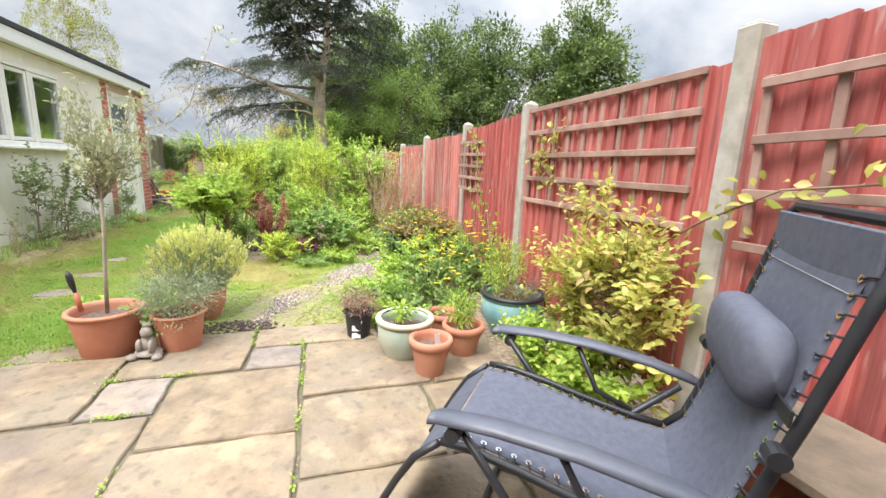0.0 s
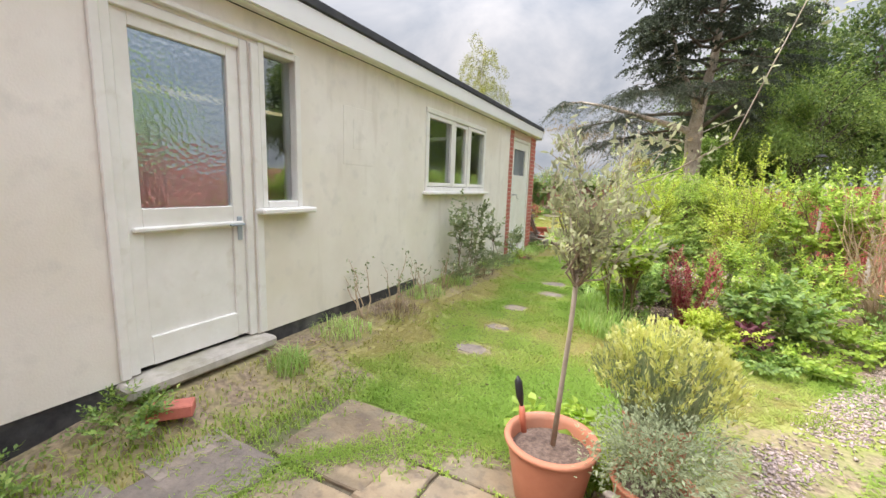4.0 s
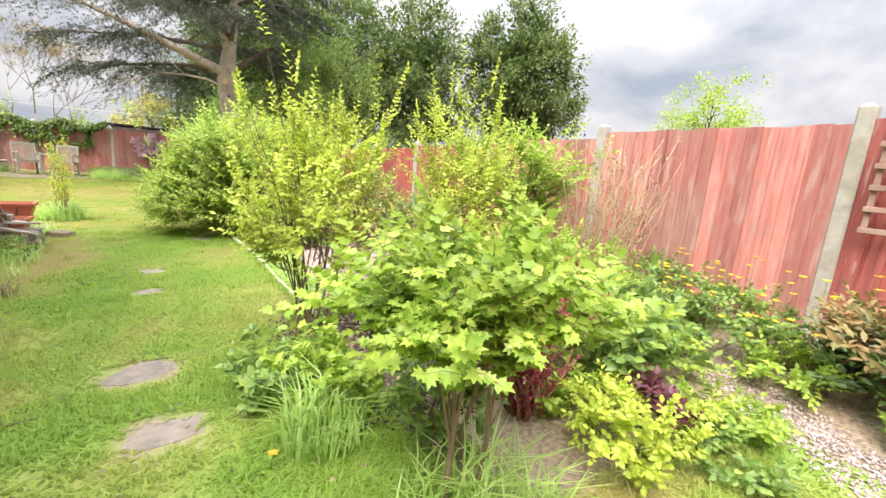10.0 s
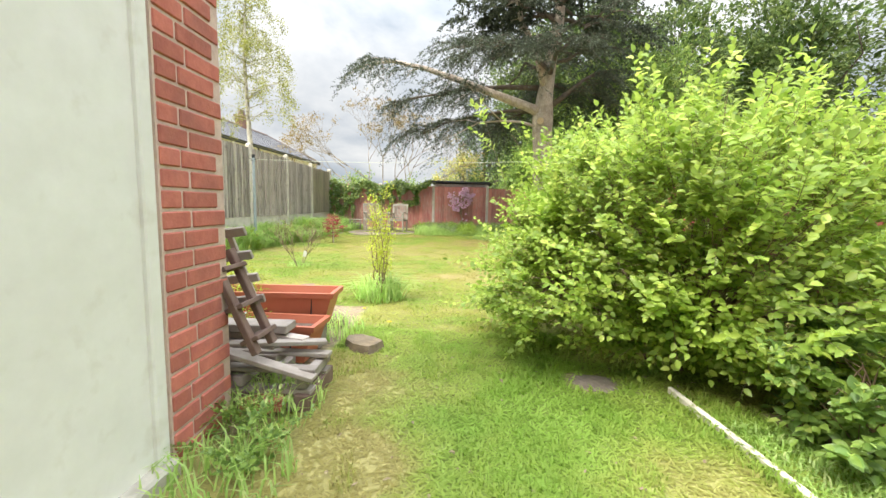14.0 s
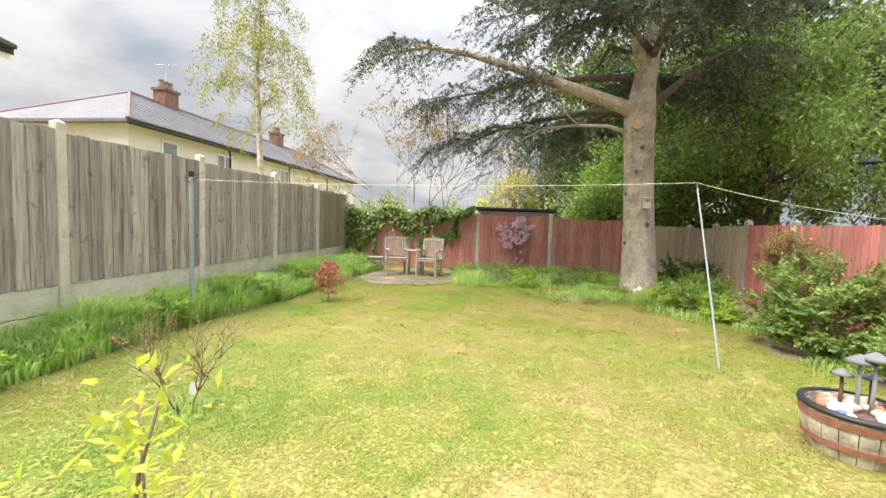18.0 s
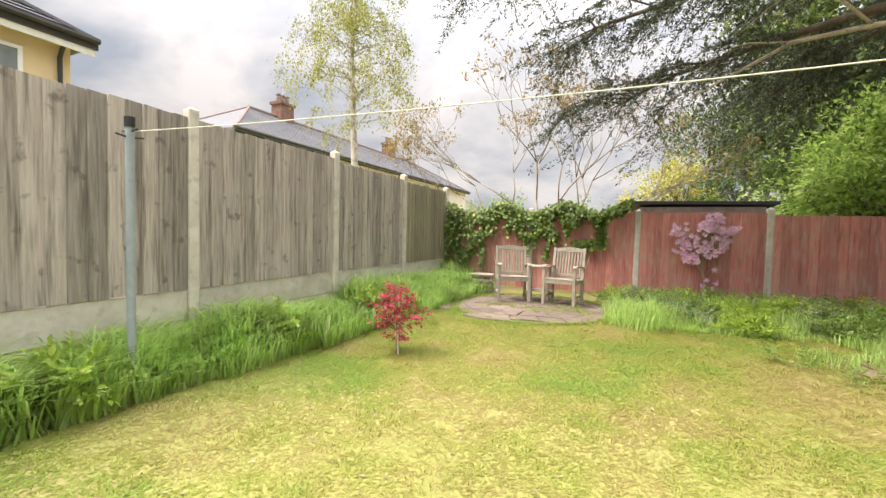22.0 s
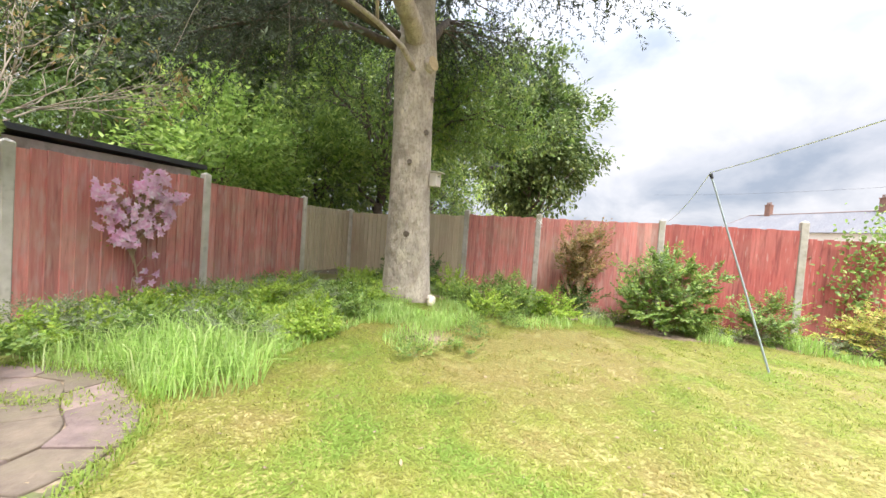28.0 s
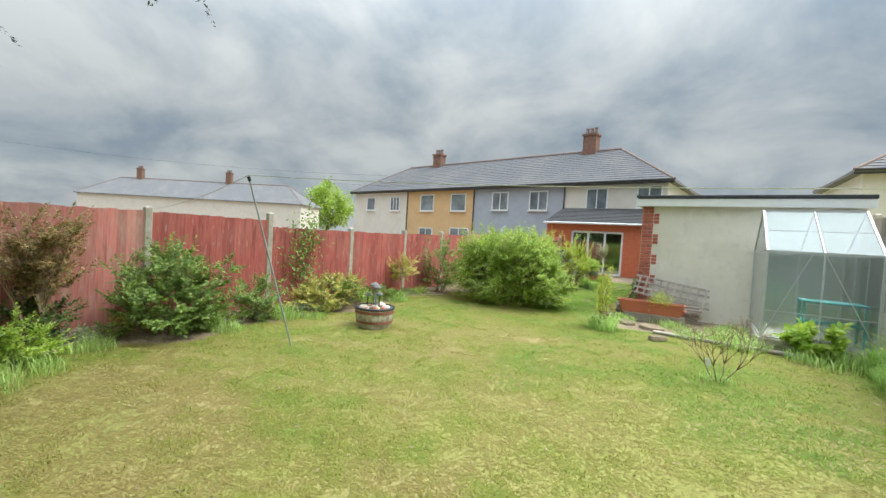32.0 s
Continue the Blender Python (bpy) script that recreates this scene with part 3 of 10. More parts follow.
    def blob(self, c, s, rng, n=7, rough=0.15):
        k = len(self.v)
        rows_ = max(4, n - 2)
        for i in range(rows_ + 1):
            th = math.pi * i / rows_
            for j in range(n):
                a = 2 * math.pi * j / n
                q = 1 + rng.uniform(-rough, rough) if 0 < i < rows_ else 1
                self.v.append((c[0] + s[0] * q * math.sin(th) * math.cos(a), c[1] + s[1] * q * math.sin(th) * math.sin(a), c[2] + s[2] * q * math.cos(th)))
        for i in range(rows_):
            for j in range(n):
                a, b = k + i * n + j, k + i * n + (j + 1) % n
                self.f.append((a, a + n, b + n, b))
        return self

    def mesh(self, name, smooth=False):
        me = bpy.data.meshes.new(name)
        me.from_pydata(self.v, [], self.f)
        me.validate()
        if smooth:
            me.polygons.foreach_set("use_smooth", [True] * len(me.polygons))
        me.update()
        return me


def thing(name, label, category, at=(0, 0, 0), rz=0.0, group="", kind=""):
    ob = new(name)
    ob.matrix_world = pose(*at, 0, 0, rz)
    ob.empty_display_size = 0.1
    return tagged(ob, label, category, group, kind)


def part(name, b, material, parent, label="", smooth=False, m=None, kind=""):
    """One mesh object under a thing or a part; b is a Build or a mesh, m its pose in the parent's space."""
    me = b.mesh(name, smooth) if isinstance(b, Build) else b
    if not me.materials:
        me.materials.append(M[material])
    ob = new(name, me)
    ob.parent = parent
    if m is not None:
        ob.matrix_basis = m
    if label:
        ob["label"] = label
    if kind:
        ob["kind"] = kind
    return ob


def solid(name, b, material, label, category="", kind="structure", smooth=False, m=None, group=""):
    """A top-level thing of one mesh."""
    me = b.mesh(name, smooth) if isinstance(b, Build) else b
    if not me.materials:
        me.materials.append(M[material])
    ob = new(name, me)
    if m is not None:
        ob.matrix_world = m
    return tagged(ob, label, category, group, kind)


def arrays_mesh(name, v, f, smooth=False):
    me = bpy.data.meshes.new(name)
    nv, nf, k = len(v), len(f), f.shape[1]
    me.vertices.add(nv)
    me.vertices.foreach_set("co", np.ascontiguousarray(v, dtype=np.float32).ravel())
    me.loops.add(nf * k)
    me.polygons.add(nf)
    me.loops.foreach_set("vertex_index", np.ascontiguousarray(f, dtype=np.int32).ravel())
    me.polygons.foreach_set("loop_start", np.arange(0, nf * k, k, dtype=np.int32))
    me.update(calc_edges=True)
    return me


def unit(a):
    return a / np.maximum(np.linalg.norm(a, axis=1, keepdims=True), 1e-9)


def leaf_mesh(name, pos, axis, nrm, length, width, fold=0.22, fine=False):
    """Folded leaves; fine gives each a rounded outline and a bent tip."""
    axis = unit(axis)
    side = unit(np.cross(axis, nrm))
    nrm = np.cross(side, axis)
    L, W = np.asarray(length)[:, None], np.asarray(width)[:, None]
    n = len(pos)
    if not fine:
        v = np.stack([pos, pos + axis * L * 0.45 + side * W / 2 + nrm * W * fold, pos + axis * L, pos + axis * L * 0.45 - side * W / 2 + nrm * W * fold], 1)
        f = np.array([[0, 1, 2], [0, 2, 3]])
    else:
        v = np.stack([pos, pos + axis * L * 0.28 + side * W * 0.42 + nrm * W * fold, pos + axis * L * 0.62 + side * W * 0.46 + nrm * W * (fold - 0.05),
                      pos + axis * L - nrm * L * 0.12, pos + axis * L * 0.62 - side * W * 0.46 + nrm * W * (fold - 0.05), pos + axis * L * 0.28 - side * W * 0.42 + nrm * W * fold,
                      pos + axis * L * 0.5], 1)
        f = np.array([[0, 1, 6], [1, 2, 6], [2, 3, 6], [3, 4, 6], [4, 5, 6], [5, 0, 6]])
    if fine == "lobed":
        o = np.array([(0.02, 0.26), (0.34, 0.54), (0.42, 0.27), (0.76, 0.40), (0.72, 0.14)])
        pts = [pos] + [pos + axis * L * a + side * W * b + nrm * W * (fold * b * 2 - 0.12 * (i % 2)) for i, (a, b) in enumerate(o)] + [pos + axis * L - nrm * L * 0.12]
        pts += [pos + axis * L * a - side * W * b + nrm * W * (fold * b * 2 - 0.12 * (i % 2)) for i, (a, b) in reversed(list(enumerate(o)))] + [pos + axis * L * 0.4]
        v = np.stack(pts, 1)
        f = np.array([[i, (i + 1) % 12, 12] for i in range(12)])
    k = v.shape[1]
    F = (f[None] + (np.arange(n) * k)[:, None, None]).reshape(-1, 3)
    return arrays_mesh(name, v.reshape(-1, 3), F)


def crown_points(rng, c, r, n, clumps, spread, hollow=0.45, flat=0.0):
    """Leaf places gathered in clumps inside an uneven ellipsoid, with the way out from its middle."""
    c, r = np.array(c, float), np.array(r, float)
    d = unit(rng.normal(size=(clumps, 3)))
    q = (hollow + (1 - hollow) * rng.random(clumps) ** 0.6)[:, None] * (1 + rng.normal(0, 0.13, (clumps, 1)))
    cc = c + d * r * q
    w = rng.random(clumps) ** 1.5 + 0.25
    ix = rng.choice(clumps, n, p=w / w.sum())
    off = rng.normal(size=(n, 3)) * spread
    off[:, 2] *= 1 - flat
    p = cc[ix] + off
    return p, unit(p - c + rng.normal(0, 0.25, (n, 3)) * r.mean()), cc


def foliage(name, rng, c, r, n, clumps, spread, size, aspect, material, parent, hollow=0.45, droop=0.2, flat=0.0, fine=False, label="", floor=None):
    p, out, cc = crown_points(rng, c, r, n, clumps, spread, hollow, flat)
    if floor is not None:
        p[:, 2] = np.maximum(p[:, 2], floor + rng.random(n) * 0.05)
    ax = out + rng.normal(0, 0.55, (n, 3))
    ax[:, 2] -= droop
    nm = rng.normal(0, 0.5, (n, 3)) + np.array([0, 0, 1.0])
    L = size * rng.uniform(0.6, 1.25, n)
    me = leaf_mesh(name, p, ax, nm, L, L * aspect, fine=fine)
    return part(name, me, material, parent, label), cc


def bend(a, b, rng, k=5, sag=0.0, wob=0.06):
    a, b = Vector(a), Vector(b)
    d = (b - a).length
    pts = []
    for i in range(k + 1):
        t = i / k
        q = a.lerp(b, t)
        if 0 < i < k:
            q += Vector([rng.normal(0, wob * d) for _ in range(3)])
        q.z += sag * d * 4 * t * (1 - t)
        pts.append(q)
    return pts


def ground_z(x, y):
    """Height of the ground."""
    def s(a, b, t):
        t = np.clip((t - a) / (b - a), 0, 1)
        return t * t * (3 - 2 * t)
    x, y = np.asarray(x, float), np.asarray(y, float)
    z = -0.09 * np.exp(-((x - 0.4) ** 2 / 8 + (y - 17) ** 2 / 12))
    z = z - 0.05 * np.exp(-((x + 4.5) ** 2 / 3 + (y - 19.5) ** 2 / 4))
    z = z + 0.13 * s(-1.5, -2.3, x) * s(2.2, 3.2, y) * (1 - s(7.5, 10.5, y)) * s(-4, -3, x)
    z = z + 0.18 * s(1.7, 2.7, x) * s(3.6, 4.8, y) * (1 - s(8.5, 12, y))
    z = z + 0.10 * np.exp(-((x - 1.4) ** 2 / 3 + (y - 22.8) ** 2 / 2.5))
    z = z + (0.06 * s(21.5, 23, y) * s(-2.6, -1.6, x) + 0.04 * s(20.9, 21.5, y) * (1 - s(-2.6, -1.6, x))) * (1 - s(26, 30, y))
    z = z - 0.05 * s(-2.2, -2.0, x) * (1 - s(2.0, 2.2, x)) * (1 - s(3.85, 4.1, y)) * s(-3, -2.6, y)
    return z


def gz(x, y):
    return float(ground_z(x, y))

# ---------------------------------------------------------------- ground
RNG = np.random.default_rng(7)


STONES = [(-1.23, 6.45, 0.17), (-1.01, 7.28, 0.2), (-1.08, 10.04, 0.14), (-1.09, 7.88, 0.22), (-1.18, 5.74, 0.15), (-1.19, 5.1, 0.2), (-1.09, 9.37, 0.13), (-0.55, 11.7, 0.2)]


def bed_mask(x, y):
    """1 in the planted beds and bare soil, 0 on the lawn."""
    x, y = np.asarray(x, float), np.asarray(y, float)
    wob = 0.18 * np.sin(y * 1.9 + 0.6) + 0.10 * np.sin(y * 4.3)
    m = np.where((y > 6.2) & (y < 11.4) & (x > np.where(y < 8.3, -0.15, 0.25) + wob * 0.6), 1.0, 0.0)
    m = np.maximum(m, np.where((y > 3.9) & (y < 11.8) & (x > 1.75 + wob), 1.0, 0.0))
    m = np.maximum(m, np.where((y > 11) & (y < 24.8) & (x > 2.05 + wob), 1.0, 0.0))
    m = np.maximum(m, np.where((x < -1.96 + 0.5 * wob + 0.3 * np.clip(4.6 - y, 0, 1)) & (x > -2.6) & (y > 2) & (y < 8.9), 0.56, 0.0))
    m = np.maximum(m, np.where((y > 22.9 + 0.5 * np.sin(x * 1.7)) & (y < 24.8), 0.22, 0.0))
    m = np.maximum(m, np.exp(-((x + 0.25) ** 2 + (y - 21.45) ** 2) / 0.22) * 0.8)
    m = np.maximum(m, np.where((x < -2.2) & (x > -4.6) & (y > 11.0) & (y < 13.3), 0.8, 0.0))
    m = np.maximum(m, np.where((x > 2.05) & (y < 4), 1.0, 0.0))
    m = np.maximum(m, np.where((x + 3.85) ** 2 + (y - 22.85) ** 2 < 1.6, 0.9, 0.0))
    m = np.maximum(m, np.where((x < -1.5) & (x > -2.5) & (y > 1.5) & (y < 4.3), 0.6 + 0.1 * np.sin(x * 7) * np.sin(y * 5), 0.0))
    m = np.maximum(m, np.where((y > 3.9) & (y < 5.0 + wob) & (x > 0.15) & (x < 1.9), 0.56, 0.0))
    for sx, sy, r in STONES:
        m = np.maximum(m, 0.75 * np.exp(-((x - sx) / (r * 1.2)) ** 2 - ((y - sy) / r) ** 2))
    m = np.where((y > 25.2) | (x < -7.0), 0.0, m)
    m = np.where(x > 3.5, 0.8, m)
    return np.clip(m, 0, 1)


def value_noise(x, y, cell, seed):
    """Smooth random field over the plan, 0 to 1."""
    g = np.random.default_rng(seed).random((128, 128))
    u, v = np.asarray(x, float) / cell + 500.0, np.asarray(y, float) / cell + 500.0
    i, j = np.floor(u).astype(int), np.floor(v).astype(int)
    fu, fv = u - i, v - j
    fu, fv = fu * fu * (3 - 2 * fu), fv * fv * (3 - 2 * fv)
    i0, j0, i1, j1 = i % 128, j % 128, (i + 1) % 128, (j + 1) % 128
    return (g[i0, j0] * (1 - fu) + g[i1, j0] * fu) * (1 - fv) + (g[i0, j1] * (1 - fu) + g[i1, j1] * fu) * fv


def off_stones(x, y, rng):
    """True where no sunken stone or trodden earth round it keeps the grass down."""
    k = np.ones(len(x), bool)
    for sx, sy, r in STONES:
        k &= ((x - sx) / r) ** 2 + ((y - sy) / (r * 0.7)) ** 2 > 1.5 * value_noise(x, y, 0.07, 12) + rng.uniform(-0.3, 0.3, len(x))
    return k


def straw(x, y):
    """How dry the lawn is: 0 lush, 1 straw-coloured."""
    x, y = np.asarray(x, float), np.asarray(y, float)
    d = 0.36 + 0.62 * (value_noise(x, y, 0.95, 1) - 0.5) + 0.48 * (value_noise(x, y, 0.34, 2) - 0.5) + 0.22 * (value_noise(x, y, 0.13, 3) - 0.5)
    front = np.clip((12.5 - y) / 1.5, 0, 1)
    d = d + front * (-0.13 + 0.55 * np.clip((-1.40 - x) / 0.5, 0, 1) + 0.22 * np.exp(-((x + 1.1) / 0.28) ** 2) + 0.62 * np.exp(-((x - 0.55) / 0.8) ** 2 - ((y - 5.45) / 0.8) ** 2) + 0.30 * np.exp(-((x + 0.35) / 0.3) ** 2) * (y > 7.5))
    d = d + (1 - front) * (0.06 + 0.42 * np.exp(-((x - 0.3) / 1.7) ** 2 - ((y - 20.2) / 1.1) ** 2) - 0.16 * np.exp(-((x + 1.6) / 1.0) ** 2 - ((y - 20.8) / 1.2) ** 2))
    return np.clip(d, 0, 1)


xs = np.concatenate([[-900, -300, -120, -60, -30, -18, -12, -9], np.arange(-7, 4.6, 0.11), [6, 9, 14, 22, 40, 80, 150, 350, 900]])
ys = np.concatenate([[-900, -300, -120, -60, -30, -15, -8], np.arange(-4, 26.6, 0.11), [29, 33, 40, 55, 80, 150, 350, 900]])
X, Y = np.meshgrid(xs, ys)
inside = (X > -7) & (X < 4.5) & (Y > -4) & (Y < 26.5)
Z = ground_z(X, Y) + np.where(inside, RNG.normal(0, 0.0025, X.shape), 0)
gv = np.stack([X, Y, Z], -1).reshape(-1, 3)
nx, ny = len(xs), len(ys)
ii, jj = np.meshgrid(np.arange(nx - 1), np.arange(ny - 1))
a0 = (jj * nx + ii).ravel()
gf = np.stack([a0, a0 + 1, a0 + nx + 1, a0 + nx], 1)
g_me = arrays_mesh("ground", gv, gf)
g_me.polygons.foreach_set("use_smooth", [True] * len(g_me.polygons))
g_at = g_me.attributes.new("bed", "FLOAT", "POINT")
g_at.data.foreach_set("value", bed_mask(X, Y).ravel().astype(np.float32))
g_dr = g_me.attributes.new("dry", "FLOAT", "POINT")
g_dr.data.foreach_set("value", straw(X, Y).ravel().astype(np.float32))
g_fr = g_me.attributes.new("front", "FLOAT", "POINT")
g_fr.data.foreach_set("value", np.clip((13.4 - Y + 0.5 * np.sin(X * 1.9)) / 1.6, 0, 1).ravel().astype(np.float32))
gm = surf("lawn_and_soil", (0.225, 0.23, 0.06), (0.265, 0.26, 0.072), 9, 0.95, 0.3, 70, stain=(0.33, 0.26, 0.12), stain_scale=0.8, stain_amt=0.75, dist=0.006)
gn, gl = gm.node_tree.nodes, gm.node_tree.links
g_attr = gn.new("ShaderNodeAttribute"); g_attr.attribute_name = "bed"
g_soil = gn.new("ShaderNodeTexNoise"); g_soil.inputs["Scale"].default_value = 35; g_soil.inputs["Detail"].default_value = 6
g_ramp = gn.new("ShaderNodeValToRGB")
g_ramp.color_ramp.elements[0].position, g_ramp.color_ramp.elements[1].position = 0.35, 0.7
g_ramp.color_ramp.elements[0].color, g_ramp.color_ramp.elements[1].color = (0.15, 0.11, 0.075, 1), (0.37, 0.285, 0.19, 1)
g_geo = gn.new("ShaderNodeNewGeometry")
gl.new(g_geo.outputs["Position"], g_soil.inputs["Vector"]); gl.new(g_soil.outputs["Fac"], g_ramp.inputs[0])
g_edge = gn.new("ShaderNodeTexNoise"); g_edge.inputs["Scale"].default_value = 6; g_edge.inputs["Detail"].default_value = 4
gl.new(g_geo.outputs["Position"], g_edge.inputs["Vector"])
g_sum = gn.new("ShaderNodeMath"); g_sum.operation = "ADD"
gl.new(g_attr.outputs["Fac"], g_sum.inputs[0]); gl.new(g_edge.outputs["Fac"], g_sum.inputs[1])
g_map = gn.new("ShaderNodeMapRange"); g_map.inputs["From Min"].default_value, g_map.inputs["From Max"].default_value = 0.75, 1.2
gl.new(g_sum.outputs[0], g_map.inputs["Value"])
g_fat = gn.new("ShaderNodeAttribute"); g_fat.attribute_name = "front"
g_fn = gn.new("ShaderNodeAttribute"); g_fn.attribute_name = "dry"
g_frp = gn.new("ShaderNodeValToRGB")
g_frp.color_ramp.elements[0].position, g_frp.color_ramp.elements[1].position = 0.15, 0.75
g_frp.color_ramp.elements[0].color, g_frp.color_ramp.elements[1].color = (0.195, 0.275, 0.052, 1), (0.31, 0.275, 0.10, 1)
gl.new(g_fn.outputs["Fac"], g_frp.inputs[0])
g_gm = gn.new("ShaderNodeMix"); g_gm.data_type = "RGBA"
gl.new(g_fat.outputs["Fac"], g_gm.inputs["Factor"])
g_mix = gn.new("ShaderNodeMix"); g_mix.data_type = "RGBA"
gl.new(g_map.outputs[0], g_mix.inputs["Factor"])
gp = gn["Principled BSDF"]
gl.new(gp.inputs["Base Color"].links[0].from_socket, g_gm.inputs["A"]); gl.new(g_frp.outputs[0], g_gm.inputs["B"]); gl.new(g_gm.outputs["Result"], g_mix.inputs["A"]); gl.new(g_ramp.outputs[0], g_mix.inputs["B"])
gl.new(g_mix.outputs["Result"], gp.inputs["Base Color"])
g_me.materials.append(gm)
tagged(new("ground", g_me), "patchy green and straw-coloured lawn with bare soil beds", "lawn", kind="structure")

# ---------------------------------------------------------------- garage
GX, GY0, GY1, GX2 = -2.40, -0.1, 11.18, -6.0
TOP = 2.43
DOOR1, SIDE, WIN, DOOR2 = (3.17, 3.99), (4.06, 4.43), (6.33, 8.20), (9.63, 10.78)
gar = thing("garage", "long flat-roofed garage in cream render with brick corners", "garage", (0, 0, 0), kind="structure")


def wall_run(b, x0, x1, y0, y1, z0, z1, holes):
    """A wall along y with openings (ya, yb, za, zb), in butting pieces."""
    y = y0
    for ya, yb, za, zb in sorted(holes):
        if ya > y:
            b.box(((x0 + x1) / 2, (y + ya) / 2, (z0 + z1) / 2), (x1 - x0, ya - y, z1 - z0))
        if za > z0:
            b.box(((x0 + x1) / 2, (ya + yb) / 2, (z0 + za) / 2), (x1 - x0, yb - ya, za - z0))
        if zb < z1:
            b.box(((x0 + x1) / 2, (ya + yb) / 2, (zb + z1) / 2), (x1 - x0, yb - ya, z1 - zb))
        y = yb
    if y < y1:
        b.box(((x0 + x1) / 2, (y + y1) / 2, (z0 + z1) / 2), (x1 - x0, y1 - y, z1 - z0))


BR0, BR1 = 9.395, 11.06           # brick-faced stretch with the boarded door
w = Build()
wall_run(w, GX - 0.2, GX, GY0, 6.2, 0.24, TOP, [(*DOOR1, 0.24, 2.24), (*SIDE, 1.15, 2.26)])
wall_run(w, GX - 0.2, GX, 6.2, BR0, 0.10, TOP, [(*WIN, 1.27, 2.25)])
part("wall", w, "render", gar, "cream rendered side wall, stained near the ground")
w = Build()
w.box(((GX + GX2) / 2 - 0.1, GY1 - 0.1, (TOP + 0.0) / 2), (GX - GX2 - 0.2, 0.2, TOP))
w.box((GX2 + 0.1, (GY0 + GY1) / 2 - 0.1, TOP / 2), (0.2, GY1 - GY0 - 0.2, TOP))
w.box(((GX + GX2) / 2, GY0 - 0.1, TOP / 2), (GX - GX2, 0.2, TOP))
part("end_wall", w, "render", gar, "cream rendered end wall")
w = Build()
wall_run(w, GX - 0.17, GX - 0.012, GY0, 6.2, -0.1, 0.238, [(DOOR1[0], DOOR1[1], -0.1, 0.12)])
wall_run(w, GX - 0.17, GX - 0.012, 6.2, BR0, -0.1, 0.098, [])
part("plinth", w, "plinth", gar, "black bitumen-coated plinth")
w = Build()
wall_run(w, GX - 0.2, GX - 0.0035, BR0, GY1 - 0.01, -0.05, TOP, [(*DOOR2, -0.05, 2.30)])
part("mortar_core", w, "mortar", gar, "pale mortar between the bricks")
w = Build()
w.box(((GX + GX2) / 2, (GY0 + GY1) / 2, TOP + 0.14), (GX - GX2 + 0.1, GY1 - GY0 + 0.06, 0.08))
part("roof", w, "felt", gar, "black felt flat roof")
w = Build()
w.box((GX + 0.10, (GY0 + GY1) / 2, TOP + 0.085), (0.03, GY1 - GY0 + 0.22, 0.15))
w.box(((GX + GX2) / 2, GY1 + 0.10, TOP + 0.06), (GX - GX2 + 0.2, 0.03, 0.16))
part("fascia", w, "upvc", gar, "white plastic fascia board")
w = Build()
w.box((GX + 0.05, (GY0 + GY1) / 2, TOP + 0.015), (0.09, GY1 - GY0 + 0.15, 0.02))
part("soffit", w, "white", gar)
w = Build()
w.box((GX + 0.09, (GY0 + GY1) / 2, TOP + 0.20), (0.08, GY1 - GY0 + 0.24, 0.075), bev=0.01)
w.box(((GX + GX2) / 2, GY1 + 0.09, TOP + 0.18), (GX - GX2 + 0.2, 0.08, 0.075), bev=0.01)
part("roof_edge", w, "felt", gar, "black felt roof edge trim")
w = Build()
w.box((GX - 1.6, 5.5, 0.02), (3.0, 10.8, 0.04))
part("garage_floor", w, "dark", gar, "dark concrete floor inside the garage")

# glazed personnel door with side light
d1 = thing("door_1", "cream-painted door with a large pebbled glass pane", "door", (0, 0, 0), kind="structure")
yc = sum(DOOR1) / 2
w = Build()
for yy in (DOOR1[0] + 0.03, DOOR1[1] - 0.03):
    w.box((GX - 0.07, yy, 1.245), (0.14, 0.06, 1.99), bev=0.006)
w.box((GX - 0.07, yc, 2.21), (0.14, DOOR1[1] - DOOR1[0] - 0.12, 0.06), bev=0.006)
part("door_frame", w, "white", d1)
w = Build()
w.box((GX + 0.012, yc + 0.12, 2.275), (0.03, 1.32, 0.035), bev=0.008)
w.box((GX + 0.012, DOOR1[0] - 0.02, 1.24), (0.024, 0.05, 1.98), bev=0.006)
w.box((GX + 0.012, DOOR1[1] + 0.035, 1.24), (0.024, 0.06, 1.98), bev=0.006)
part("architrave", w, "white", d1)
w = Build()
for yy in (DOOR1[0] + 0.10, DOOR1[1] - 0.10):
    w.box((GX - 0.045, yy, 1.23), (0.045, 0.08, 1.92), bev=0.004)
w.box((GX - 0.045, yc, 2.15), (0.045, 0.54, 0.08), bev=0.004)
w.box((GX - 0.045, yc, 1.10), (0.045, 0.54, 0.14), bev=0.004)
w.box((GX - 0.045, yc, 0.35), (0.045, 0.54, 0.17), bev=0.004)
w.box((GX - 0.055, yc, 0.73), (0.02, 0.54, 0.62))
w.box((GX - 0.018, yc, 1.055), (0.04, 0.66, 0.03), bev=0.008)
part("door_leaf", w, "white", d1, "white-painted panelled door leaf, paint worn at the foot")
w = Build().box((GX - 0.05, yc, 1.64), (0.008, 0.54, 0.94))
gpane = part("pane", w, "obscure", d1, "rain-patterned obscure glass pane")
gpane.visible_shadow = False
w = Build().box((GX - 0.016, DOOR1[1] - 0.10, 1.02), (0.012, 0.035, 0.16), bev=0.004)
w.tube([(GX - 0.01, DOOR1[1] - 0.10, 1.05), (GX + 0.035, DOOR1[1] - 0.10, 1.05), (GX + 0.035, DOOR1[1] - 0.20, 1.05)], 0.008, 8)
part("door_handle", w, "steel", d1, "worn metal lever handle")
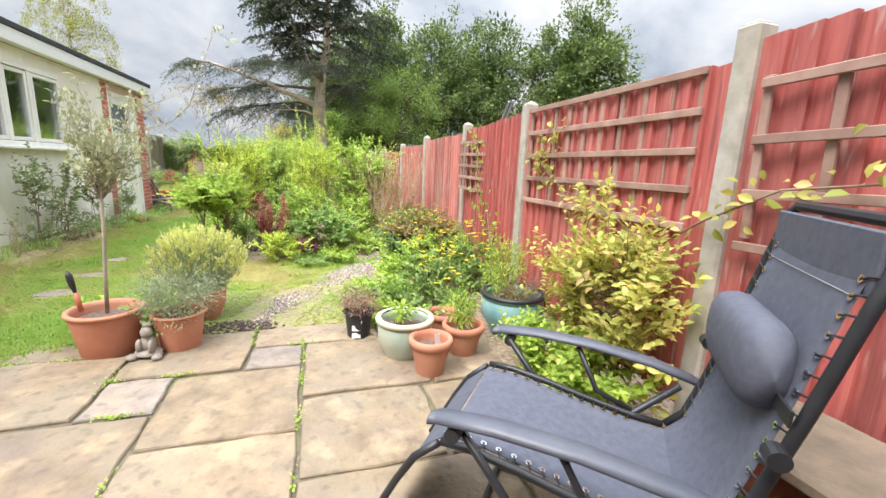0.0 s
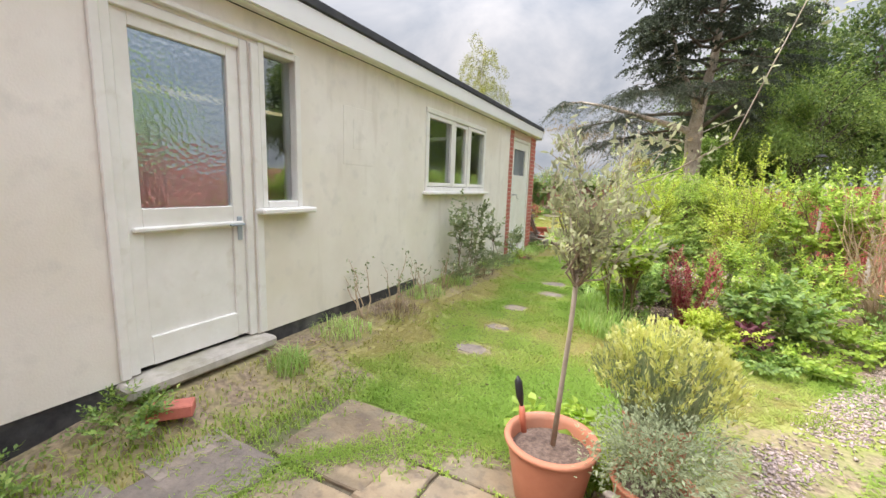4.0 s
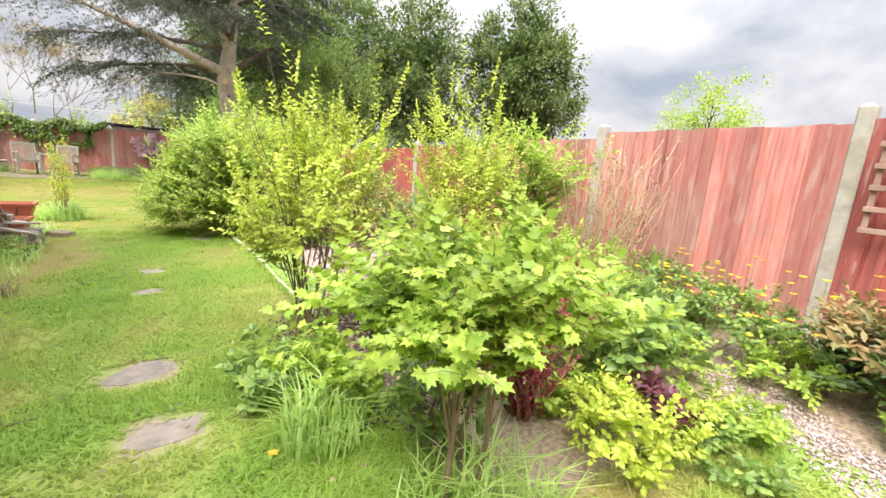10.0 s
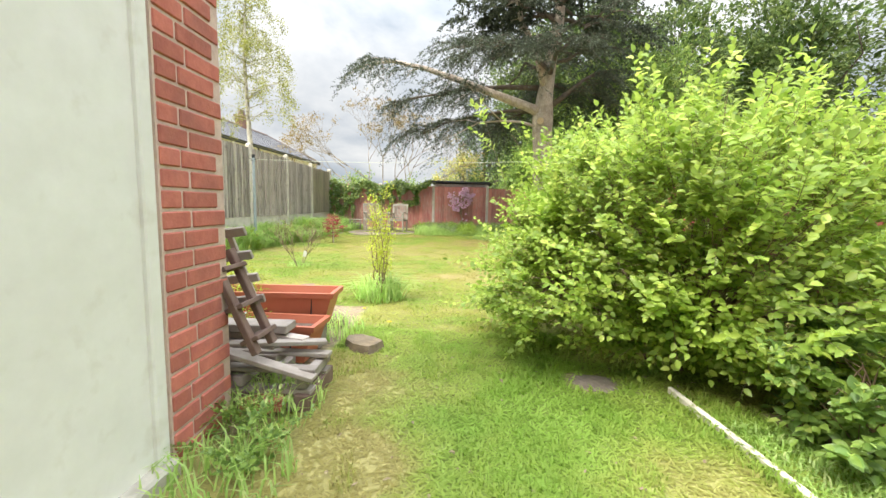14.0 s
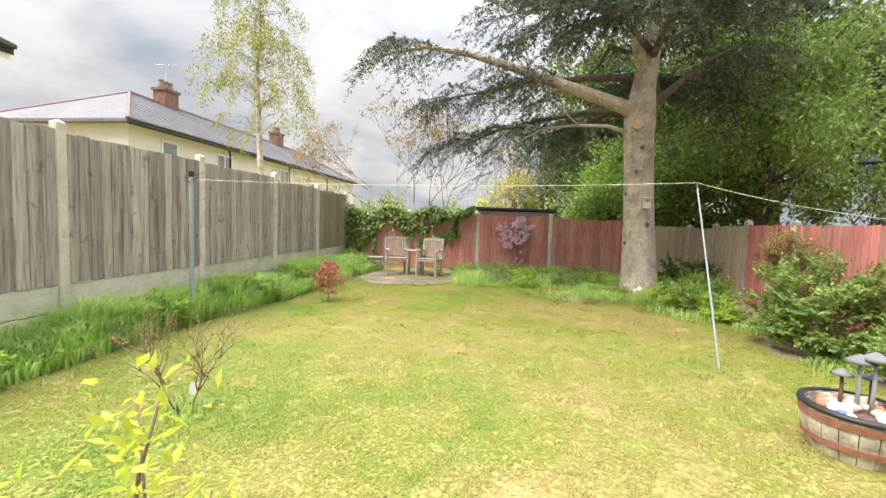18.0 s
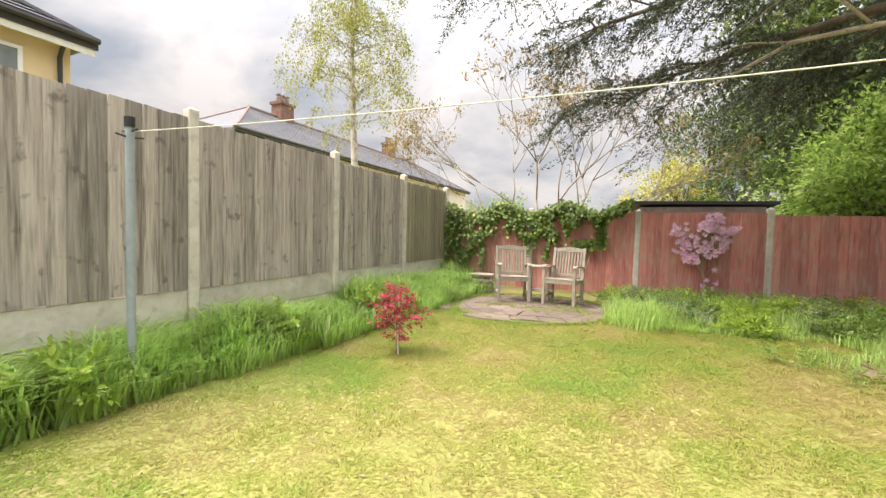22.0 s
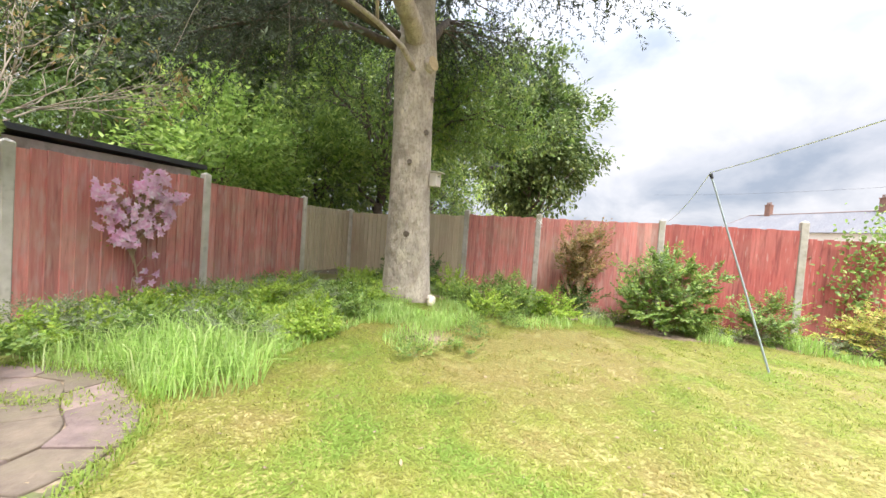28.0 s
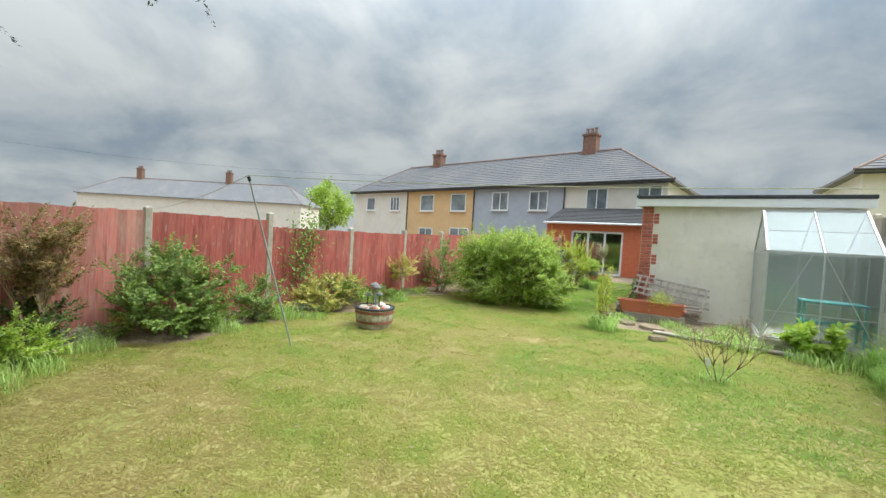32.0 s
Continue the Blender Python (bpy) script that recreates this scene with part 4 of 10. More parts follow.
w = Build().box((GX + 0.03, yc, 0.20), (0.20, 0.95, 0.08), bev=0.02)
part("threshold", w, "concrete_old", d1, "weathered timber and concrete threshold")

wn1 = thing("window_1", "narrow side window with a coiled hose behind it", "window", (0, 0, 0), kind="structure")
yc = sum(SIDE) / 2
w = Build()
for yy in (SIDE[0] + 0.025, SIDE[1] - 0.025):
    w.box((GX - 0.05, yy, 1.705), (0.12, 0.05, 1.11), bev=0.006)
for zz in (1.175, 2.235):
    w.box((GX - 0.05, yc, zz), (0.12, SIDE[1] - SIDE[0] - 0.1, 0.05), bev=0.006)
part("window_frame", w, "white", wn1)
w = Build().box((GX + 0.03, yc, 1.13), (0.14, 0.50, 0.045), bev=0.012)
part("window_sill", w, "white", wn1)
w = Build().box((GX - 0.06, yc, 1.705), (0.006, 0.27, 1.01))
part("pane", w, "glass", wn1).visible_shadow = False

wn2 = thing("window_2", "three-light white timber window", "window", (0, 0, 0), kind="structure")
lights = [(WIN[0], WIN[0] + 0.74), (WIN[0] + 0.74, WIN[0] + 1.22), (WIN[0] + 1.22, WIN[1])]
w = Build()
for zz in (1.30, 2.22):
    w.box((GX - 0.05, sum(WIN) / 2, zz), (0.13, WIN[1] - WIN[0], 0.06), bev=0.006)
for yy in (WIN[0] + 0.03, lights[1][0], lights[2][0], WIN[1] - 0.03):
    w.box((GX - 0.05, yy, 1.76), (0.126, 0.06, 0.86), bev=0.006)
part("window_frame", w, "white", wn2)
w = Build().box((GX + 0.025, sum(WIN) / 2, 1.255), (0.14, WIN[1] - WIN[0] + 0.08, 0.04), bev=0.01)
part("window_sill", w, "white", wn2)
for k, (ya, yb) in enumerate(lights):
    w = Build()
    o = 0.012 if k != 1 else 0.0
    for yy in (ya + 0.055, yb - 0.055):
        w.box((GX - 0.02 + o, yy, 1.76), (0.04, 0.045, 0.84), bev=0.004)
    for zz in (1.36, 2.16):
        w.box((GX - 0.02 + o, (ya + yb) / 2, zz), (0.04, yb - ya - 0.155, 0.045), bev=0.004)
    part("casement", w, "white", wn2)
    part("pane", Build().box((GX - 0.03, (ya + yb) / 2, 1.76), (0.006, yb - ya - 0.15, 0.76)), "glass", wn2).visible_shadow = False
w = Build()
for k in range(9):
    w.box((GX - 0.5, WIN[0] + 0.6 + 0.04 * k, 1.70), (0.02, 0.03, 1.0))
part("curtain", w, "grey_wood", wn2, "folded grey curtain behind the glass")

d2 = thing("door_2", "flat white door with a small dark window and a cat flap", "door", (0, 0, 0), kind="structure")
ya, yb = DOOR2
w = Build()
for yy in (ya + 0.03, yb - 0.03):
    w.box((GX - 0.06, yy, 1.17), (0.10, 0.06, 2.26), bev=0.006)
w.box((GX - 0.06, (ya + yb) / 2, 2.27), (0.10, yb - ya - 0.12, 0.06), bev=0.006)
part("door_frame", w, "white", d2)
FL = (9.89, 10.06, 0.23, 0.47)     # cat flap opening
w = Build()
wall_run(w, GX - 0.075, GX - 0.03, ya + 0.06, FL[0], 0.06, 1.55, [])
wall_run(w, GX - 0.075, GX - 0.03, FL[0], FL[1], 0.06, 1.55, [(FL[0], FL[1], FL[2], FL[3])])
wall_run(w, GX - 0.075, GX - 0.03, FL[1], yb - 0.06, 0.06, 1.55, [])
wall_run(w, GX - 0.075, GX - 0.03, ya + 0.06, yb - 0.06, 1.55, 2.24, [(9.78, 10.50, 1.60, 2.10)])
part("door_leaf", w, "white", d2, "smooth white door leaf, chipped along the bottom")
# opaque pane: its grey colour stands in for the sky reflected in the glass
part("pane", Build().box((GX - 0.055, 10.14, 1.85), (0.006, 0.72, 0.50)), "pane_far", d2, "small window pane, sky reflection put into its grey colour")
w = Build()
yc, zc = (FL[0] + FL[1]) / 2, (FL[2] + FL[3]) / 2
for yy in (FL[0] - 0.02, FL[1] + 0.02):
    w.box((GX - 0.022, yy, zc), (0.02, 0.05, FL[3] - FL[2] + 0.09), bev=0.008)
for zz in (FL[2] - 0.02, FL[3] + 0.02):
    w.box((GX - 0.022, yc, zz), (0.02, FL[1] - FL[0] - 0.01, 0.05), bev=0.008)
part("cat_flap_frame", w, "upvc", d2, "white plastic cat flap frame, torn open")
w = Build().box((GX - 0.085, FL[1] - 0.02, zc), (0.012, 0.035, 0.27))
part("cat_flap", w, "dark_wood", d2, "broken flap hanging inside")
w = Build().box((GX - 0.022, 9.70, 1.17), (0.012, 0.05, 0.20), bev=0.004)
part("handle_plate", w, "alu", d2, "tarnished handle plate")
w = Build().tube([(GX - 0.03, 9.70, 1.22), (GX + 0.05, 9.70, 1.22), (GX + 0.055, 9.83, 1.225)], [0.014, 0.013, 0.009], 8)
part("door_handle", w, "alu", d2, "bent metal lever handle")
w = Build().tube([(GX + 0.05, 9.75, 1.225), (GX + 0.06, 9.90, 1.12)], 0.003, 6)
part("key_wire", w, "cable", d2)
w = Build().box((GX - 0.02, (ya + yb) / 2, 0.02), (0.10, yb - ya, 0.08), bev=0.01)
part("threshold", w, "concrete_old", d2)

# fences ---------------------------------------------------------------


def wedge(wd, ht, t0=0.016, t1=0.006):
    """A feather-edge board standing on its foot, in local x along the fence."""
    b = Build()
    vs = [(-wd / 2, 0, 0), (wd / 2, 0, 0), (wd / 2, -t1, 0), (-wd / 2, -t0, 0)]
    vs += [(x, y, ht) for x, y, _ in vs]
    return b.add(vs, [(3, 2, 1, 0), (4, 5, 6, 7), (0, 1, 5, 4), (1, 2, 6, 5), (2, 3, 7, 6), (3, 0, 4, 7)])


def post_mesh(ht, wd=0.10, dp=0.11):
    b = Build().box((0, 0, ht / 2), (wd, dp, ht), bev=0.012)
    b.add([(-wd / 2 + 0.01, -dp / 2 + 0.01, ht), (wd / 2 - 0.01, -dp / 2 + 0.01, ht), (wd / 2 - 0.01, dp / 2 - 0.01, ht), (-wd / 2 + 0.01, dp / 2 - 0.01, ht), (0, 0, ht + 0.025)],
          [(0, 1, 4), (1, 2, 4), (2, 3, 4), (3, 0, 4)])
    return b.mesh("post")


def fence_run(name, label, posts, tops, foot, board_mat, post_mat, n_boards, drop=0.05, gravel=0, seed=1, wear=0.0, face=1):
    """Posts at (x, y); boards stand between them on the garden side (face: which side of the line)."""
    rng = random.Random(seed)
    th = thing(name, label, "fence", (posts[0][0], posts[0][1], 0))
    o = Vector((posts[0][0], posts[0][1], 0))
    cache = {}
    for k, (p, tz) in enumerate(zip(posts, tops)):
        key = round(tz, 2)
        if key not in cache:
            cache[key] = post_mesh(tz + 0.35)
        part("post", cache[key], post_mat, th, m=pose(p[0] - o.x, p[1] - o.y, -0.35, 0, 0, math.degrees(math.atan2(posts[min(k + 1, len(posts) - 1)][1] - posts[max(k - 1, 0)][1], posts[min(k + 1, len(posts) - 1)][0] - posts[max(k - 1, 0)][0]))))
    for k in range(len(posts) - 1):
        p, q = Vector((*posts[k], 0)), Vector((*posts[k + 1], 0))
        d = (q - p)
        L = d.length - 0.1
        ang = math.degrees(math.atan2(d.y, d.x))
        d.normalize()
        nrm = Vector((-d.y, d.x, 0)) * face
        z0, z1 = foot[k], min(tops[k], tops[k + 1]) - drop
        mats = board_mat[k] if isinstance(board_mat, (list, tuple)) else board_mat
        nb = n_boards if isinstance(n_boards, int) else n_boards[k]
        wd = L / nb
        me = wedge(wd * 1.12, 1.0, 0.030, 0.006).mesh("board")
        me.materials.append(M[mats])
        for i in range(nb):
            c = p + d * (0.05 + wd * (i + 0.5)) + nrm * (0.012 + rng.uniform(0, 0.006)) - o
            mm = Matrix.Translation((c.x, c.y, z0 - rng.uniform(0, 0.01))) @ pose(0, 0, 0, 0, 0, ang) @ Matrix.Rotation(radians(rng.uniform(-0.22, 0.22)), 4, "Y") @ Matrix.Diagonal((1, -face, z1 - z0 + rng.uniform(-0.008, 0.008), 1))
            ob = new("board", me)
            ob.parent, ob.matrix_basis = th, mm
        for zz in (z0 + 0.25, z1 - 0.25):
            c = (p + q) / 2 - nrm * 0.03 - o
            part("rail", Build().box((0, 0, 0), (L, 0.04, 0.07)), mats, th, m=pose(c.x, c.y, zz, 0, 0, ang))
        for j in range(gravel):
            c = (p + q) / 2 - o
            part("gravel_board", Build().box((0, 0, 0), (L, 0.05, 0.295), bev=0.012), "concrete", th, "pale concrete gravel board", m=pose(c.x, c.y, z0 - 0.15 - 0.3 * j, 0, 0, ang))
    return th


RY = [-3.6, -1.65, 0.25, 2.2, 4.07, 6.17, 8.155, 9.85, 11.6, 13.27, 15.06, 16.85, 18.68, 20.70, 22.10]
RX = [2.72, 2.72, 2.72, 2.74, 2.76, 2.98, 2.94, 2.85, 2.72, 2.72, 2.76, 2.98, 3.17, 3.27, 3.32]
RT = [1.84, 1.84, 1.84, 1.84, 1.78, 1.81, 1.75, 1.68, 1.60, 1.56, 1.52, 1.70, 1.64, 1.64, 1.66]
RF = [0.15, 0.15, 0.15, 0.15, 0.18, 0.20, 0.15, 0.1, 0.05, 0, 0, 0, 0, 0.02]
right = list(zip(RX, RY))
fence_run("fence", "red-painted feather-edge fence with weathered concrete posts", right, RT, RF,
          ["red_wood"] * 5 + ["red_worn"] * 2 + ["red_wood"] * 5 + ["red_worn"] * 2, "concrete_old", 18, 0.06, 0, 3)
fence_run("fence", "tan unpainted corner fence panels, slightly green", [(3.32, 22.10), (3.36, 23.45), (3.40, 24.80)], [1.66, 1.6, 1.55], [0.05, 0.1], "olive_wood", "concrete_old", 12, 0.05, 0, 5)
fence_run("fence", "worn red-painted back fence with concrete posts", [(-6.24, 24.80), (-4.30, 24.80), (-2.28, 24.80), (-0.26, 24.80), (1.78, 24.80), (3.34, 24.80)],
          [1.80, 1.75, 1.71, 1.74, 1.66, 1.55], [0.1, 0.1, 0.1, 0.1, 0.28], ["red_worn", "red_worn", "red_worn", "red_worn", "olive_wood"], "concrete", 16, 0.03, 0, 9, face=-1)
LY = [8.75, 10.75, 12.77, 14.78, 16.79, 18.80, 20.86, 22.80, 24.72]
fence_run("fence", "tall silvered board fence on concrete gravel boards", [(-6.24, y) for y in LY], [2.34, 2.34, 2.34, 2.34, 2.33, 2.31, 2.30, 2.25, 2.22], [0.64] * 8, ["grey_wood"] * 7 + ["brown_wood"], "concrete", 15, 0.08, 2, 11, face=-1)

# trellis on the red fence
def trellis(y0, y1, z0, z1, x, nv, nh, tilt=0.0, label="faded red-brown square trellis fixed to the fence"):
    th = thing("trellis", label, "trellis", (x, y0, z0), group="trellis panels")
    for k in range(nv):
        part("upright", Build().box((0, 0, (z1 - z0) / 2), (0.018, 0.034, z1 - z0), bev=0.003), "trellis", th, m=pose(0.014, (y1 - y0) * k / (nv - 1), 0, tilt))
    for k in range(nh):
        part("slat", Build().box((0, (y1 - y0) / 2, 0), (0.018, y1 - y0 + 0.05, 0.036), bev=0.003), "trellis", th, m=pose(-0.008, 0, (z1 - z0) * k / (nh - 1), tilt))
    return th


trellis(2.38, 3.92, 1.0, 1.70, 2.70, 10, 5)
trellis(4.95, 6.03, 0.97, 1.53, 2.86, 7, 5, 0.8)
trellis(0.62, 2.05, 1.0, 1.62, 2.66, 7, 4, -1.2, "broken square trellis with a loose diagonal slat")

# ---------------------------------------------------------------- neighbouring houses


def pane_window(parent, c, wd, ht, u, n, bars=1):
    """A white-framed window on a wall face: c centre, u along the wall, n outwards."""
    ang = math.degrees(math.atan2(u.y, u.x))
    m = Matrix.Translation(c) @ pose(0, 0, 0, 0, 0, ang)
    b = Build()
    f = 0.07
    b.box((0, 0, ht / 2 - f / 2), (wd, 0.08, f)); b.box((0, 0, -ht / 2 + f / 2), (wd, 0.08, f))
    b.box((-wd / 2 + f / 2, 0, 0), (f, 0.078, ht - 2 * f)); b.box((wd / 2 - f / 2, 0, 0), (f, 0.078, ht - 2 * f))
    for k in range(bars):
        b.box((-wd / 2 + wd * (k + 1) / (bars + 1), 0, 0), (0.06, 0.076, ht - 2 * f))
    win = part("window", b, "upvc", parent, m=m)
    part("pane", Build().box((0, 0.0, 0), (wd - 2 * f, 0.03, ht - 2 * f)), "pane_far", win)
    part("sill", Build().box((0, -0.06, -ht / 2 - 0.03), (wd + 0.1, 0.16, 0.05)), "upvc", win)
    return win


def terrace(name, label, o, u, lengths, walls, depth, eave, ridge, windows=(), chimneys=(), hip=(True, True), roof="slate", z0=0.0):
    """A row of houses: o its corner, u along the facade; the facade looks to the side of n."""
    u = Vector((*u, 0)).normalized()
    n = Vector((-u.y, u.x, 0))
    th = thing(name, label, "house", (o[0], o[1], z0))
    L = sum(lengths)
    fr = Matrix(((u.x, n.x, 0, 0), (u.y, n.y, 0, 0), (0, 0, 1, 0), (0, 0, 0, 1)))

    def P(a, b, c):
        return fr @ Vector((a, b, c))
    a = 0
    for ln, wm in zip(lengths, walls):
        part("wall", Build().box((a + ln / 2, -depth / 2, eave / 2), (ln, depth, eave), fr), wm, th)
        a += ln
        if a < L - 0.1:
            part("downpipe", Build().tube([P(a, 0.06, 0.2), P(a, 0.06, eave)], 0.045, 6), "cable", th)
    e, hl = 0.35, depth / 2 + 0.35
    x0, x1 = -e, L + e
    r0, r1 = (x0 + hl if hip[0] else x0), (x1 - hl if hip[1] else x1)
    b = Build()
    vs = [P(x0, e, eave), P(x1, e, eave), P(x1, -depth - e, eave), P(x0, -depth - e, eave), P(r0, -depth / 2, ridge), P(r1, -depth / 2, ridge)]
    vs += [v + Vector((0, 0, -0.12)) for v in vs[:4]]
    b.add(vs, [(0, 1, 5, 4), (2, 3, 4, 5), (1, 2, 5), (3, 0, 4), (6, 7, 1, 0), (7, 8, 2, 1), (8, 9, 3, 2), (9, 6, 0, 3), (9, 8, 7, 6)])
    part("roof", b, roof, th, "grey slate hipped roof")
    # slate courses as thin raised laps
    b = Build()
    rows_ = 16
    for k in range(1, rows_):
        t = k / rows_
        lo = P(x0 + (r0 - x0) * t, e + (-depth / 2 - e) * t, eave + (ridge - eave) * t)
        hi = P(x1 + (r1 - x1) * t, e + (-depth / 2 - e) * t, eave + (ridge - eave) * t)
        q = n * 0.012 + Vector((0, 0, 0.022))
        b.add([lo, hi, hi + q, lo + q, lo + n * -0.05 + Vector((0, 0, 0.03)), hi + n * -0.05 + Vector((0, 0, 0.03))], [(0, 1, 2, 3), (3, 2, 5, 4)])
    part("slate_course", b, roof, th, kind="stuff")
    b = Build().tube([P(r0, -depth / 2, ridge + 0.02), P(r1, -depth / 2, ridge + 0.02)], 0.09, 8)
    for q, w_ in ((P(x0, e, eave), r0), (P(x1, e, eave), r1), (P(x0, -depth - e, eave), r0), (P(x1, -depth - e, eave), r1)):
        b.tube([q, P(w_, -depth / 2, ridge)], 0.07, 6)
    part("ridge_tiles", b, "ridge" if roof == "slate" else "dark_tile", th, "terracotta ridge tiles")
    b = Build().tube([P(x0, e + 0.05, eave - 0.02), P(x1, e + 0.05, eave - 0.02)], 0.06, 6)
    b.box((L / 2, e - 0.02, eave - 0.12), (L + 2 * e, 0.03, 0.16), fr)
    part("gutter", b, "cable", th, "black gutter")
    if roof == "dark_tile":
        part("fascia", Build().box((L / 2, e - 0.06, eave - 0.23), (L + 2 * e - 0.1, 0.04, 0.2), fr), "upvc", th, "white fascia board")
        part("downpipe", Build().tube([P(0.2, 0.06, 0.2), P(0.2, 0.06, eave - 0.5), P(0.2, e - 0.05, eave - 0.15)], 0.045, 6), "cable", th)
    for a, zc, wd, ht, bars in windows:
        pane_window(th, P(a, 0.02, zc), wd, ht, -u, n, bars)
    for a, top in chimneys:
        b = Build().box((a, -depth / 2, ridge - 0.3 + (top + 0.3) / 2), (0.92, 0.7, top + 0.3), fr)
        b.box((a, -depth / 2, ridge + top + 0.05), (1.06, 0.84, 0.14), fr)
        ch = part("chimney", b, "chimney", th, "dark brick chimney stack")
        for k in (-0.3, 0, 0.3):
            pt = P(a + k, -depth / 2, ridge + top + 0.1)
            part("chimney_pot", Build().lathe([(0.13, 0), (0.14, 0.1), (0.10, 0.35), (0.13, 0.38), (0.13, 0.45)], tuple(pt), 10), "ridge", ch)
    return th


terrace("terraced_house_row", "cream, grey-blue and apricot rendered houses under one slate roof", (-1.75, -3.67), (0.991, -0.135), [5.85, 7.1, 7.1, 7.4],
        ["cream_wall", "grey_wall", "orange_wall", "cream_wall"], 7.5, 5.25, 8.0,
        [(0.9, 4.35, 1.3, 1.25, 1), (3.8, 4.25, 1.3, 1.3, 1), (7.65, 4.2, 1.35, 1.3, 1), (10.65, 4.2, 1.35, 1.3, 1), (14.45, 4.15, 1.5, 1.35, 0), (17.75, 4.15, 1.5, 1.35, 0),
         (21.65, 4.1, 1.2, 1.25, 2), (24.95, 4.1, 1.2, 1.2, 0), (14.25, 1.6, 1.8, 1.2, 1), (17.75, 1.5, 1.5, 1.2, 1)], [(5.85, 1.1), (20.05, 0.9)])
terrace("terraced_house_row", "distant row of pale rendered houses with a grey roof", (88, -9), (-0.87, -0.49), [9.5, 9.5, 9.5, 9.5], ["cream_wall"] * 4, 8, 5.2, 8.4,
        [(k * 4.75 + 2.4, 3.9, 1.8, 1.2, 1) for k in range(8)], [(7.5, 1.6), (23.5, 1.6)])
terrace("house", "yellow rendered house with a dark tiled roof beyond the fence", (-13.5, 21.05), (0, -1), [4.1, 6], ["yellow_wall", "yellow_wall"], 7, 5.2, 7.6,
        [(1.25, 4.05, 0.95, 1.25, 1), (2.95, 4.05, 1.3, 1.25, 1), (6.2, 4.05, 1.5, 1.25, 1)], [], roof="dark_tile")
terrace("terraced_house_row", "cream rendered houses with a grey slate hipped roof", (-16.3, 52.0), (0, -1), [6.2, 6.2, 6.2, 6.0], ["cream_wall"] * 4, 7.0, 5.0, 7.2,
        [(22.6, 4.1, 0.9, 0.9, 0), (19.0, 4.0, 1.2, 1.1, 1), (13.0, 4.0, 1.2, 1.1, 1)], [(18.9, 0.7), (8.0, 0.8)])
terrace("house", "cream rendered neighbouring house with a brown downpipe", (-17.0, -2.6), (1, 0), [8.0], ["cream_wall"], 7, 5.3, 7.8, [(3.0, 4.1, 1.3, 1.2, 1)], [])

# rear extension with the glazed doors
EXY = -0.1
ext = thing("extension", "single-storey orange brick extension with a dark tiled lean-to roof", "extension", (0, 0, 0), kind="structure")
b = Build()
for xa, xb, za, zb in ((-2.35, -0.25, 0, 2.55), (2.28, 3.6, 0, 2.55), (-0.25, 2.28, 2.2, 2.55)):
    b.box(((xa + xb) / 2, EXY - 0.15, (za + zb) / 2), (xb - xa, 0.3, zb - za))
b.box((3.45, -2.0, 1.275), (0.3, 3.4, 2.55))
part("wall", b, "orange_brick", ext, "orange-red brick wall")
b = Build()
for k in range(11):
    t = k / 11
    z, y = 2.6 + 1.05 * t, 0.12 - 3.4 * t
    b.add([(-2.35, y, z), (3.7, y, z), (3.7, y - 0.36, z + 0.075), (-2.35, y - 0.36, z + 0.075), (-2.35, y, z - 0.04), (3.7, y, z - 0.04), (3.7, y - 0.36, z + 0.03), (-2.35, y - 0.36, z + 0.03)],
          [(0, 1, 2, 3), (4, 5, 1, 0), (7, 6, 5, 4), (1, 5, 6, 2), (3, 7, 4, 0)])
part("roof", b, "dark_tile", ext, "dark concrete tiles in courses")
part("gutter", Build().tube([(-2.35, 0.16, 2.56), (3.7, 0.16, 2.56)], 0.055, 8), "upvc", ext, "white gutter")
dr = part("sliding_door", Build(), "upvc", ext, "white sliding glazed doors")
b = Build()
for x in (-0.20, 0.61, 1.42, 2.23):
    b.box((x, EXY - 0.1, 1.1), (0.09, 0.10, 2.15))
for z in (0.06, 2.14):
    b.box((1.015, EXY - 0.1, z), (2.35, 0.10, 0.10))
part("frame", b, "upvc", dr)
for x in (0.205, 1.015, 1.825):
    part("pane", Build().box((x, EXY - 0.1, 1.1), (0.72, 0.02, 1.98)), "glass", dr).visible_shadow = False
part("dark_room", Build().box((0.4, -3.3, 1.3), (5.5, 0.05, 2.5)), "dark", ext)

# red gate and post beside the garage
gate = thing("gate", "open red-painted wooden gate with a rounded top and trellis insert", "gate", (-1.66, 2.15, 0))
for k in range(9):
    y = -0.06 - 0.115 * k
    part("board", Build().box((-0.02 * k, y, 0.62), (0.02, 0.11, 1.08), bev=0.004), "red_wood", gate)
for z in (0.75, 1.16):
    part("rail", Build().box((0.02 - 0.09, -0.5, z), (0.045, 1.0, 0.07), pose(0, 0, 0, 0, 0, -10), bev=0.006), "red_wood", gate)
for k in range(5):
    part("upright", Build().box((0, -0.06 - 0.22 * k, 1.36), (0.022, 0.035, 0.4), pose(0, 0, 0, 0, 0, -10)), "trellis", gate)
for z in (1.28, 1.42, 1.55):
    part("slat", Build().box((0.015, -0.5, z), (0.02, 0.95, 0.035), pose(0, 0, 0, 0, 0, -10)), "trellis", gate)
part("top_board", Build().tube([(-0.05, -0.12, 1.2), (-0.05, -0.12, 1.9), (-0.05, -0.12, 2.0)], [0.09, 0.09, 0.03], 10), "red_wood", gate, "rounded red top board")
gpost = thing("gate_post", "square red-painted wooden gate post", "post", (-1.58, 2.28, -0.05), 12)
part("post", Build().box((0, 0, 1.04), (0.10, 0.10, 2.08), bev=0.008), "red_wood", gpost)
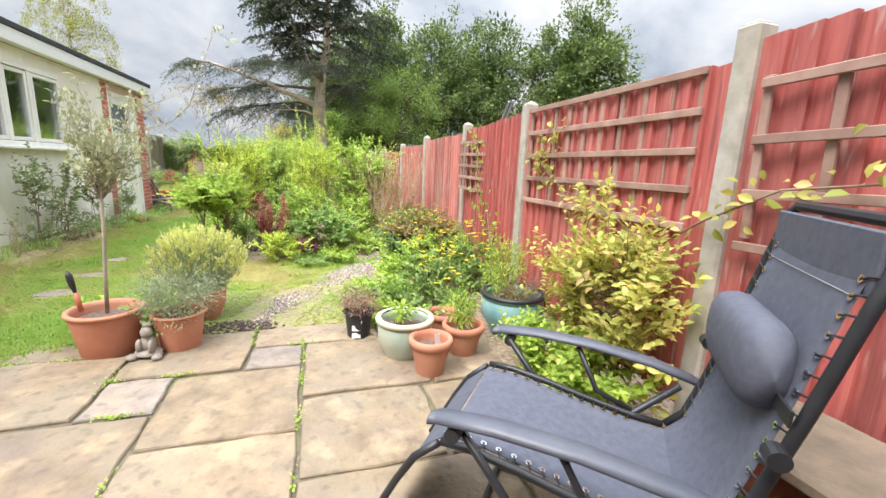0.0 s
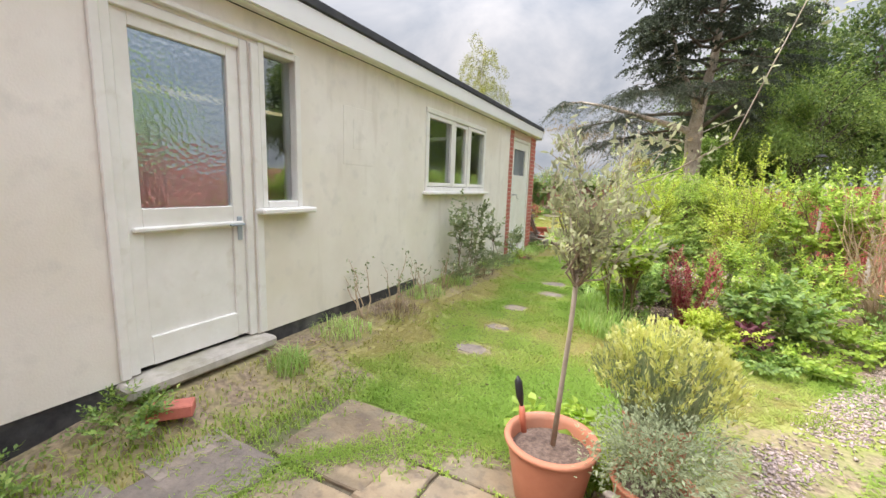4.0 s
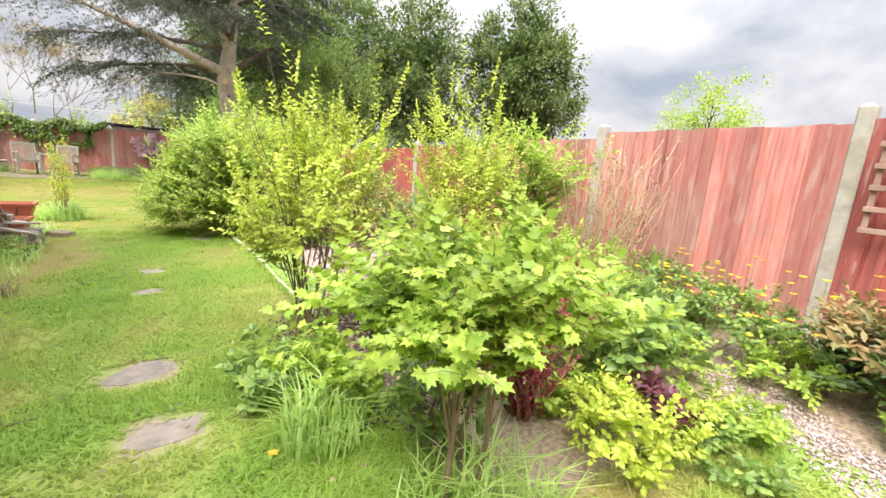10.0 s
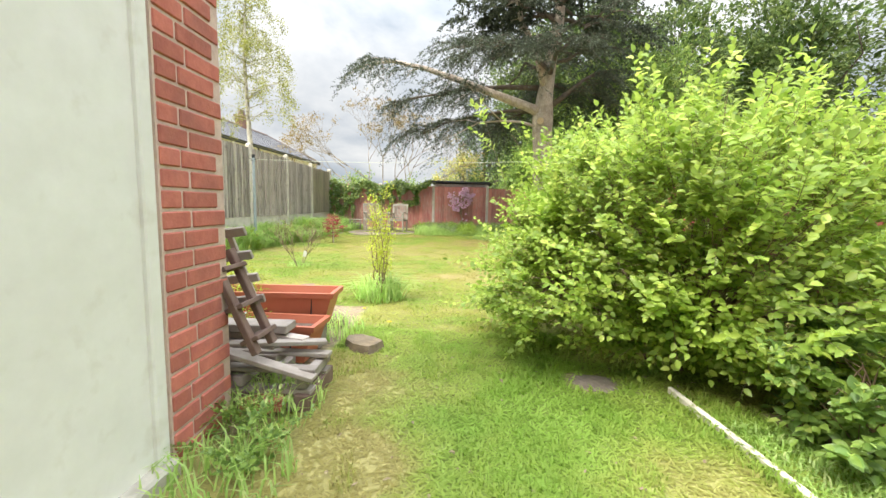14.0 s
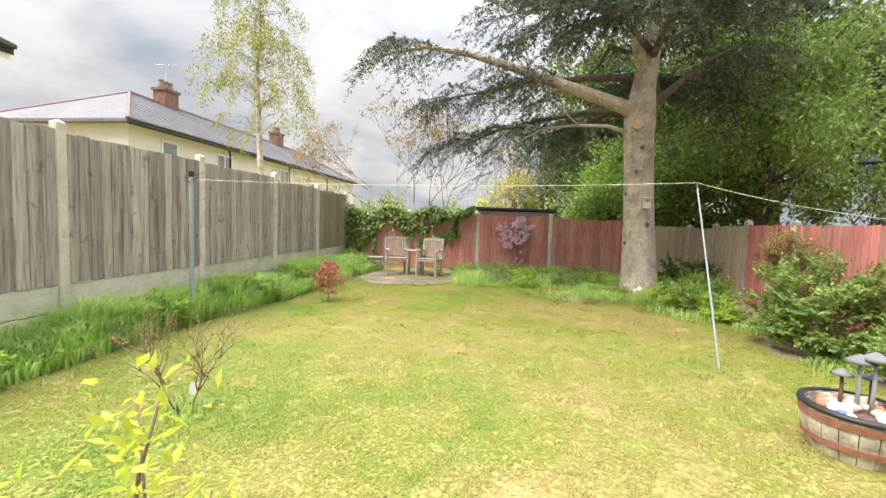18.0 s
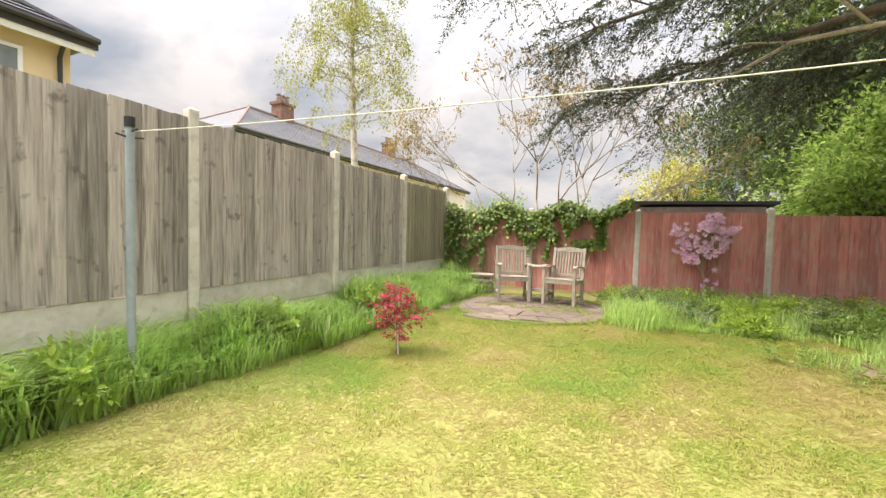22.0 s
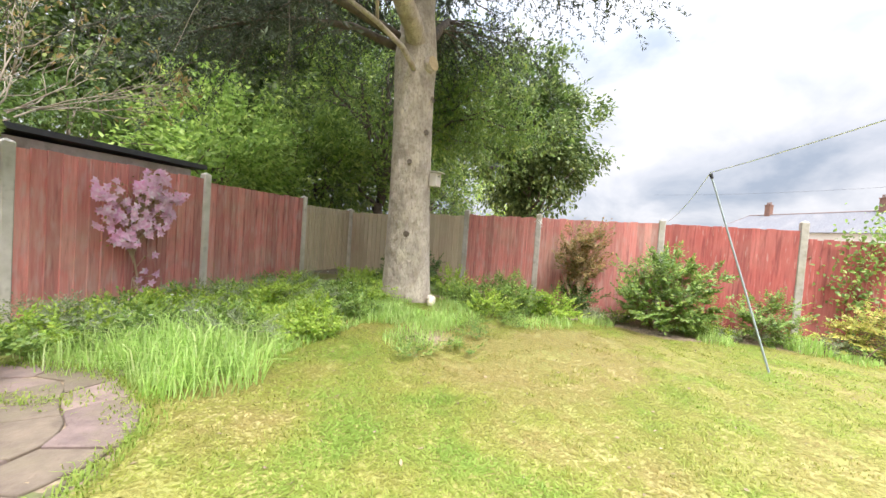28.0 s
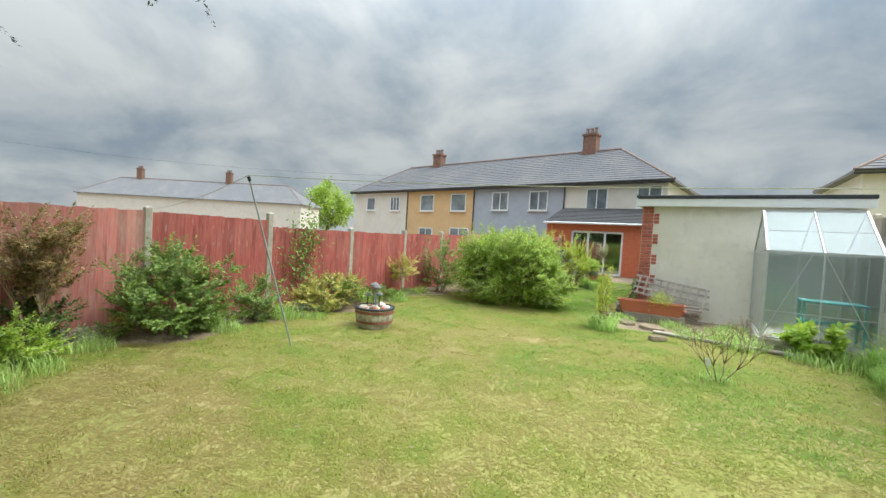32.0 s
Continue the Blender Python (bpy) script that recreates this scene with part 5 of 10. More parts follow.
part("hinge", Build().box((-0.06, 0.04, 1.72), (0.03, 0.05, 0.08)).tube([(0.0, 0.08, 1.70), (-0.02, 0.12, 1.74)], 0.008, 6), "cable", gpost, "dark iron latch")

# greenhouse
gh = thing("greenhouse", "small aluminium greenhouse with dusty glass", "greenhouse", (-5.2, 12.2, 0.0))
gx0, gx1, gy0, gy1, ez, rz_, bz = -0.56, 0.74, -0.95, 0.98, 1.55, 2.26, 0.2
b = Build()
def bar(p, q, r=0.016):
    b.tube([p, q], r, 4)
for x in (gx0, gx1):
    for y in (gy0, gy1):
        bar((x, y, bz), (x, y, ez), 0.022)
    bar((x, gy0, ez), (x, 0, rz_), 0.022); bar((x, gy1, ez), (x, 0, rz_), 0.022)
    bar((x, gy0, bz), (x, gy1, bz)); bar((x, gy0, ez), (x, gy1, ez))
    for y in (-0.33, 0.33):
        bar((x, y, bz), (x, y, 2.0), 0.011)
for y in (gy0, gy1):
    bar((gx0, y, bz), (gx1, y, bz)); bar((gx0, y, ez), (gx1, y, ez), 0.022); bar((gx0, y, 0.62), (gx1, y, 0.62), 0.01)
    bar((0.07, y, bz), (0.07, y, ez), 0.011)
    bar((0.07, y, ez), (0.07, 0, rz_), 0.011)
    bar((gx0, y, bz), (0.07, y, ez), 0.009); bar((gx1, y, bz), (0.2, y, ez), 0.009)
bar((gx0, 0, rz_), (gx1, 0, rz_), 0.022)
for y in (-0.5, 0.5):
    bar((gx0, y, 1.895), (gx1, y, 1.895), 0.008)
part("frame", b, "alu", gh, "dull aluminium glazing bars")
M["dusty_glass"] = glass("dusty_glass", (0.80, 0.86, 0.86), 0.08, gloss=0.05)
for y in (gy0, gy1):
    for xa, xb in ((gx0, 0.07), (0.07, gx1)):
        part("pane", Build().box(((xa + xb) / 2, y, (bz + ez) / 2), (xb - xa - 0.03, 0.004, ez - bz - 0.04)), "dusty_glass", gh).visible_shadow = False
        s = 1 if y > 0 else -1
        q = Build().add([(xa + 0.02, y, ez), (xb - 0.02, y, ez), (xb - 0.02, 0, rz_), (xa + 0.02, 0, rz_), (xa + 0.02, y, ez - 0.004), (xb - 0.02, y, ez - 0.004), (xb - 0.02, 0, rz_ - 0.004), (xa + 0.02, 0, rz_ - 0.004)],
                        [f[::-s] for f in ((0, 1, 2, 3), (7, 6, 5, 4), (0, 4, 5, 1), (2, 6, 7, 3), (1, 5, 6, 2), (3, 7, 4, 0))])
        part("roof_pane", q, "dusty_glass", gh).visible_shadow = False
for x in (gx0, gx1):
    q = Build().add([(x, gy0, bz), (x, gy1, bz), (x, gy1, ez), (x, 0, rz_), (x, gy0, ez), (x + 0.004, gy0, bz), (x + 0.004, gy1, bz), (x + 0.004, gy1, ez), (x + 0.004, 0, rz_), (x + 0.004, gy0, ez)], [(4, 3, 2, 1, 0), (5, 6, 7, 8, 9)])
    part("side_pane", q, "dusty_glass", gh).visible_shadow = False
part("base", Build().box((0.09, 0, 0.09), (1.38, 2.0, 0.18), bev=0.01), "concrete_old", gh, "low concrete base")
st = thing("staging", "teal plastic staging bench inside the greenhouse", "bench", (-5.33, 12.75, 0.18))
part("top", Build().box((0, 0, 0.62), (0.75, 0.4, 0.03), bev=0.005), "teal_plastic", st)
part("shelf", Build().box((0, 0, 0.3), (0.75, 0.4, 0.02)), "teal_plastic", st)
for x in (-0.35, 0.35):
    for y in (-0.17, 0.17):
        part("leg", Build().box((x, y, 0.305), (0.03, 0.03, 0.61)), "teal_plastic", st)

# low shed roof behind the back fence
sh = thing("shed", "low weathered shed with a dark felt roof behind the fence", "shed", (-1.25, 26.1, 0))
part("wall", Build().box((0, 0, 0.9), (2.0, 2.0, 1.8)), "concrete_old", sh)
part("roof", Build().box((0, 0, 1.84), (2.3, 2.3, 0.06), pose(0, 0, 0, -1.5, 0.6)), "felt", sh)

# ---------------------------------------------------------------- paving


def slab_piece(parent, x0, x1, y0, y1, top, mat, rng, name="slab", th=0.045):
    """A riven slab with worn, uneven edges."""
    g = 0.006
    w_, h_ = x1 - x0 - 2 * g, y1 - y0 - 2 * g
    outline = []
    for k in range(4):
        for s in range(4):
            t = s / 4
            x, y = [(-1 + 2 * t, -1), (1, -1 + 2 * t), (1 - 2 * t, 1), (-1, 1 - 2 * t)][k]
            j = rng.uniform(-0.014, 0.006)
            c = 0.985 if s == 0 else 1.0
            outline.append((x * c * (w_ / 2 + j), y * c * (h_ / 2 + j)))
    n = len(outline)
    vs = [(x, y, -th) for x, y in outline] + [(x, y, -0.008) for x, y in outline] + [(x * (1 - 0.012 / max(w_, 0.1)), y * (1 - 0.012 / max(h_, 0.1)), rng.uniform(-0.003, 0.002)) for x, y in outline] + [(0, 0, rng.uniform(-0.002, 0.003))]
    fs = [(k, (k + 1) % n, n + (k + 1) % n, n + k) for k in range(n)] + [(n + k, n + (k + 1) % n, 2 * n + (k + 1) % n, 2 * n + k) for k in range(n)] + [(2 * n + k, 2 * n + (k + 1) % n, 3 * n) for k in range(n)]
    return part(name, Build().add(vs, fs), mat, parent, m=pose((x0 + x1) / 2, (y0 + y1) / 2, top + rng.uniform(-0.004, 0.004), rng.uniform(-0.4, 0.4), rng.uniform(-0.4, 0.4)))


M["moss_joint"] = surf("mossy_joint_sand", (0.075, 0.06, 0.04), (0.17, 0.14, 0.09), 30, 0.95, 0.6, 80, stain=(0.13, 0.16, 0.05), stain_scale=3.5, stain_amt=0.8)
rng_s = random.Random(4)
pav = thing("pavement", "riven buff sandstone patio with mossy joints", "patio", (0, 0, 0), kind="structure")
near = [(-0.08, 0.60, 3.33, 3.93), (0.60, 0.93, 3.33, 3.63), (0.60, 1.45, 3.64, 3.97), (0.93, 1.68, 2.96, 3.63), (0.25, 0.93, 2.68, 3.32), (-0.08, 0.25, 2.97, 3.33),
        (-0.73, -0.08, 2.98, 3.66), (-0.38, 0.25, 2.33, 2.96), (0.25, 0.93, 2.05, 2.68), (-0.95, -0.08, 3.66, 3.98), (-1.55, -0.95, 3.36, 3.98), (-1.4, -0.73, 2.66, 3.34), (1.68, 2.3, 2.96, 3.45)]
greys = {1, 5}
for k, q in enumerate(near):
    slab_piece(pav, *q, 0.0, "slab_grey" if k in greys else "slab", rng_s)
y = 2.95
rowsd = [0.60, 0.45, 0.62, 0.60, 0.46, 0.62, 0.60]
for d in rowsd:
    x = 0.93 if y > 2.2 else -1.6
    while x < 2.35:
        wd = rng_s.choice([0.38, 0.6, 0.66, 0.88])
        slab_piece(pav, x, min(x + wd, 2.45), y - d, y, 0.0, "slab" if rng_s.random() < 0.8 else "slab_grey", rng_s)
        x += wd
    y -= d
    if y < 2.2 and y > 1.8:
        y = 2.05
for q in [(-1.05, -0.38, 2.05, 2.66), (-1.6, -1.05, 2.05, 2.66), (-0.38, 0.25, 2.05, 2.33), (-2.3, -1.75, 2.95, 3.35), (-2.25, -1.7, 2.3, 2.85), (-0.73, -0.38, 2.66, 2.98), (-1.0, -0.73, 3.34, 3.66), (-1.85, -1.4, 2.68, 3.34), (1.45, 1.95, 3.64, 3.95)]:
    slab_piece(pav, *q, 0.0 if q[0] > -1.7 else 0.015, "slab" if q[0] > -1.7 else "slab_grey", rng_s)
b = Build().box((0.2, 0.72, -0.045), (4.1, 6.4, 0.05))
part("joint_bed", b, "moss_joint", pav, "dark soil and moss in the joints")

# crazy paving in front of the garden chairs
cz = thing("pavement", "round patch of crazy paving below the garden chairs", "patio", (-3.85, 22.85, gz(-3.85, 22.85) + 0.004), kind="structure")
rng_c = random.Random(8)
rings = [(0.0, 0.30, 5), (0.30, 0.62, 8), (0.62, 0.96, 12), (0.96, 1.30, 15)]
for r0, r1, n in rings:
    a0 = rng_c.uniform(0, 1)
    cuts = [a0 + 2 * math.pi * (k + rng_c.uniform(-0.2, 0.2)) / n for k in range(n)]
    cuts.append(cuts[0] + 2 * math.pi)
    for k in range(n):
        t0, t1 = cuts[k] + 0.008 / max(r1, 0.3), cuts[k + 1] - 0.008 / max(r1, 0.3)
        out = []
        ra, rb = r0 + 0.006, r1 - 0.008 + (0 if r1 < 1 else rng_c.uniform(-0.12, 0.12))
        m_ = 4
        for s in range(m_ + 1):
            out.append((rb * math.cos(t0 + (t1 - t0) * s / m_) + rng_c.uniform(-0.01, 0.01), rb * math.sin(t0 + (t1 - t0) * s / m_) + rng_c.uniform(-0.01, 0.01)))
        if ra > 0.05:
            out += [(ra * math.cos(t1), ra * math.sin(t1)), (ra * math.cos((t0 + t1) / 2), ra * math.sin((t0 + t1) / 2)), (ra * math.cos(t0), ra * math.sin(t0))]
        else:
            out.append((0.03 * math.cos((t0 + t1) / 2), 0.03 * math.sin((t0 + t1) / 2)))
        out = [(x + 0.10 * math.sin(2.9 * y + 0.4) + 0.05 * math.sin(7 * y), y + 0.11 * math.sin(2.6 * x + 1.1) + 0.05 * math.sin(6 * x)) for x, y in out]
        nn = len(out)
        cx, cy = sum(p[0] for p in out) / nn, sum(p[1] for p in out) / nn
        vs = [(x, y, -0.04) for x, y in out] + [(x, y, 0.004) for x, y in out] + [(cx + (x - cx) * 0.97, cy + (y - cy) * 0.97, 0.009) for x, y in out]
        fs = [(i, (i + 1) % nn, nn + (i + 1) % nn, nn + i) for i in range(nn)] + [(nn + i, nn + (i + 1) % nn, 2 * nn + (i + 1) % nn, 2 * nn + i) for i in range(nn)] + [tuple(2 * nn + i for i in range(nn))]
        part("stone", Build().add(vs, fs), rng_c.choice(["slab_mossy", "slab_mossy", "slab_mossy", "slab_mauve", "slab_mauve", "slab_mauve"]), cz, m=pose(0, 0, rng_c.uniform(-0.006, 0.004)))

part("joint_bed", Build().lathe([(0.0, -0.010), (1.22, -0.010), (1.32, -0.05)], n=40), "moss_joint", cz, "dark soil in the joints")

# stepping stones sunk in the lawn
for x, y, s in STONES:
    ob = Build()
    n = 9
    rr = [0.85 * s * rng_c.uniform(0.7, 1.15) for _ in range(n)]
    vs = [(rr[k] * math.cos(k * 6.283 / n), rr[k] * 0.7 * math.sin(k * 6.283 / n), -0.03) for k in range(n)] + [(rr[k] * 0.94 * math.cos(k * 6.283 / n), rr[k] * 0.66 * math.sin(k * 6.283 / n), 0.003) for k in range(n)]
    ob.add(vs, [(k, (k + 1) % n, n + (k + 1) % n, n + k) for k in range(n)] + [tuple(range(n, 2 * n))])
    solid("stepping_stone", ob, "slab_grey", "worn mossy stone sunk flush in the lawn", "stone", "", m=pose(x, y, gz(x, y)), group="stepping stones")

# ---------------------------------------------------------------- gravel


def gravel(name, label, poly_fn, n, size, mat, box, seed):
    rng = np.random.default_rng(seed)
    x = rng.uniform(box[0], box[1], n * 4); y = rng.uniform(box[2], box[3], n * 4)
    k = poly_fn(x, y, rng)
    x, y = x[k][:n], y[k][:n]
    z = ground_z(x, y)
    base = np.array([[1, 0, 0], [-0.5, 0.87, 0], [-0.5, -0.87, 0], [0.1, 0.1, 0.6], [0, 0, -0.4]])
    fc = np.array([[0, 1, 3], [1, 2, 3], [2, 0, 3], [1, 0, 4], [2, 1, 4], [0, 2, 4]])
    s = size * rng.uniform(0.5, 1.3, (len(x), 1, 1))
    a = rng.uniform(0, 6.28, len(x))
    R_ = np.stack([np.stack([np.cos(a), -np.sin(a), 0 * a], -1), np.stack([np.sin(a), np.cos(a), 0 * a], -1), np.stack([0 * a, 0 * a, 1 + 0 * a], -1)], 1)
    v = np.einsum("nij,kj->nki", R_, base) * s * (1 + rng.normal(0, 0.2, (len(x), 5, 3))) + np.stack([x, y, z + size * 0.25], -1)[:, None]
    F = (fc[None] + (np.arange(len(x)) * 5)[:, None, None]).reshape(-1, 3)
    me = arrays_mesh(name, v.reshape(-1, 3), F)
    me.materials.append(M[mat])
    return tagged(new(name, me), label, "gravel", kind="stuff")


def isl(m):
    """Stone by stone tint for the loose gravel."""
    n, l = m.node_tree.nodes, m.node_tree.links
    p = n["Principled BSDF"]
    g = n.new("ShaderNodeNewGeometry")
    h = n.new("ShaderNodeHueSaturation")
    k = n.new("ShaderNodeMapRange")
    k.inputs["To Min"].default_value, k.inputs["To Max"].default_value = 0.6, 1.25
    l.new(g.outputs["Random Per Island"], k.inputs["Value"]); l.new(k.outputs[0], h.inputs["Value"])
    l.new(p.inputs["Base Color"].links[0].from_socket, h.inputs["Color"]); l.new(h.outputs[0], p.inputs["Base Color"])


isl(M["gravel"])


def path_area(x, y, rng):
    c = np.interp(y, [4.0, 4.7, 5.3, 6.0, 6.6], [0.55, 0.85, 1.30, 1.75, 1.95])
    wd = np.interp(y, [4.0, 4.7, 5.3, 6.0, 6.6], [0.10, 0.16, 0.30, 0.28, 0.1])
    gap = np.sin(y * 7) * 0.06
    return (np.abs(x - c) < wd * rng.uniform(0.5, 1.05, len(x)) + gap * 0.5) & ~((y > 4.75) & (y < 5.0) & (rng.random(len(x)) < 0.8))


gravel("gravel_path", "curving path of pinkish gravel through the bed", path_area, 6500, 0.013, "gravel", (0, 2.4, 4.0, 6.6), 21)
gravel("gravel_patch", "patch of pale gravel behind the lawn edging", lambda x, y, r: ((x - 0.95) / 0.7) ** 2 + ((y - 9.9) / 1.2) ** 2 < r.uniform(0.6, 1.1, len(x)), 6500, 0.014, "gravel", (0.2, 1.8, 8.6, 11.4), 22)
M["chips"] = surf("dark_bark_chips", (0.05, 0.035, 0.028), (0.16, 0.115, 0.09), 30, 0.9, 0.3, 60)
isl(M["chips"])
gravel("bark_chips", "dark bark chippings round the bed plants", lambda x, y, r: ((x - 0.1) / 0.6) ** 2 + ((y - 7.7) / 1.0) ** 2 < r.uniform(0.5, 1.1, len(x)), 2600, 0.02, "chips", (-0.6, 0.8, 6.5, 8.9), 23)
gravel("bark_chips", "dark stones beside the terracotta pots", lambda x, y, r: ((x - 0.42) / 0.35) ** 2 + ((y - 3.98) / 0.16) ** 2 < r.uniform(0.5, 1.1, len(x)), 500, 0.018, "chips", (0, 0.9, 3.7, 4.3), 24)

# pale edging strip between lawn and gravel
edge_pts = [(-0.05, 8.35), (-0.08, 8.8), (-0.09, 9.4), (-0.08, 10.1), (-0.11, 10.9), (-0.16, 11.6)]
b = Build()
for k in range(len(edge_pts) - 1):
    p, q = Vector((*edge_pts[k], -0.005)), Vector((*edge_pts[k + 1], -0.005))
    d = q - p
    b.box((0, 0, 0), (d.length + 0.01, 0.03, 0.08), Matrix.Translation((p + q) / 2) @ pose(0, 0, 0, 0, 0, math.degrees(math.atan2(d.y, d.x))), bev=0.008)
solid("lawn_edging", b, "concrete", "pale grey curved lawn edging strip", "edging", "")

# ---------------------------------------------------------------- shrubs and flowers


def bush(label, x, y, h, r, mat, seed, tips=90, shoots_each=6, leaves=9, size=0.05, aspect=0.6, low=0.2, ry=None, lean=(0, 0), stem_mat="stem", sr=0.010, twig=0.2,
         flat=0.6, up=0.25, fill=0.4, fine=True, stems=7, whips=0, whip_h=0.35, foot=0.08, skirt=0.0, category="shrub", name="shrub"):
    """A shrub grown stem by stem: arching branches from the foot, side twigs near their ends, leaves set alternately along each twig."""
    rng = np.random.default_rng(seed)
    th = thing(name, label, category, (x, y, gz(x, y)))
    rz_, zc = (h - low) / 2, (h + low) / 2
    ax3 = np.array([r, ry or r, rz_])
    u = unit(rng.normal(size=(tips, 3)))
    ph = rng.uniform(0, 6.283, 4)
    lump = 1 + 0.15 * np.sin(3.1 * np.arctan2(u[:, 1], u[:, 0]) + ph[0] + 2 * u[:, 2]) + 0.10 * np.sin(5.3 * u[:, 2] + ph[1]) + 0.08 * np.sin(7 * u[:, 0] + ph[2])
    q = (fill + (1 - fill) * rng.random(tips) ** 0.55) * lump
    flare = np.where(u[:, 2] < 0, np.sqrt(np.maximum(1 - u[:, 2] ** 2, 0.06)) ** -skirt, 1.0)
    T = np.array([lean[0], lean[1], zc]) + u * np.stack([flare, flare, np.ones(tips)], 1) * ax3 * q[:, None]
    T[:, 2] = np.clip(T[:, 2], 0.04, h * 1.04)
    F = np.concatenate([rng.normal(0, foot, (tips, 2)), np.full((tips, 1), -0.03)], 1)
    C = F + (T - F) * np.array([0.32, 0.32, 0.62]) + rng.normal(0, 0.05 * h, (tips, 3))
    for k in range(stems, tips):
        j = int(np.argmin(np.linalg.norm((T[:stems] - T[k]) * [1, 1, 0.4], axis=1)))
        a = rng.uniform(0.30, 0.78)
        F[k] = (1 - a) ** 2 * F[j] + 2 * a * (1 - a) * C[j] + a * a * T[j]
        C[k] = F[k] + (T[k] - F[k]) * np.array([0.42, 0.42, 0.60]) + rng.normal(0, 0.03 * h, 3)
    b = Build()
    P_, A_, N_, L_ = [], [], [], []
    for k in range(tips):
        f, c, t = F[k], C[k], T[k]
        if whips and k < whips:
            t = t + np.array([0, 0, whip_h * rng.uniform(0.6, 1.3)]); t[2] = max(t[2], h * 0.95)
        ts = np.linspace(0, 1, 6)[:, None]
        pts = (1 - ts) ** 2 * f + 2 * ts * (1 - ts) * c + ts ** 2 * t
        w_ = sr * rng.uniform(0.7, 1.1) * (1.0 if k < stems else 0.5)
        b.tube([tuple(p) for p in pts], [w_, w_ * 0.8, w_ * 0.6, w_ * 0.42, w_ * 0.28, w_ * 0.12], 5 if k < stems and sr > 0.006 else 3, False)
        out = t - np.array([lean[0], lean[1], zc * 0.7]); out /= np.linalg.norm(out) + 1e-6
        for j in range(shoots_each):
            a = 1.0 if j == 0 else rng.uniform(0.55, 1.0)
            p0 = (1 - a) ** 2 * f + 2 * a * (1 - a) * c + a * a * t
            tan = t - c; tan /= np.linalg.norm(tan) + 1e-6
            d = (tan if j == 0 else out * 0.7 + tan * 0.4 + rng.normal(0, 0.75, 3) * [1, 1, flat]) + [0, 0, up]
            d /= np.linalg.norm(d)
            ln = twig * rng.uniform(0.55, 1.2)
            if j and h > 0.6:
                b.tube([tuple(p0), tuple(p0 + d * ln * 0.5 + [0, 0, 0.01]), tuple(p0 + d * ln * 0.95)], [w_ * 0.3, w_ * 0.2, w_ * 0.08], 3, False)
            side = np.cross(d, [0, 0, 1.0] + rng.normal(0, 0.3, 3)); side /= np.linalg.norm(side) + 1e-6
            m = (np.arange(leaves) + rng.uniform(0.2, 0.8)) / leaves
            sg = np.where(np.arange(leaves) % 2 == 0, 1.0, -1.0)
            P_.append(p0 + d * (m * ln)[:, None])
            la = d * 0.55 + side * sg[:, None] * 0.8 + rng.normal(0, 0.22, (leaves, 3))
            la[-1] = d + rng.normal(0, 0.1, 3)
            A_.append(la)
            N_.append(np.array([0, 0, 0.9]) + out * 0.75 + rng.normal(0, 0.32, (leaves, 3)))
            L_.append(size * (1.05 - 0.3 * m) * rng.uniform(0.75, 1.15, leaves))
    P_, A_, N_, L_ = (np.concatenate(v) for v in (P_, A_, N_, L_))
    P_[:, 2] = np.maximum(P_[:, 2], 0.012)
    part("foliage", leaf_mesh("foliage", P_, A_, N_, L_, L_ * aspect, fine=fine), mat, th)
    part("stem", b, stem_mat, th, smooth=True)
    return th


def spires(label, x, y, mat, seed, h, r, count, per, size, aspect=0.5, stem_mat="stem_green", z0=0.3, category="shrub", spread=0.03, name="shrub"):
    """Upright whippy shoots clothed in small leaves."""
    rng = np.random.default_rng(seed)
    g = gz(x, y)
    th = thing(name, label, category, (x, y, g))
    b = Build()
    P_, A_ = [], []
    for k in range(count):
        a, d = rng.uniform(0, 6.283), r * math.sqrt(rng.random())
        top = np.array([d * math.cos(a), d * math.sin(a), h * rng.uniform(0.6, 1.0)])
        pts = bend((top[0] * 0.25, top[1] * 0.25, -0.02), top, rng, 6, 0.03, 0.035)
        b.tube(pts, [0.007, 0.006, 0.006, 0.005, 0.004, 0.003, 0.002], 5)
        ps = np.array([tuple(p) for p in pts])
        t = z0 + (1 - z0) * rng.random(per)
        f = t * 6
        i = np.minimum(f.astype(int), 5)
        q = ps[i] + (ps[i + 1] - ps[i]) * (f - i)[:, None]
        q += rng.normal(0, spread, q.shape)
        P_.append(q)
        ax = rng.normal(0, 1, q.shape)
        ax[:, 2] = np.abs(ax[:, 2]) * 0.6 + 0.25
        A_.append(ax)
    p, ax = np.concatenate(P_), np.concatenate(A_)
    L = size * rng.uniform(0.6, 1.25, len(p))
    part("foliage", leaf_mesh("foliage", p, ax, rng.normal(0, 0.5, p.shape) + [0, 0, 1], L, L * aspect), mat, th)
    part("stem", b, stem_mat, th, smooth=True)
    return th


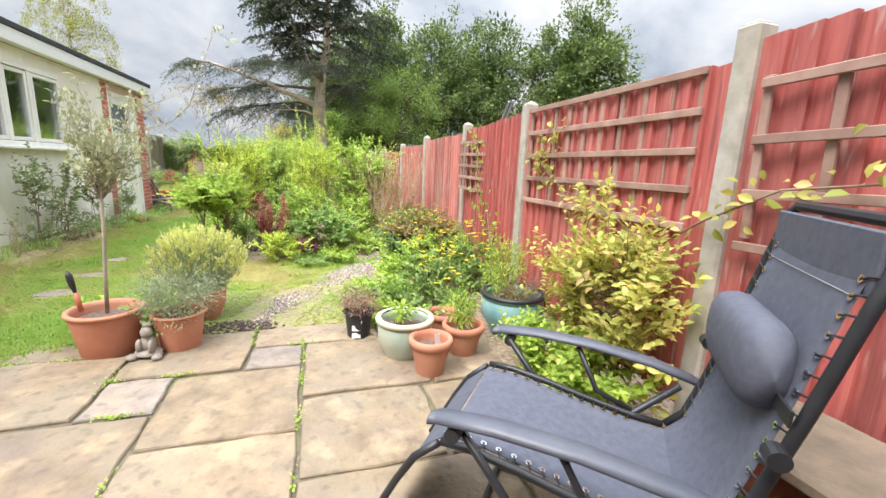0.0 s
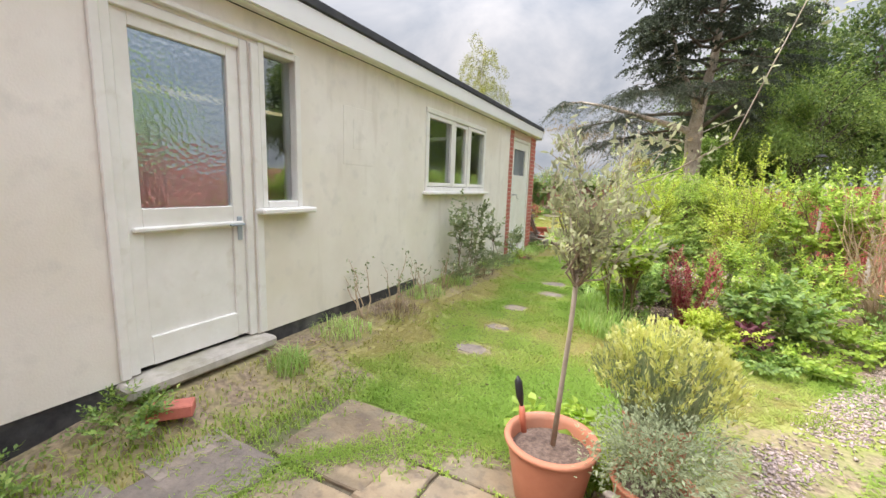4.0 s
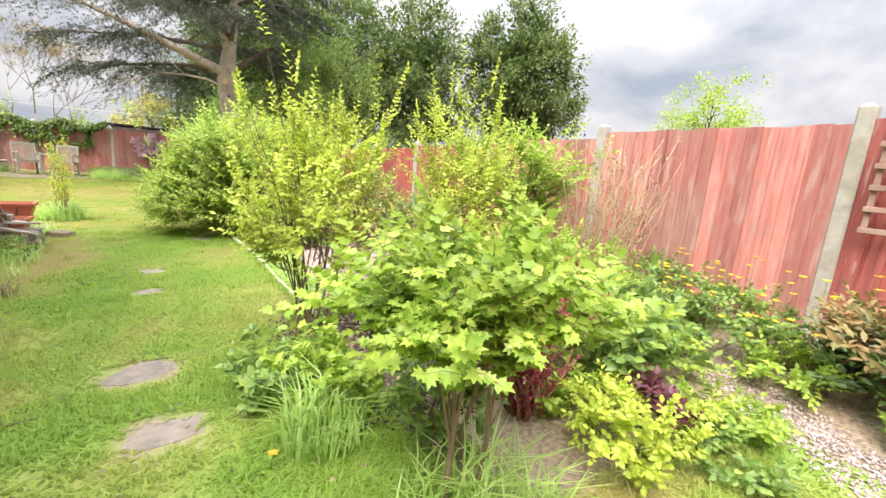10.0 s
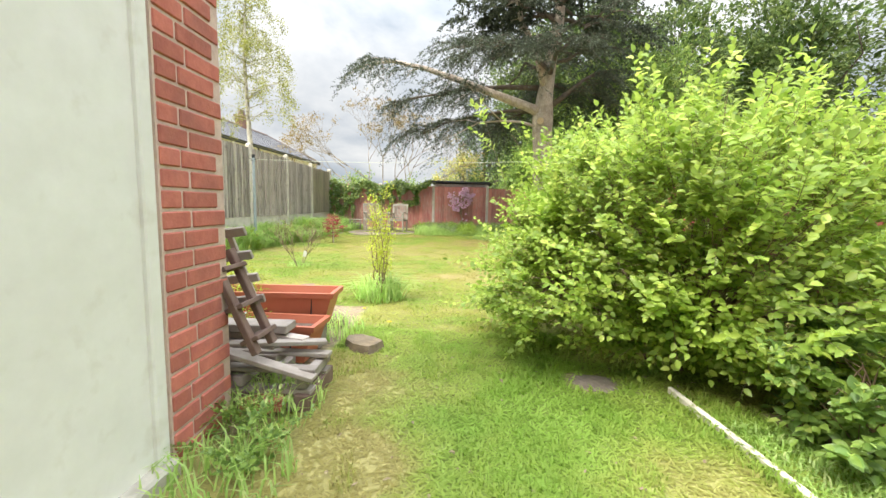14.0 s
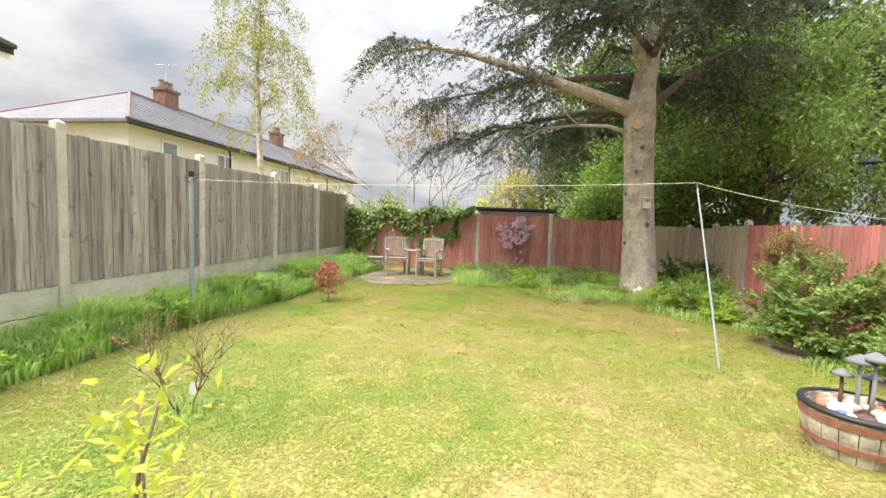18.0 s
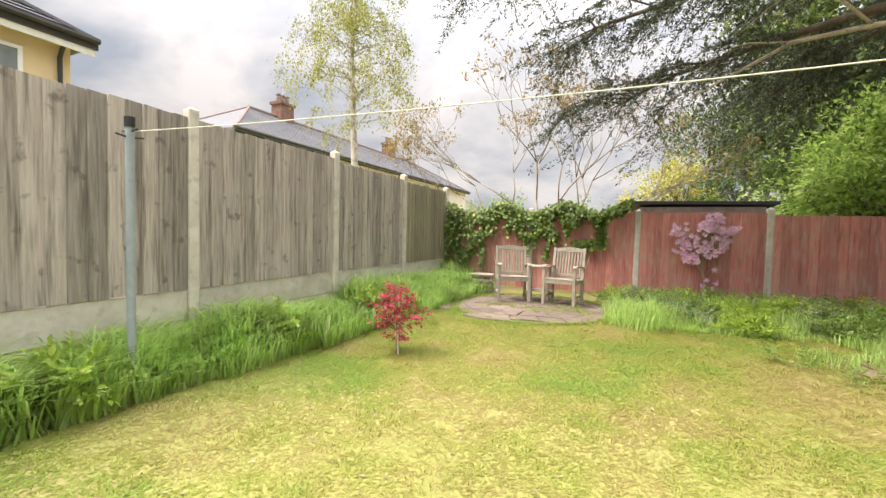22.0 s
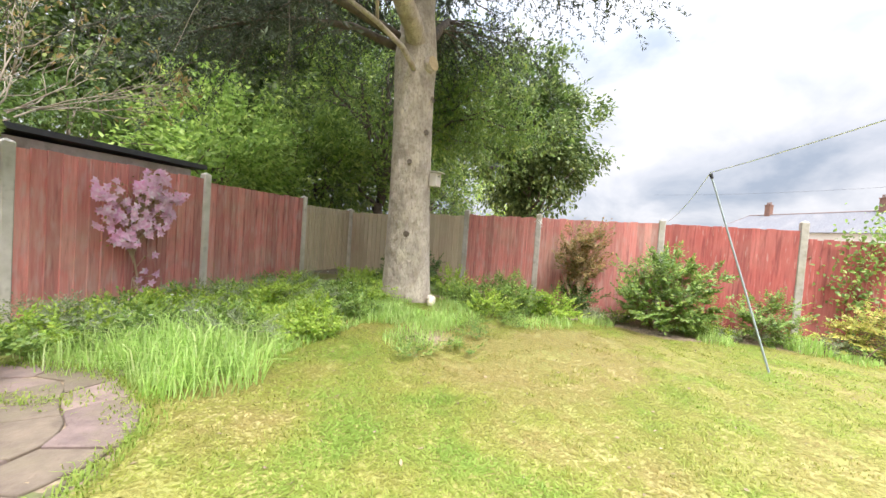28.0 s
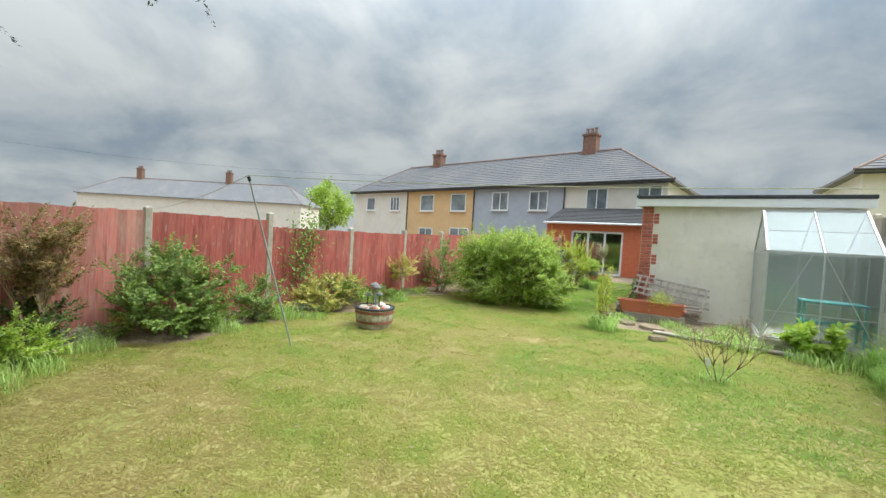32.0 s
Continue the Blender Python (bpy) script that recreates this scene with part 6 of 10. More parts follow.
def blades_mesh(name, x, y, z, h, wd, rng, bendy=0.6):
    """Grass blades: two-segment tapering strips that lean over."""
    n = len(x)
    a = rng.uniform(0, 6.283, n)
    h = h * rng.uniform(0.55, 1.2, n)
    d = np.stack([np.cos(a), np.sin(a)], 1)
    s = np.stack([-d[:, 1], d[:, 0]], 1) * (wd / 2)
    ln = (bendy * rng.uniform(0.2, 1.0, n) * h)[:, None] * d
    o = np.stack([x, y], 1)
    v = np.empty((n, 5, 3))
    v[:, 0, :2], v[:, 1, :2] = o - s, o + s
    v[:, 0, 2] = v[:, 1, 2] = z - 0.01
    v[:, 2, :2], v[:, 3, :2] = o + ln * 0.3 - s * 0.8, o + ln * 0.3 + s * 0.8
    v[:, 2, 2] = v[:, 3, 2] = z + h * 0.6
    v[:, 4, :2], v[:, 4, 2] = o + ln, z + h * (1 - 0.25 * bendy)
    f = np.array([[0, 1, 3], [0, 3, 2], [2, 3, 4]])
    return arrays_mesh(name, v.reshape(-1, 3), (f[None] + (np.arange(n) * 5)[:, None, None]).reshape(-1, 3))


def tuft(label, x, y, h, r, n, seed, mat="grass_tall", wd=0.009, bendy=0.8, name="grass_tuft", category="grass"):
    rng = np.random.default_rng(seed)
    n = int(n * 0.6)
    a, d = rng.uniform(0, 6.283, n), r * np.sqrt(rng.random(n)) * 0.85
    px, py = d * np.cos(a), d * np.sin(a)
    ob = new(name, blades_mesh(name, px, py, np.zeros(n), h * (1.15 - 0.6 * d / r), wd, rng, bendy * 1.25))
    ob.data.materials.append(M[mat])
    ob.location = (x, y, gz(x, y))
    return tagged(ob, label, category)


# middle bed
bush("large rounded fresh-green deciduous shrub at the lawn edge", 0.24, 12.2, 1.66, 1.26, "lf_big", 31, 860, 7, 8, 0.057, 0.64, 0.04, 1.12, fill=0.72, skirt=0.6, twig=0.22, stems=9, sr=0.012, whips=26, whip_h=0.16, foot=0.16)
bush("airy lime-green shrub with many upright stems", -0.20, 8.08, 1.50, 0.48, "lf_lime", 32, 84, 7, 11, 0.042, 0.6, 0.42, fill=0.4, twig=0.22, flat=0.7, up=0.3, stems=13, sr=0.009, whips=14, whip_h=0.40, foot=0.07)
bush("small green currant bush with clear dark stems", -0.15, 6.44, 1.00, 0.42, "lf_bright", 33, 96, 6, 7, 0.050, 0.95, 0.60, lean=(-0.05, 0), fill=0.3, twig=0.15, flat=0.5, up=0.05, fine="lobed", stems=4, sr=0.014, foot=0.11)
bush("dark leafy undergrowth below the currant", -0.02, 6.72, 0.46, 0.24, "lf_mid", 34, 30, 5, 7, 0.055, 0.5, 0.04, twig=0.12)
spires("crimson barberry with upright stems", 0.46, 6.66, "lf_red", 35, 0.84, 0.30, 30, 90, 0.026, 0.6, "stem_red", 0.10, spread=0.012)
bush("low mound of yellow-green shrub leaves", 0.62, 6.16, 0.36, 0.30, "lf_lime", 36, 46, 5, 7, 0.040, 0.6, 0.03, twig=0.10, stem_mat="stem_green", sr=0.005)
bush("clump of broad green perennial leaves", 1.12, 6.68, 0.66, 0.40, "lf_mid", 37, 44, 5, 6, 0.082, 0.6, 0.05, twig=0.14, stem_mat="stem_green", sr=0.006)
bush("loose clump of fresh green perennials", 1.42, 7.25, 0.80, 0.52, "lf_bright", 38, 60, 5, 8, 0.06, 0.5, 0.05, twig=0.16, stem_mat="stem_green", sr=0.006)
bush("tall leafy perennial with pale green stems", 0.82, 7.15, 0.86, 0.36, "lf_bright", 391, 40, 5, 8, 0.058, 0.5, 0.10, twig=0.16, stem_mat="stem_green", sr=0.006)
bush("low perennial with dark purple leaves", 0.92, 6.24, 0.28, 0.14, "lf_purple", 39, 14, 4, 5, 0.055, 0.7, 0.03, twig=0.07)
spires("beige twiggy shrub just coming into leaf by the fence", 2.22, 7.6, "lf_brown", 40, 1.46, 0.62, 90, 16, 0.032, 0.5, "stem_pale", 0.3)
bush("spreading shrub with tiers of lime-green leaves", 1.80, 8.3, 1.66, 0.66, "lf_bright", 41, 84, 6, 9, 0.062, 0.6, 0.75, fill=0.4, twig=0.24, flat=0.3, up=0.05, stems=5, sr=0.016)
bush("tall whippy shrub with lime-green leaves", 0.98, 8.0, 1.62, 0.44, "lf_lime", 42, 66, 6, 11, 0.044, 0.55, 0.62, fill=0.3, twig=0.24, flat=0.5, up=0.25, stems=7, sr=0.009, whips=12, whip_h=0.42)
bush("dense mid-green shrub in the bed", 1.55, 9.2, 0.95, 0.62, "lf_mid", 43, 80, 5, 8, 0.06, 0.55, 0.05, twig=0.18)
bush("leafy green perennial clump on the bark", 0.42, 7.55, 0.52, 0.36, "lf_mid", 44, 46, 5, 7, 0.075, 0.5, 0.03, twig=0.13, stem_mat="stem_green", sr=0.006)
bush("dark leafy hellebore on the bark", -0.56, 7.42, 0.22, 0.22, "lf_mid", 45, 24, 5, 5, 0.06, 0.6, 0.02, twig=0.08, stem_mat="stem_green", sr=0.004)
bush("bright green columbine clump", -0.33, 7.12, 0.38, 0.24, "lf_bright", 46, 26, 5, 6, 0.05, 0.95, 0.03, twig=0.09, fine="lobed", stem_mat="stem_green", sr=0.004)
tuft("tuft of long green grass under the currant", -0.18, 6.22, 0.34, 0.36, 620, 47)
tuft("tuft of long green grass at the bed edge", -0.45, 6.95, 0.34, 0.22, 420, 48)
bush("bronze-leaved shrub growing in the bed", 1.35, 10.6, 1.0, 0.5, "lf_rust", 49, 60, 5, 8, 0.05, 0.55, 0.05, twig=0.18)
bush("rust-tipped evergreen by the gravel path", 2.28, 5.62, 0.52, 0.42, "lf_rust", 50, 70, 5, 6, 0.075, 0.38, 0.16, twig=0.12, flat=0.4)
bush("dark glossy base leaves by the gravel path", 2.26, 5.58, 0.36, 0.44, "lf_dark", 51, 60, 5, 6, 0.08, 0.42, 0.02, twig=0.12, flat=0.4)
for k, (x, y, h, r, n) in enumerate([(2.15, 4.45, 0.34, 0.42, 1800), (2.3, 5.0, 0.36, 0.42, 1700), (2.35, 6.5, 0.36, 0.5, 1900), (1.7, 6.7, 0.25, 0.35, 1100), (2.5, 7.2, 0.4, 0.4, 1300), (1.9, 5.35, 0.2, 0.25, 600), (1.95, 4.0, 0.28, 0.3, 900),
                                     (1.72, 4.85, 0.16, 0.26, 700), (1.55, 4.35, 0.14, 0.24, 560), (2.05, 6.05, 0.22, 0.26, 800), (2.2, 6.9, 0.28, 0.34, 1000), (1.3, 6.1, 0.14, 0.26, 620), (0.98, 5.95, 0.10, 0.22, 420), (2.62, 5.6, 0.3, 0.28, 800), (2.6, 4.6, 0.3, 0.28, 800),
                                     (1.45, 4.0, 0.12, 0.2, 420), (2.1, 8.9, 0.3, 0.4, 1100), (0.75, 6.55, 0.2, 0.22, 520)]):
    bush("low green groundcover in the border", x, y, h, r, "lf_bright" if k % 2 else "lf_mid", 60 + k, n // 22, 4, 6, 0.05, 0.6, 0.01, twig=0.11, stem_mat="stem_green", sr=0.004, category="plant", name="border_plant")


def flowers(label, mat, pts, size, seed, stem=0.2, name="flower", petals=5, stem_mat="stem_green"):
    """Small open flowers on thin stems; one object a plant group."""
    rng = np.random.default_rng(seed)
    cx, cy = np.mean([p[0] for p in pts]), np.mean([p[1] for p in pts])
    th = thing(name, label, "flowers", (cx, cy, gz(cx, cy)))
    pos, ax, b = [], [], Build()
    for x, y in pts:
        hh = stem * rng.uniform(0.7, 1.3)
        top = np.array([x - cx, y - cy, hh + gz(x, y) - gz(cx, cy)])
        b.tube([(top[0], top[1], gz(x, y) - gz(cx, cy)), tuple(top)], 0.002, 4)
        for k in range(petals):
            a = k * 6.283 / petals + rng.random()
            pos.append(top); ax.append((math.cos(a), math.sin(a), 0.35))
    n = len(pos)
    L = size * rng.uniform(0.8, 1.2, n)
    part("petal", leaf_mesh("petal", np.array(pos), np.array(ax), np.tile([0, 0, 1.0], (n, 1)), L, L * 0.8), mat, th, kind="stuff")
    part("stem", b, stem_mat, th, kind="stuff")
    return th


fr = np.random.default_rng(77)
flowers("scattered yellow poppies in the border", "lf_yellow", [(fr.uniform(1.85, 2.75), fr.uniform(4.2, 7.2)) for _ in range(120)], 0.03, 70, 0.42)
flowers("yellow poppies beside the pots", "lf_yellow", [(fr.uniform(1.9, 2.6), fr.uniform(3.9, 4.6)) for _ in range(40)], 0.028, 71, 0.42)
flowers("yellow dandelions in the lawn", "lf_yellow", [(-0.68, 6.85), (-1.9, 12.6), (-2.2, 13.0)], 0.022, 72, 0.06, petals=12)
flowers("dandelion clocks in the rough grass", "lf_white", [(fr.uniform(-2.2, 1.0), fr.uniform(22.6, 24.0)) for _ in range(16)], 0.02, 73, 0.32, petals=12)

# golden foliage and honeysuckle by the recliner
bush("gold and green variegated shrub against the red fence", 2.46, 2.58, 1.12, 0.20, "lf_gold", 80, 96, 5, 7, 0.058, 0.55, 0.04, 0.56, twig=0.17, up=0.35, foot=0.16, fill=0.2)
bush("green leafy perennials in front of the fence", 2.36, 2.50, 0.42, 0.20, "lf_bright", 81, 54, 5, 7, 0.050, 0.6, 0.03, 0.30, twig=0.12, stem_mat="stem_green", sr=0.005, foot=0.15)
bush("fresh green leaves beside the patio", 2.34, 2.92, 0.34, 0.20, "lf_bright", 82, 40, 5, 6, 0.045, 0.6, 0.02, twig=0.11, stem_mat="stem_green", sr=0.004)
bush("pink-flowered plant behind the recliner", 2.45, 1.55, 0.38, 0.3, "lf_mid", 83, 40, 5, 6, 0.05, 0.6, 0.02, twig=0.11, stem_mat="stem_green", sr=0.004)


def climber(label, pts, mat, seed, n, size, stem_mat="stem", spread=0.05, r=0.006, aspect=0.6, name="climber"):
    """Leaves strung along a wandering stem; pts in world space."""
    rng = np.random.default_rng(seed)
    o = Vector(pts[0])
    th = thing(name, label, "climber", o)
    b = Build()
    b.tube([Vector(p) - o for p in pts], [r * (1 - 0.6 * k / len(pts)) for k in range(len(pts))], 5)
    q = np.array([tuple(Vector(p) - o) for p in pts])
    t = rng.random(n) ** 0.8 * (len(q) - 1)
    i = np.minimum(t.astype(int), len(q) - 2)
    p = q[i] + (q[i + 1] - q[i]) * (t - i)[:, None] + rng.normal(0, spread, (n, 3)) * [0.6, 1, 1]
    ax = rng.normal(0, 1, (n, 3)); ax[:, 2] -= 0.3
    nm = rng.normal(0, 0.4, (n, 3)) + [-0.8, 0, 0.5]
    L = size * rng.uniform(0.6, 1.25, n)
    part("foliage", leaf_mesh("foliage", p, ax, nm, L, L * aspect, fine=True), mat, th)
    part("stem", b, stem_mat, th, smooth=True)
    return th


climber("honeysuckle winding through the trellis", [(2.6, 2.5, 0.3), (2.66, 2.6, 0.9), (2.66, 2.9, 1.05), (2.66, 3.3, 1.1), (2.67, 3.7, 1.3), (2.67, 3.5, 1.55)], "lf_gold", 84, 150, 0.055)
climber("honeysuckle reaching over the post", [(2.6, 2.4, 0.9), (2.62, 2.2, 1.05), (2.6, 1.9, 1.2), (2.6, 1.5, 1.25), (2.6, 1.1, 1.2)], "lf_gold", 85, 70, 0.055)
climber("leafy green climber on the small trellis", [(2.55, 4.9, 0.2), (2.68, 5.0, 0.7), (2.75, 5.1, 1.1), (2.78, 5.3, 1.5), (2.8, 5.45, 1.62)], "lf_bright", 86, 70, 0.055, spread=0.06)
climber("leafy shoots on the lower fence", [(2.6, 4.3, 0.2), (2.65, 4.5, 0.6), (2.72, 4.8, 0.9)], "lf_bright", 87, 60, 0.05, spread=0.07)

# roses along the garage
for k, (x, y, h, r, lw, n) in enumerate([(-2.20, 6.95, 1.06, 0.16, 0.50, 15), (-2.20, 7.62, 0.98, 0.15, 0.45, 12), (-2.2, 8.3, 0.80, 0.14, 0.35, 9), (-2.18, 7.3, 0.50, 0.15, 0.2, 8)]):
    bush("rose bush with grey-green leaves against the garage wall", x, y, h, r, "lf_rose", 90 + k, n, 5, 6, 0.06, 0.6, lw, 0.30, twig=0.13, stems=4, sr=0.008, foot=0.06, name="rose_bush")
for k, (x, y) in enumerate([(-2.18, 4.95), (-2.15, 5.4), (-2.16, 5.9), (-2.15, 6.4)]):
    spires("nearly bare rose stems against the garage wall", x, y, "lf_rose", 95 + k, 0.55, 0.22, 5, 9, 0.04, 0.55, "stem_pale", 0.6, name="rose_bush")
bush("young evergreen shoots by the boarded door", -2.2, 9.3, 0.55, 0.16, "lf_rose", 99, 16, 5, 7, 0.06, 0.4, 0.14, 0.24, twig=0.13, stems=5, sr=0.007, foot=0.05)
for k in range(9):
    y = 4.6 + 0.7 * k
    tuft("scruffy grass and dry weeds below the garage wall", -2.15 + 0.05 * math.sin(k * 2.1), y, 0.16, 0.30, 330, 110 + k, "litter" if k % 3 == 1 else "grass_tall", 0.006, 1.0)
tuft("tuft of grass by the door step", -2.05, 3.95, 0.2, 0.16, 260, 120)
tuft("tuft of grass between the paving", -1.75, 2.65, 0.16, 0.2, 300, 121)
tuft("tuft of grass by the brick corner", -2.25, 11.25, 0.24, 0.3, 420, 122)
tuft("tuft of grass by the brick corner", -2.2, 10.75, 0.18, 0.3, 380, 123)

# shrubs along the right fence of the rear lawn
bush("dense rounded green evergreen shrub by the red fence", 2.36, 18.7, 1.18, 0.70, "lf_mid", 130, 170, 6, 8, 0.07, 0.5, 0.05, fill=0.5, twig=0.17, sr=0.014)
bush("sparse old shrub with bronze leaves by the red fence", 2.70, 19.85, 1.52, 0.48, "lf_rust", 131, 76, 6, 8, 0.060, 0.5, 0.62, fill=0.35, twig=0.17, stem_mat="stem_pale", sr=0.022, stems=4, foot=0.12)
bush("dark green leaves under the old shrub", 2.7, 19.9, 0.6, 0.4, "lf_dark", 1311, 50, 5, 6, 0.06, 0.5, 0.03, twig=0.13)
bush("green shrub at the foot of the red fence", 2.45, 17.45, 0.72, 0.42, "lf_mid", 132, 70, 5, 8, 0.052, 0.5, 0.03, twig=0.15)
bush("gold-variegated evergreen along the fence", 2.3, 16.1, 0.66, 0.42, "lf_gold", 133, 90, 5, 8, 0.055, 0.5, 0.03, 0.85, twig=0.15, foot=0.3)
bush("green shrub below the climber", 2.4, 15.6, 0.64, 0.45, "lf_mid", 134, 70, 5, 7, 0.055, 0.5, 0.03, 0.7, twig=0.15, foot=0.25)
climber("dark climber up a fence post", [(2.75, 16.2, 0.1), (2.8, 16.3, 0.7), (2.82, 16.2, 1.2), (2.85, 16.0, 1.65)], "lf_mid", 135, 900, 0.06, spread=0.19)
bush("gold-leaved small tree by the fence", 2.35, 13.7, 1.06, 0.36, "lf_gold", 136, 40, 6, 8, 0.05, 0.55, 0.36, twig=0.16, stem_mat="stem_pale", sr=0.016, stems=1, foot=0.01)
bush("mixed green shrub near the gravel", 2.2, 12.3, 1.3, 0.55, "lf_mid", 137, 90, 5, 8, 0.058, 0.55, 0.05, twig=0.2)
bush("leafy green undergrowth spilling over the edging", 0.50, 11.0, 0.55, 0.52, "lf_mid", 1381, 90, 5, 7, 0.06, 0.6, 0.02, twig=0.15, foot=0.2)
bush("fresh green shrub near the gravel", 1.7, 11.4, 1.1, 0.48, "lf_bright", 138, 64, 5, 8, 0.058, 0.55, 0.05, twig=0.2)
bush("low groundcover at the fence foot", 2.4, 14.6, 0.35, 0.5, "lf_mid", 139, 50, 5, 6, 0.05, 0.55, 0.02, twig=0.12)
bush("leafy dark plant at the corner fence", 2.6, 22.9, 0.66, 0.55, "lf_dark", 140, 80, 5, 7, 0.08, 0.5, 0.02, twig=0.16)
bush("fine-leaved green plant by the fence", 2.35, 21.3, 0.52, 0.3, "lf_mid", 141, 44, 5, 9, 0.038, 0.4, 0.02, twig=0.12)
for k in range(24):
    x, y = 2.12 + 0.55 * fr.random(), 12.9 + 0.34 * k
    bush("low weeds and grass at the foot of the red fence", x, y, fr.uniform(0.10, 0.24), fr.uniform(0.22, 0.34), ("lf_bright", "lf_mid", "lf_grey")[k % 3], 700 + k, 24, 4, 6, 0.042, 0.55, 0.01, twig=0.09, stem_mat="stem_green", sr=0.003, fine=False, foot=0.15, category="weeds", name="border_plant")
for k, (x, y, h, r) in enumerate([(2.6, 21.9, 0.35, 0.35), (2.3, 20.6, 0.3, 0.3), (2.5, 18.2, 0.35, 0.35), (2.2, 17.0, 0.3, 0.3), (2.1, 19.6, 0.18, 0.3), (2.05, 18.1, 0.16, 0.3), (2.0, 16.6, 0.14, 0.3), (2.05, 15.0, 0.16, 0.3), (2.1, 14.2, 0.18, 0.3), (2.2, 21.0, 0.2, 0.3)]):
    tuft("long grass at the foot of the fence", x, y, h, r, 420, 142 + k)

# rear border under the cedar
for k in range(64):
    x, y = fr.uniform(-2.7, 2.7), fr.uniform(22.35, 24.45)
    if (x - 1.43) ** 2 + (y - 22.46) ** 2 < 0.3:
        continue
    kind = k % 4
    if kind == 0:
        tuft("rough long grass in the rear border", x, y, 0.34, 0.45, 420, 150 + k)
    elif kind == 1:
        bush("green weeds in the rear border", x, y, 0.30, 0.34, "lf_bright", 150 + k, 34, 4, 6, 0.05, 0.55, 0.01, twig=0.11, stem_mat="stem_green", sr=0.004, fine=False, foot=0.15, category="plant", name="border_plant")
    elif kind == 2:
        bush("forget-me-nots gone grey-green in the rear border", x, y, 0.32, 0.36, "lf_grey", 150 + k, 40, 4, 7, 0.034, 0.4, 0.01, twig=0.11, stem_mat="stem_green", sr=0.003, fine=False, foot=0.15, category="plant", name="border_plant")
    else:
        bush("bright green self-sown plants in the rear border", x, y, 0.27, 0.3, "lf_mid", 150 + k, 32, 4, 6, 0.05, 0.6, 0.01, twig=0.10, stem_mat="stem_green", sr=0.004, fine=False, foot=0.12, category="plant", name="border_plant")
bush("lime-green young plant in the rear border", -1.05, 22.35, 0.40, 0.22, "lf_bright", 180, 30, 5, 7, 0.04, 0.55, 0.03, twig=0.12, stem_mat="stem_green", sr=0.005)
tuft("fountain of grass beside the crazy paving", -2.3, 22.3, 0.45, 0.5, 900, 181, bendy=1.0)
tuft("fountain of grass beside the crazy paving", -2.1, 22.9, 0.42, 0.5, 800, 182, bendy=1.0)
for k in range(10):
    x, y = fr.uniform(-0.6, 2.6), fr.uniform(21.3, 22.3)
    tuft("rough grass round the cedar foot", x, y, 0.2, 0.4, 420, 183 + k)

# pink clematis on the back fence
rngp = np.random.default_rng(200)
cl = thing("clematis", "pink-flowered clematis trained up the back fence", "climber", (-1.2, 24.66, 0.1))
b = Build()
b.tube([(0, 0, 0), (0.02, 0.02, 0.3), (-0.03, 0.05, 0.6), (-0.02, 0.06, 0.8)], [0.014, 0.011, 0.009, 0.006], 6)
pp, aa, lp_, la_ = [], [], [], []
heads = [(-0.10, 1.12, 0.20), (0.12, 1.25, 0.16), (-0.34, 1.02, 0.17), (-0.42, 1.22, 0.10), (0.02, 0.90, 0.16), (0.26, 1.06, 0.13), (-0.22, 0.78, 0.10), (0.10, 1.46, 0.09), (-0.02, 1.34, 0.12), (0.36, 1.26, 0.07)]
for k in range(210):
    hx, hz, hr = heads[int(rngp.integers(0, len(heads)))]
    c = np.array([hx + rngp.normal(0, hr * 0.6), -0.02 - 0.14 * rngp.random(), hz + rngp.normal(0, hr * 0.6)])
    if k > 196:
        c = np.array([rngp.normal(0.03, 0.07), -0.05, rngp.uniform(0.05, 0.65)])
    b.tube([(-0.02, 0.05, max(0.3, c[2] - 0.22)), tuple((np.array([-0.02, 0.03, c[2] - 0.06]) + c) / 2), tuple(c)], 0.003, 4)
    q = rngp.normal(0, 0.03, (1, 3)) + c + [0, 0.04, 0]
    lp_.append(q); la_.append(rngp.normal(0, 1, (1, 3)))
    for j in range(6):
        t = j * 1.047 + rngp.random() * 0.3
        pp.append(c); aa.append((math.cos(t), -0.30 + rngp.normal(0, 0.15), math.sin(t)))
n = len(pp)
L = 0.056 * rngp.uniform(0.7, 1.25, n)
part("petal", leaf_mesh("petal", np.array(pp), np.array(aa), np.tile([0, -1.0, 0.1], (n, 1)), L, L * 0.62), "lf_pink", cl, "pale pink open petals", kind="stuff")
P_, A_ = np.concatenate(lp_), np.concatenate(la_)
L = 0.05 * rngp.uniform(0.6, 1.2, len(P_))
part("leaf", leaf_mesh("leaf", P_, A_, rngp.normal(0, 0.4, P_.shape) + [0, -1, 0.3], L, L * 0.5), "lf_brown", cl, "small bronze leaves", kind="stuff")
part("stem", b, "stem_pale", cl, kind="stuff")

# ivy over the left end of the back fence
iv = thing("ivy", "thick ivy spilling over the back fence", "climber", (-5.2, 24.7, 0.1))
rngi = np.random.default_rng(210)
N = 8200
x = rngi.uniform(-1.05, 2.8, N)
depth = np.interp(x, [-1.05, -0.6, -0.1, 0.3, 0.8, 1.3, 1.6, 1.9, 2.1, 2.8], [1.75, 1.6, 1.1, 0.55, 0.75, 1.0, 0.75, 0.25, 0.22, 0.1])
depth = depth * (0.8 + 0.35 * np.sin(x * 9) * np.sin(x * 23 + 1))
t = rngi.random(N) ** 1.1
z = 1.66 + 0.1 * np.sin(x * 5) + rngi.normal(0, 0.035, N) - depth * t
hole = (np.sin(x * 11.0 + 1.3) * np.sin(z * 8.0 + 0.4) > 0.42) & (t > 0.25) & (x > -0.7)
keep = ~hole
x, z = x[keep], np.maximum(z[keep], 0.02)
